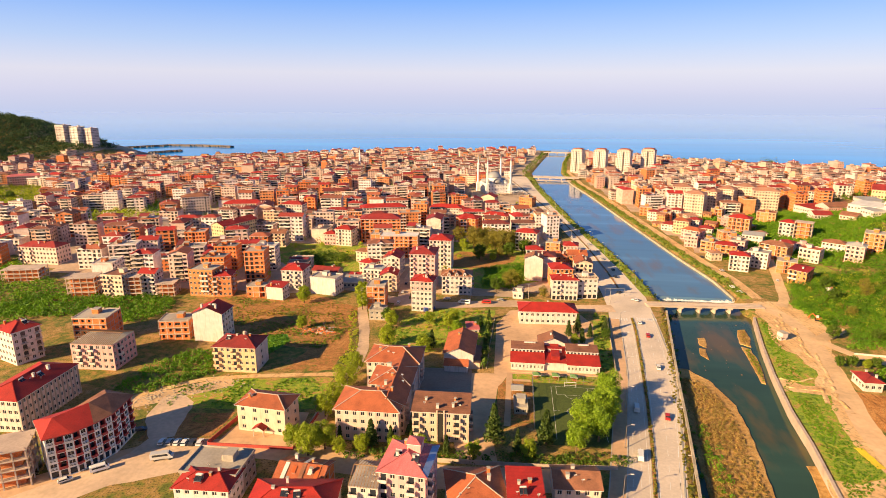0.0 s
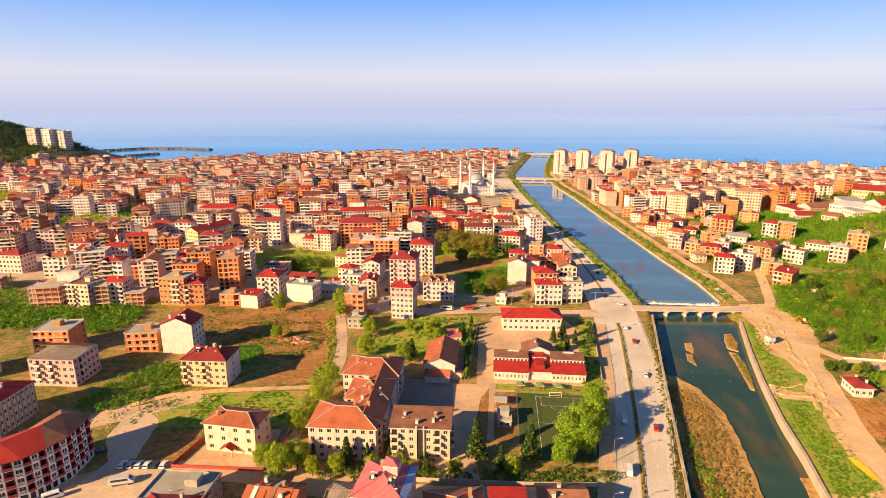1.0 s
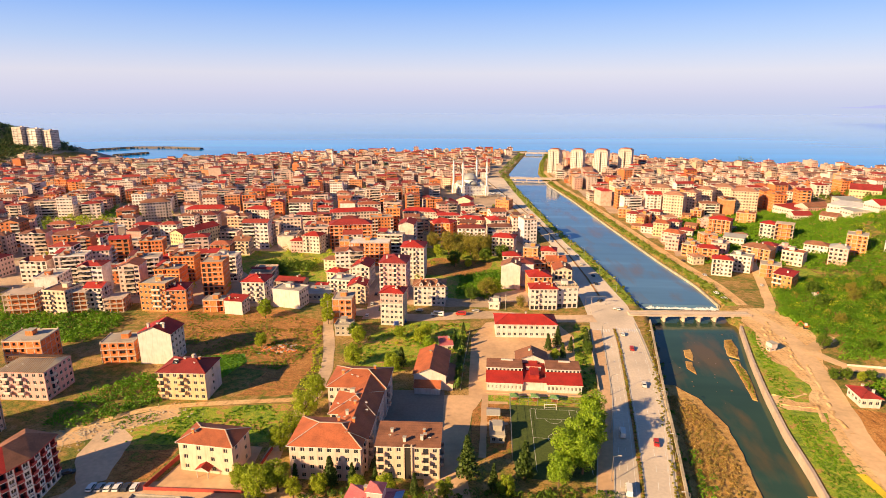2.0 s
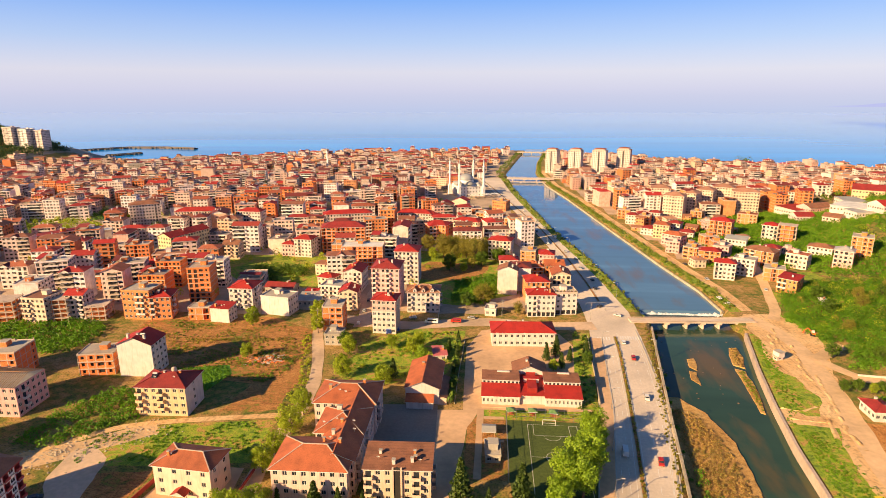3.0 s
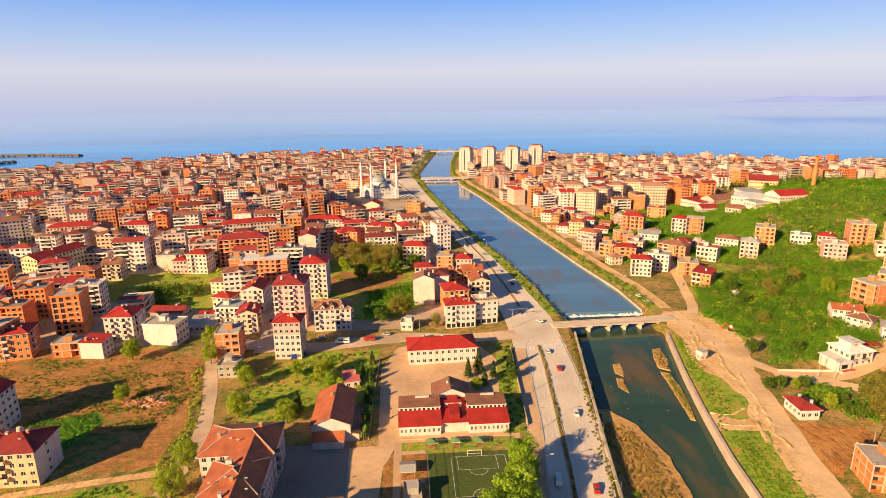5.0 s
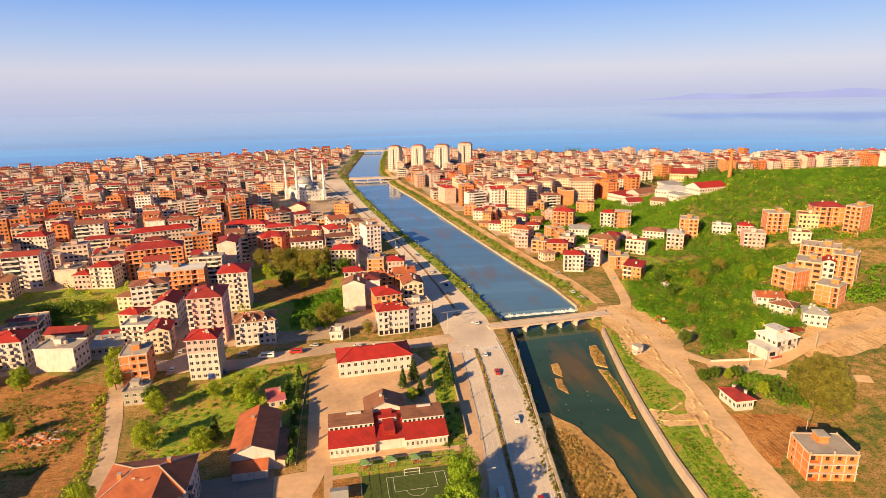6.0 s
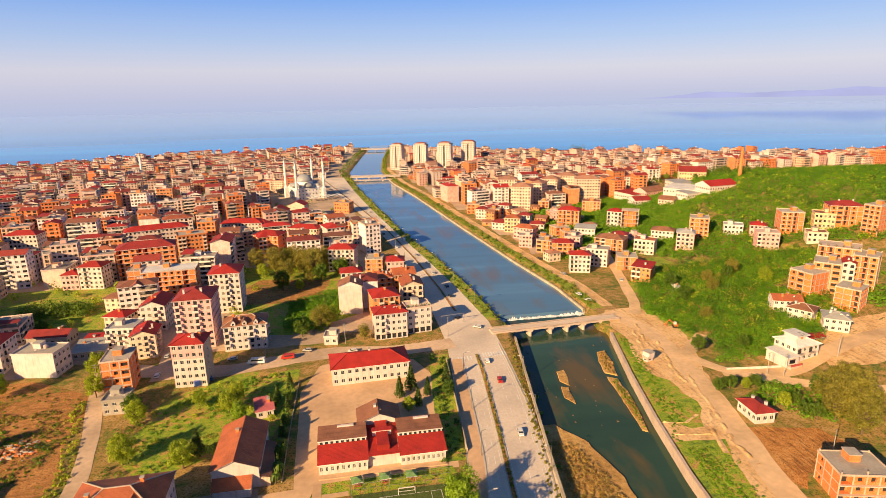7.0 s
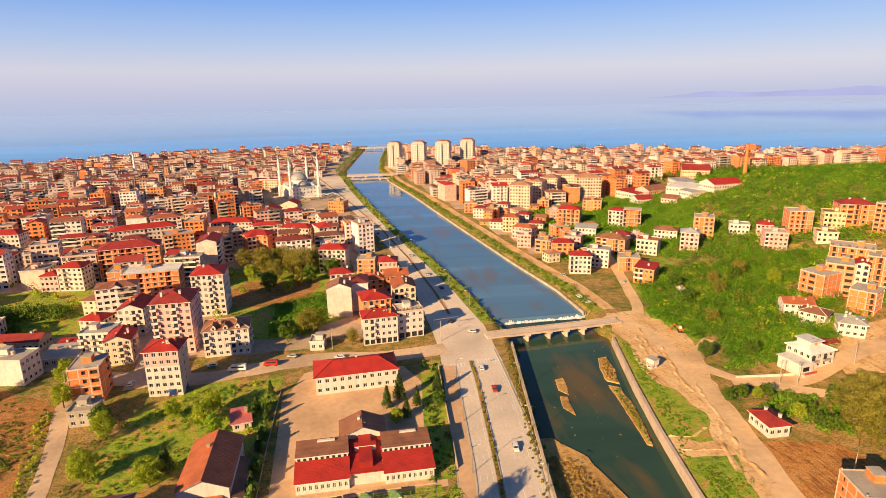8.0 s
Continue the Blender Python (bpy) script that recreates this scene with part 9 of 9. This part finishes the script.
for k in range(11):
    tree(("palm", "conifer", "leaf")[k % 3], -17.2 + 0.4 * (k % 2), 236 + k * 6, (4.6, 6.5, 4.4)[k % 3])


# ---- vehicles ----
def car_parts(paint, kind):
    """Body with bonnet and cabin, dark glass, wheels; nose to +y."""
    L, W, H = {"car": (4.3, 1.75, 1.45), "van": (5.6, 2.0, 2.3), "truck": (7.2, 2.3, 2.6)}[kind]
    MAT.setdefault(paint, surface(paint, {"white_paint": (0.75, 0.75, 0.74), "red_paint": (0.45, 0.03, 0.02), "dark_paint": (0.04, 0.045, 0.06), "silver_paint": (0.5, 0.5, 0.5), "blue_paint": (0.05, 0.10, 0.40)}[paint], 0.3, 0.5, 0.3, 0.05, 0.0))
    b = Build()
    prof = [(-0.5, 0.35), (-0.5, 0.62), (-0.46, 0.66), (-0.40, 0.97), (0.1, 1.0), (0.26, 0.66), (0.47, 0.58), (0.5, 0.35)] if kind == "car" else [(-0.5, 0.25), (-0.5, 0.95), (-0.48, 1.0), (0.3, 1.0), (0.42, 0.6), (0.5, 0.5), (0.5, 0.25), (0.5, 0.22)]
    for s, t in zip(prof, prof[1:]):
        i0, i1 = (0.88 if s[1] > 0.8 else 1.0), (0.88 if t[1] > 0.8 else 1.0)
        b.face([(-W / 2 * i0, s[0] * L, s[1] * H), (W / 2 * i0, s[0] * L, s[1] * H), (W / 2 * i1, t[0] * L, t[1] * H), (-W / 2 * i1, t[0] * L, t[1] * H)][::-1], paint)
    for e in (-1, 1):
        q = [(e * W / 2 * (0.88 if p[1] > 0.8 else 1.0), p[0] * L, p[1] * H) for p in prof]
        b.face(q if e < 0 else q[::-1], paint)
    b.face([(-W / 2, -L / 2, 0.3 * H), (W / 2, -L / 2, 0.3 * H), (W / 2, L / 2, 0.3 * H), (-W / 2, L / 2, 0.3 * H)][::-1], "tyre")
    g2 = Build()
    if kind == "car":
        for y0, z0, y1, z1 in ((-0.452, 0.71, -0.41, 0.94), (0.245, 0.71, 0.125, 0.965)):
            o = 0.02 if y0 > 0 else -0.02
            g2.face([(-W * 0.44, y0 * L + o, z0 * H), (W * 0.44, y0 * L + o, z0 * H), (W * 0.41, y1 * L + o, z1 * H), (-W * 0.41, y1 * L + o, z1 * H)], "glass")
        for e in (-1, 1):
            g2.face([(e * W * 0.505, -0.42 * L, 0.68 * H), (e * W * 0.505, 0.22 * L, 0.68 * H), (e * W * 0.455, 0.09 * L, 0.95 * H), (e * W * 0.455, -0.38 * L, 0.95 * H)], "glass")
    else:
        g2.face([(-W * 0.42, 0.41 * L + 0.04, 0.64 * H), (W * 0.42, 0.41 * L + 0.04, 0.64 * H), (W * 0.40, 0.315 * L + 0.04, 0.95 * H), (-W * 0.40, 0.315 * L + 0.04, 0.95 * H)], "glass")
        for e in (-1, 1):
            g2.face([(e * W * 0.503, -0.4 * L, 0.62 * H), (e * W * 0.503, 0.3 * L, 0.62 * H), (e * W * 0.46, 0.27 * L, 0.88 * H), (e * W * 0.46, -0.4 * L, 0.88 * H)], "glass")
    w = Build()
    ring = [(0, 0.32 * math.cos(k * math.pi / 6), 0.32 * math.sin(k * math.pi / 6)) for k in range(12)]
    for k in range(12):
        p, q = ring[k], ring[(k + 1) % 12]
        w.face([(-0.1, p[1], p[2]), (-0.1, q[1], q[2]), (0.1, q[1], q[2]), (0.1, p[1], p[2])], "tyre")
    w.face([(0.1, p[1], p[2]) for p in ring], "tyre")
    w.face([(-0.1, p[1], p[2]) for p in ring[::-1]], "tyre")
    w.face([(0.105, p[1] * 0.6, p[2] * 0.6) for p in ring], "metal")
    return b.mesh("body"), g2.mesh("glazing"), w.mesh("wheel"), L, W


CARS = {}


def car(x, y, turn, paint="white_paint", kind="car", z=0.08):
    if (paint, kind) not in CARS:
        CARS[(paint, kind)] = car_parts(paint, kind)
    body, glass, wheel, L, W = CARS[(paint, kind)]
    root = new({"car": "car", "van": "van", "truck": "truck"}[kind])
    root.matrix_basis = pose(x, y, z + hill(x, y), 0, 0, turn)
    put(new("body", body), root)
    tagged(put(new("glazing", glass), root), "dark car glass")
    for sx in (-1, 1):
        for sy in (-0.31, 0.31):
            put(new("wheel", wheel), root, pose(sx * (W / 2 - 0.1), sy * L, 0.32, 0, 0, 0 if sx > 0 else 180))
    return tagged(root, paint.split("_")[0] + " " + {"car": "passenger car on the road", "van": "delivery van on the road", "truck": "small truck on the road"}[kind], "vehicle")


def lane(y, f):
    """Across the near carriageways: -1 the west kerb, 0 the median, 1 the east edge."""
    return along(MEDIAN, y) + f * ((along(NEAR_R, y) - along(MEDIAN, y)) if f > 0 else (along(MEDIAN, y) - along(NEAR_L, y)))


car(lane(301, 0.25), 301, -4, "white_paint")
car(lane(283, 0.42), 283, 175, "red_paint")
car(lane(246, 0.5), 246, 172, "white_paint")
car(lane(203, 0.55), 203, 170, "red_paint")
car(lane(208, -0.34), 208, -8, "white_paint", "van")
car(lane(176, -0.30), 176, -9, "white_paint", "van")
car(62, 352, -40, "dark_paint")
car(69, 338, 60, "white_paint")
for y, f, c, k in ((385, 0.3, "dark_paint", "car"), (402, 0.5, "dark_paint", "car"), (430, 0.35, "silver_paint", "car"), (455, 0.6, "white_paint", "car"), (475, 0.3, "silver_paint", "car"), (520, 0.45, "white_paint", "van"), (560, 0.4, "silver_paint", "car"), (590, 0.5, "white_paint", "car"), (500, -0.55, "white_paint", "car"), (545, -0.6, "dark_paint", "car"), (640, 0.4, "white_paint", "car")):
    car(along(MEDIAN, y) + f * 10, y, 8, c, k)
for k in range(6):
    car(-126.5 + k * 2.7, 163.6 + k * 0.25, 10, ("white_paint", "silver_paint", "white_paint", "white_paint", "dark_paint", "white_paint")[k])
car(-139, 170, -60, "dark_paint")
car(-137.5, 146.5, -50, "white_paint", "van")
car(-144.5, 140.0, -46, "white_paint")
car(-121, 155, -70, "silver_paint", "truck")
car(-79, 172, 5, "silver_paint")
for x, y, a, c, k in ((-20, 322, 88, "red_paint", "van"), (-33, 320, 85, "white_paint", "truck"), (-44, 326, 95, "white_paint", "car"), (-12, 328, 80, "silver_paint", "car"), (8, 323, 92, "white_paint", "car"), (-50, 309, 20, "blue_paint", "car"), (-55, 306, 30, "blue_paint", "truck"), (-72, 316, 5, "white_paint", "car"), (-73, 335, 3, "silver_paint", "car"), (-74, 352, 4, "dark_paint", "car"), (-72, 368, 4, "white_paint", "car")):
    car(x, y, a, c, k)
for x, y, a, c in ((136, 372, 10, "white_paint"), (142, 410, 8, "silver_paint"), (139, 446, 8, "dark_paint"), (171, 390, -20, "silver_paint"), (137, 362, 40, "white_paint"), (206, 284, 60, "dark_paint")):
    car(x, y, a, c)

digger = tagged(new("excavator"), "small orange excavator on the sandy track", "excavator")
digger.matrix_basis = pose(163, 318, 0.1, 0, 0, 70)
b = Build()
for e in (-1, 1):
    b.box(e * 1.1 - 0.3, e * 1.1 + 0.3, -1.7, 1.7, 0, 0.75, "tyre", 0.08)
part("tracks", b, digger, "dark crawler tracks")
b = Build()
b.box(-1.2, 1.2, -1.6, 1.1, 0.8, 1.8, "rust", 0.08)
part("body", b, digger)
b = Build()
b.box(-1.1, 0.1, 0.0, 1.3, 1.8, 3.0, "white", 0.1)
part("cab", b, digger, "pale operator cab")
b = Build()
b.beam((0.5, 0.9, 1.6), (0.5, 3.0, 3.6), 0.2, "rust")
b.beam((0.5, 3.0, 3.6), (0.5, 4.6, 1.6), 0.16, "rust")
b.box(0.1, 0.9, 4.3, 5.1, 0.6, 1.6, "rust", 0.15)
part("arm", b, digger)


# ---- street lamps and poles ----
def lamp(x, y, turn, h=9.0, double=False):
    root = tagged(new("street_lamp"), "tall grey street lamp with a curved arm", "street lamp", "street lamps")
    root.matrix_basis = pose(x, y, hill(x, y), 0, 0, turn)
    b = Build()
    b.tube([(0, 0, 0, 0.13), (0, 0, h, 0.07)], "metal", 8)
    part("pole", b, root)
    for e in ((1, -1) if double else (1,)):
        b = Build()
        b.beam((0, 0, h - 0.1), (e * 1.8, 0, h + 0.5), 0.05, "metal")
        b.box(min(e * 1.5, e * 2.5), max(e * 1.5, e * 2.5), -0.15, 0.15, h + 0.42, h + 0.6, "frame")
        part("lamp_head", b, root)
    return root


for y in (150, 178, 206, 234, 262, 290):
    lamp(along(NEAR_L, y) + 5.0, y + 3, 0)
for y in (165, 195, 225, 255, 285):
    lamp(along(BANK_L, y) - 1.4, y, 180)
for y in range(370, 780, 38):
    lamp(along(FAR_R, y) + 0.8, y, 180)
    lamp(along(FAR_L, y) - 0.8, y + 15, 0)


def power_pole(x, y, turn):
    root = tagged(new("power_pole"), "slim grey electricity pole with two crossarms", "power pole")
    root.matrix_basis = pose(x, y, hill(x, y), 0, 0, turn)
    b = Build()
    b.tube([(0, 0, -0.3, 0.17), (0, 0, 10, 0.09)], "concrete", 8)
    part("mast", b, root)
    b = Build()
    b.beam((-1.2, 0, 9.4), (1.2, 0, 9.4), 0.06, "metal")
    b.beam((-0.9, 0, 8.5), (0.9, 0, 8.5), 0.06, "metal")
    part("crossarm", b, root)


for x, y, a in ((53, 331, 30), (5, 333, 0), (171, 266, 20), (176, 263, 20), (152, 214, 40), (47, 352, 10), (-93, 312, 0), (-30, 327, 0), (205, 268, 30), (187, 402, 0)):
    power_pole(x, y, a)
portal = tagged(new("road_gantry"), "grey height limit gantry over the road", "gantry")
b = Build()
b.tube([(52, 344, 0, 0.15), (52, 344, 5.2, 0.12)], "metal", 8)
b.tube([(64, 346, 0, 0.15), (64, 346, 5.2, 0.12)], "metal", 8)
part("post", b, portal)
b = Build()
b.beam((52, 344, 5.2), (64, 346, 5.2), 0.14, "metal")
part("beam", b, portal)

# ---- loose things ----
tarp = tagged(new("tarpaulin"), "bright yellow tarpaulin strip laid on the grass", "tarpaulin")
rows = []
for k in range(19):
    row = []
    for j in range(7):
        u, v = j * 0.5 + 0.12 * math.sin(k * 0.9), k * 0.66
        row.append((u, v, 0.14 + 0.05 * noise.noise(Vector((u * 1.3, v * 1.3, 0)))))
    rows.append(row)
put(new("sheet", grid_sheet("sheet", rows, "tarp")), tarp)
tarp.matrix_basis = pose(116.3, 179.4, 0.1, 0, 0, 5.4)
hutment = building(190, 362, 3.5, 3, 10, 1, 2.4, "concrete", "shed", "grey", "plaster", "tiny grey hut among the hazel bushes", name="garden_hut", category="hut")
pump = building(131.5, 288, 3.4, 2.4, 20, 1, 1.6, "white", "flat", "white", "plaster", "small white concrete pump house on the sand", name="pump_house", category="hut")
def berm(name, pts, w, h, seed):
    """A low churned bank of sand pushed up along a line, ragged and broken in places."""
    line = []
    for (ax, ay), (bx, by) in zip(pts, pts[1:]):
        n = max(1, int(math.hypot(bx - ax, by - ay) / 0.7))
        line += [(ax + (bx - ax) * k / n, ay + (by - ay) * k / n) for k in range(n)]
    rows = []
    for k, (x, y) in enumerate(line):
        sway = 1.3 * noise.noise(Vector((k * 0.16, seed, 0)))
        top = h * max(0.0, 0.35 + 1.3 * noise.noise(Vector((k * 0.22, seed, 5))))
        row = []
        for j, (s, z) in enumerate(((-1, 0), (-0.5, 0.75), (-0.1, 1.0), (0.35, 0.6), (1, 0))):
            jig = 0.35 * noise.noise(Vector((k * 0.7, j * 3.1, seed)))
            row.append((x + sway + (s * w / 2 + jig), y + jig, 0.05 + z * top))
        rows.append(row)
    return tagged(new(name, grid_sheet(name, rows, "sand")), "churned bank of yellow sand beside the track", "sand bank", kind="stuff")


for n, pts in enumerate(([(145.5, 305), (140, 286), (136.4, 272.5), (136.6, 264.7)], [(140.9, 273), (137.2, 260), (135.7, 252), (132.6, 241.5), (128.4, 228.5), (128, 215)], [(141, 318), (137, 303), (131, 290), (128.5, 279)], [(126, 245), (119, 241), (112, 243)], [(124.5, 233), (118, 234), (111, 235.5)], [(134, 250), (131, 243), (126, 236), (122, 222)], [(146.5, 326), (142, 312), (139, 300)])):
    berm("sand_bank", pts, 2.0, 0.65, 3.0 + n * 7)
rubble_pile = Build()
rr = random.Random(8)
for _ in range(230):
    x, y = -104 + rr.gauss(0, 5), 270 + rr.gauss(0, 3.2)
    s = rr.uniform(0.25, 0.9)
    h = max(0.2, 1.8 - 0.25 * math.hypot((x + 104) * 0.7, y - 270)) * rr.uniform(0.3, 1)
    rubble_pile.box(x - s, x + s, y - s * 0.6, y + s * 0.6, 0, h, ("brick", "concrete", "brown")[rr.randrange(3)], s * 0.2)
tagged(new("rubble_heap", rubble_pile.mesh("rubble_heap")), "heap of broken brick and roof rubble in the field", "rubble", kind="stuff")
stones = Build()
for _ in range(650):
    f = rr.random()
    x, y = -158 + 36 * f + rr.gauss(0, 3.6), 186 + 26 * f + rr.gauss(0, 3.8)
    s = rr.choice((0.1, 0.12, 0.15, 0.2, 0.2, 0.32))
    stones.box(x - s, x + s, y - s, y + s, 0, s * rr.uniform(0.6, 1.4), "stone", s * 0.3)
tagged(new("stone_heap", stones.mesh("stone_heap")), "spread of pale stones and rubble by the path", "stones", kind="stuff")
shoal = Build()
for _ in range(26):
    y = rr.uniform(235, 325)
    x = along(BANK_L, y) + rr.uniform(3, along(BANK_R, y) - along(BANK_L, y) - 3)
    s = rr.uniform(0.15, 0.45)
    shoal.box(x - s, x + s, y - s, y + s, -4.0, -3.3 + s * 0.5, "bark", s * 0.35)
tagged(new("river_boulders", shoal.mesh("river_boulders")), "boulders standing in the shallow water", "boulders", kind="stuff")
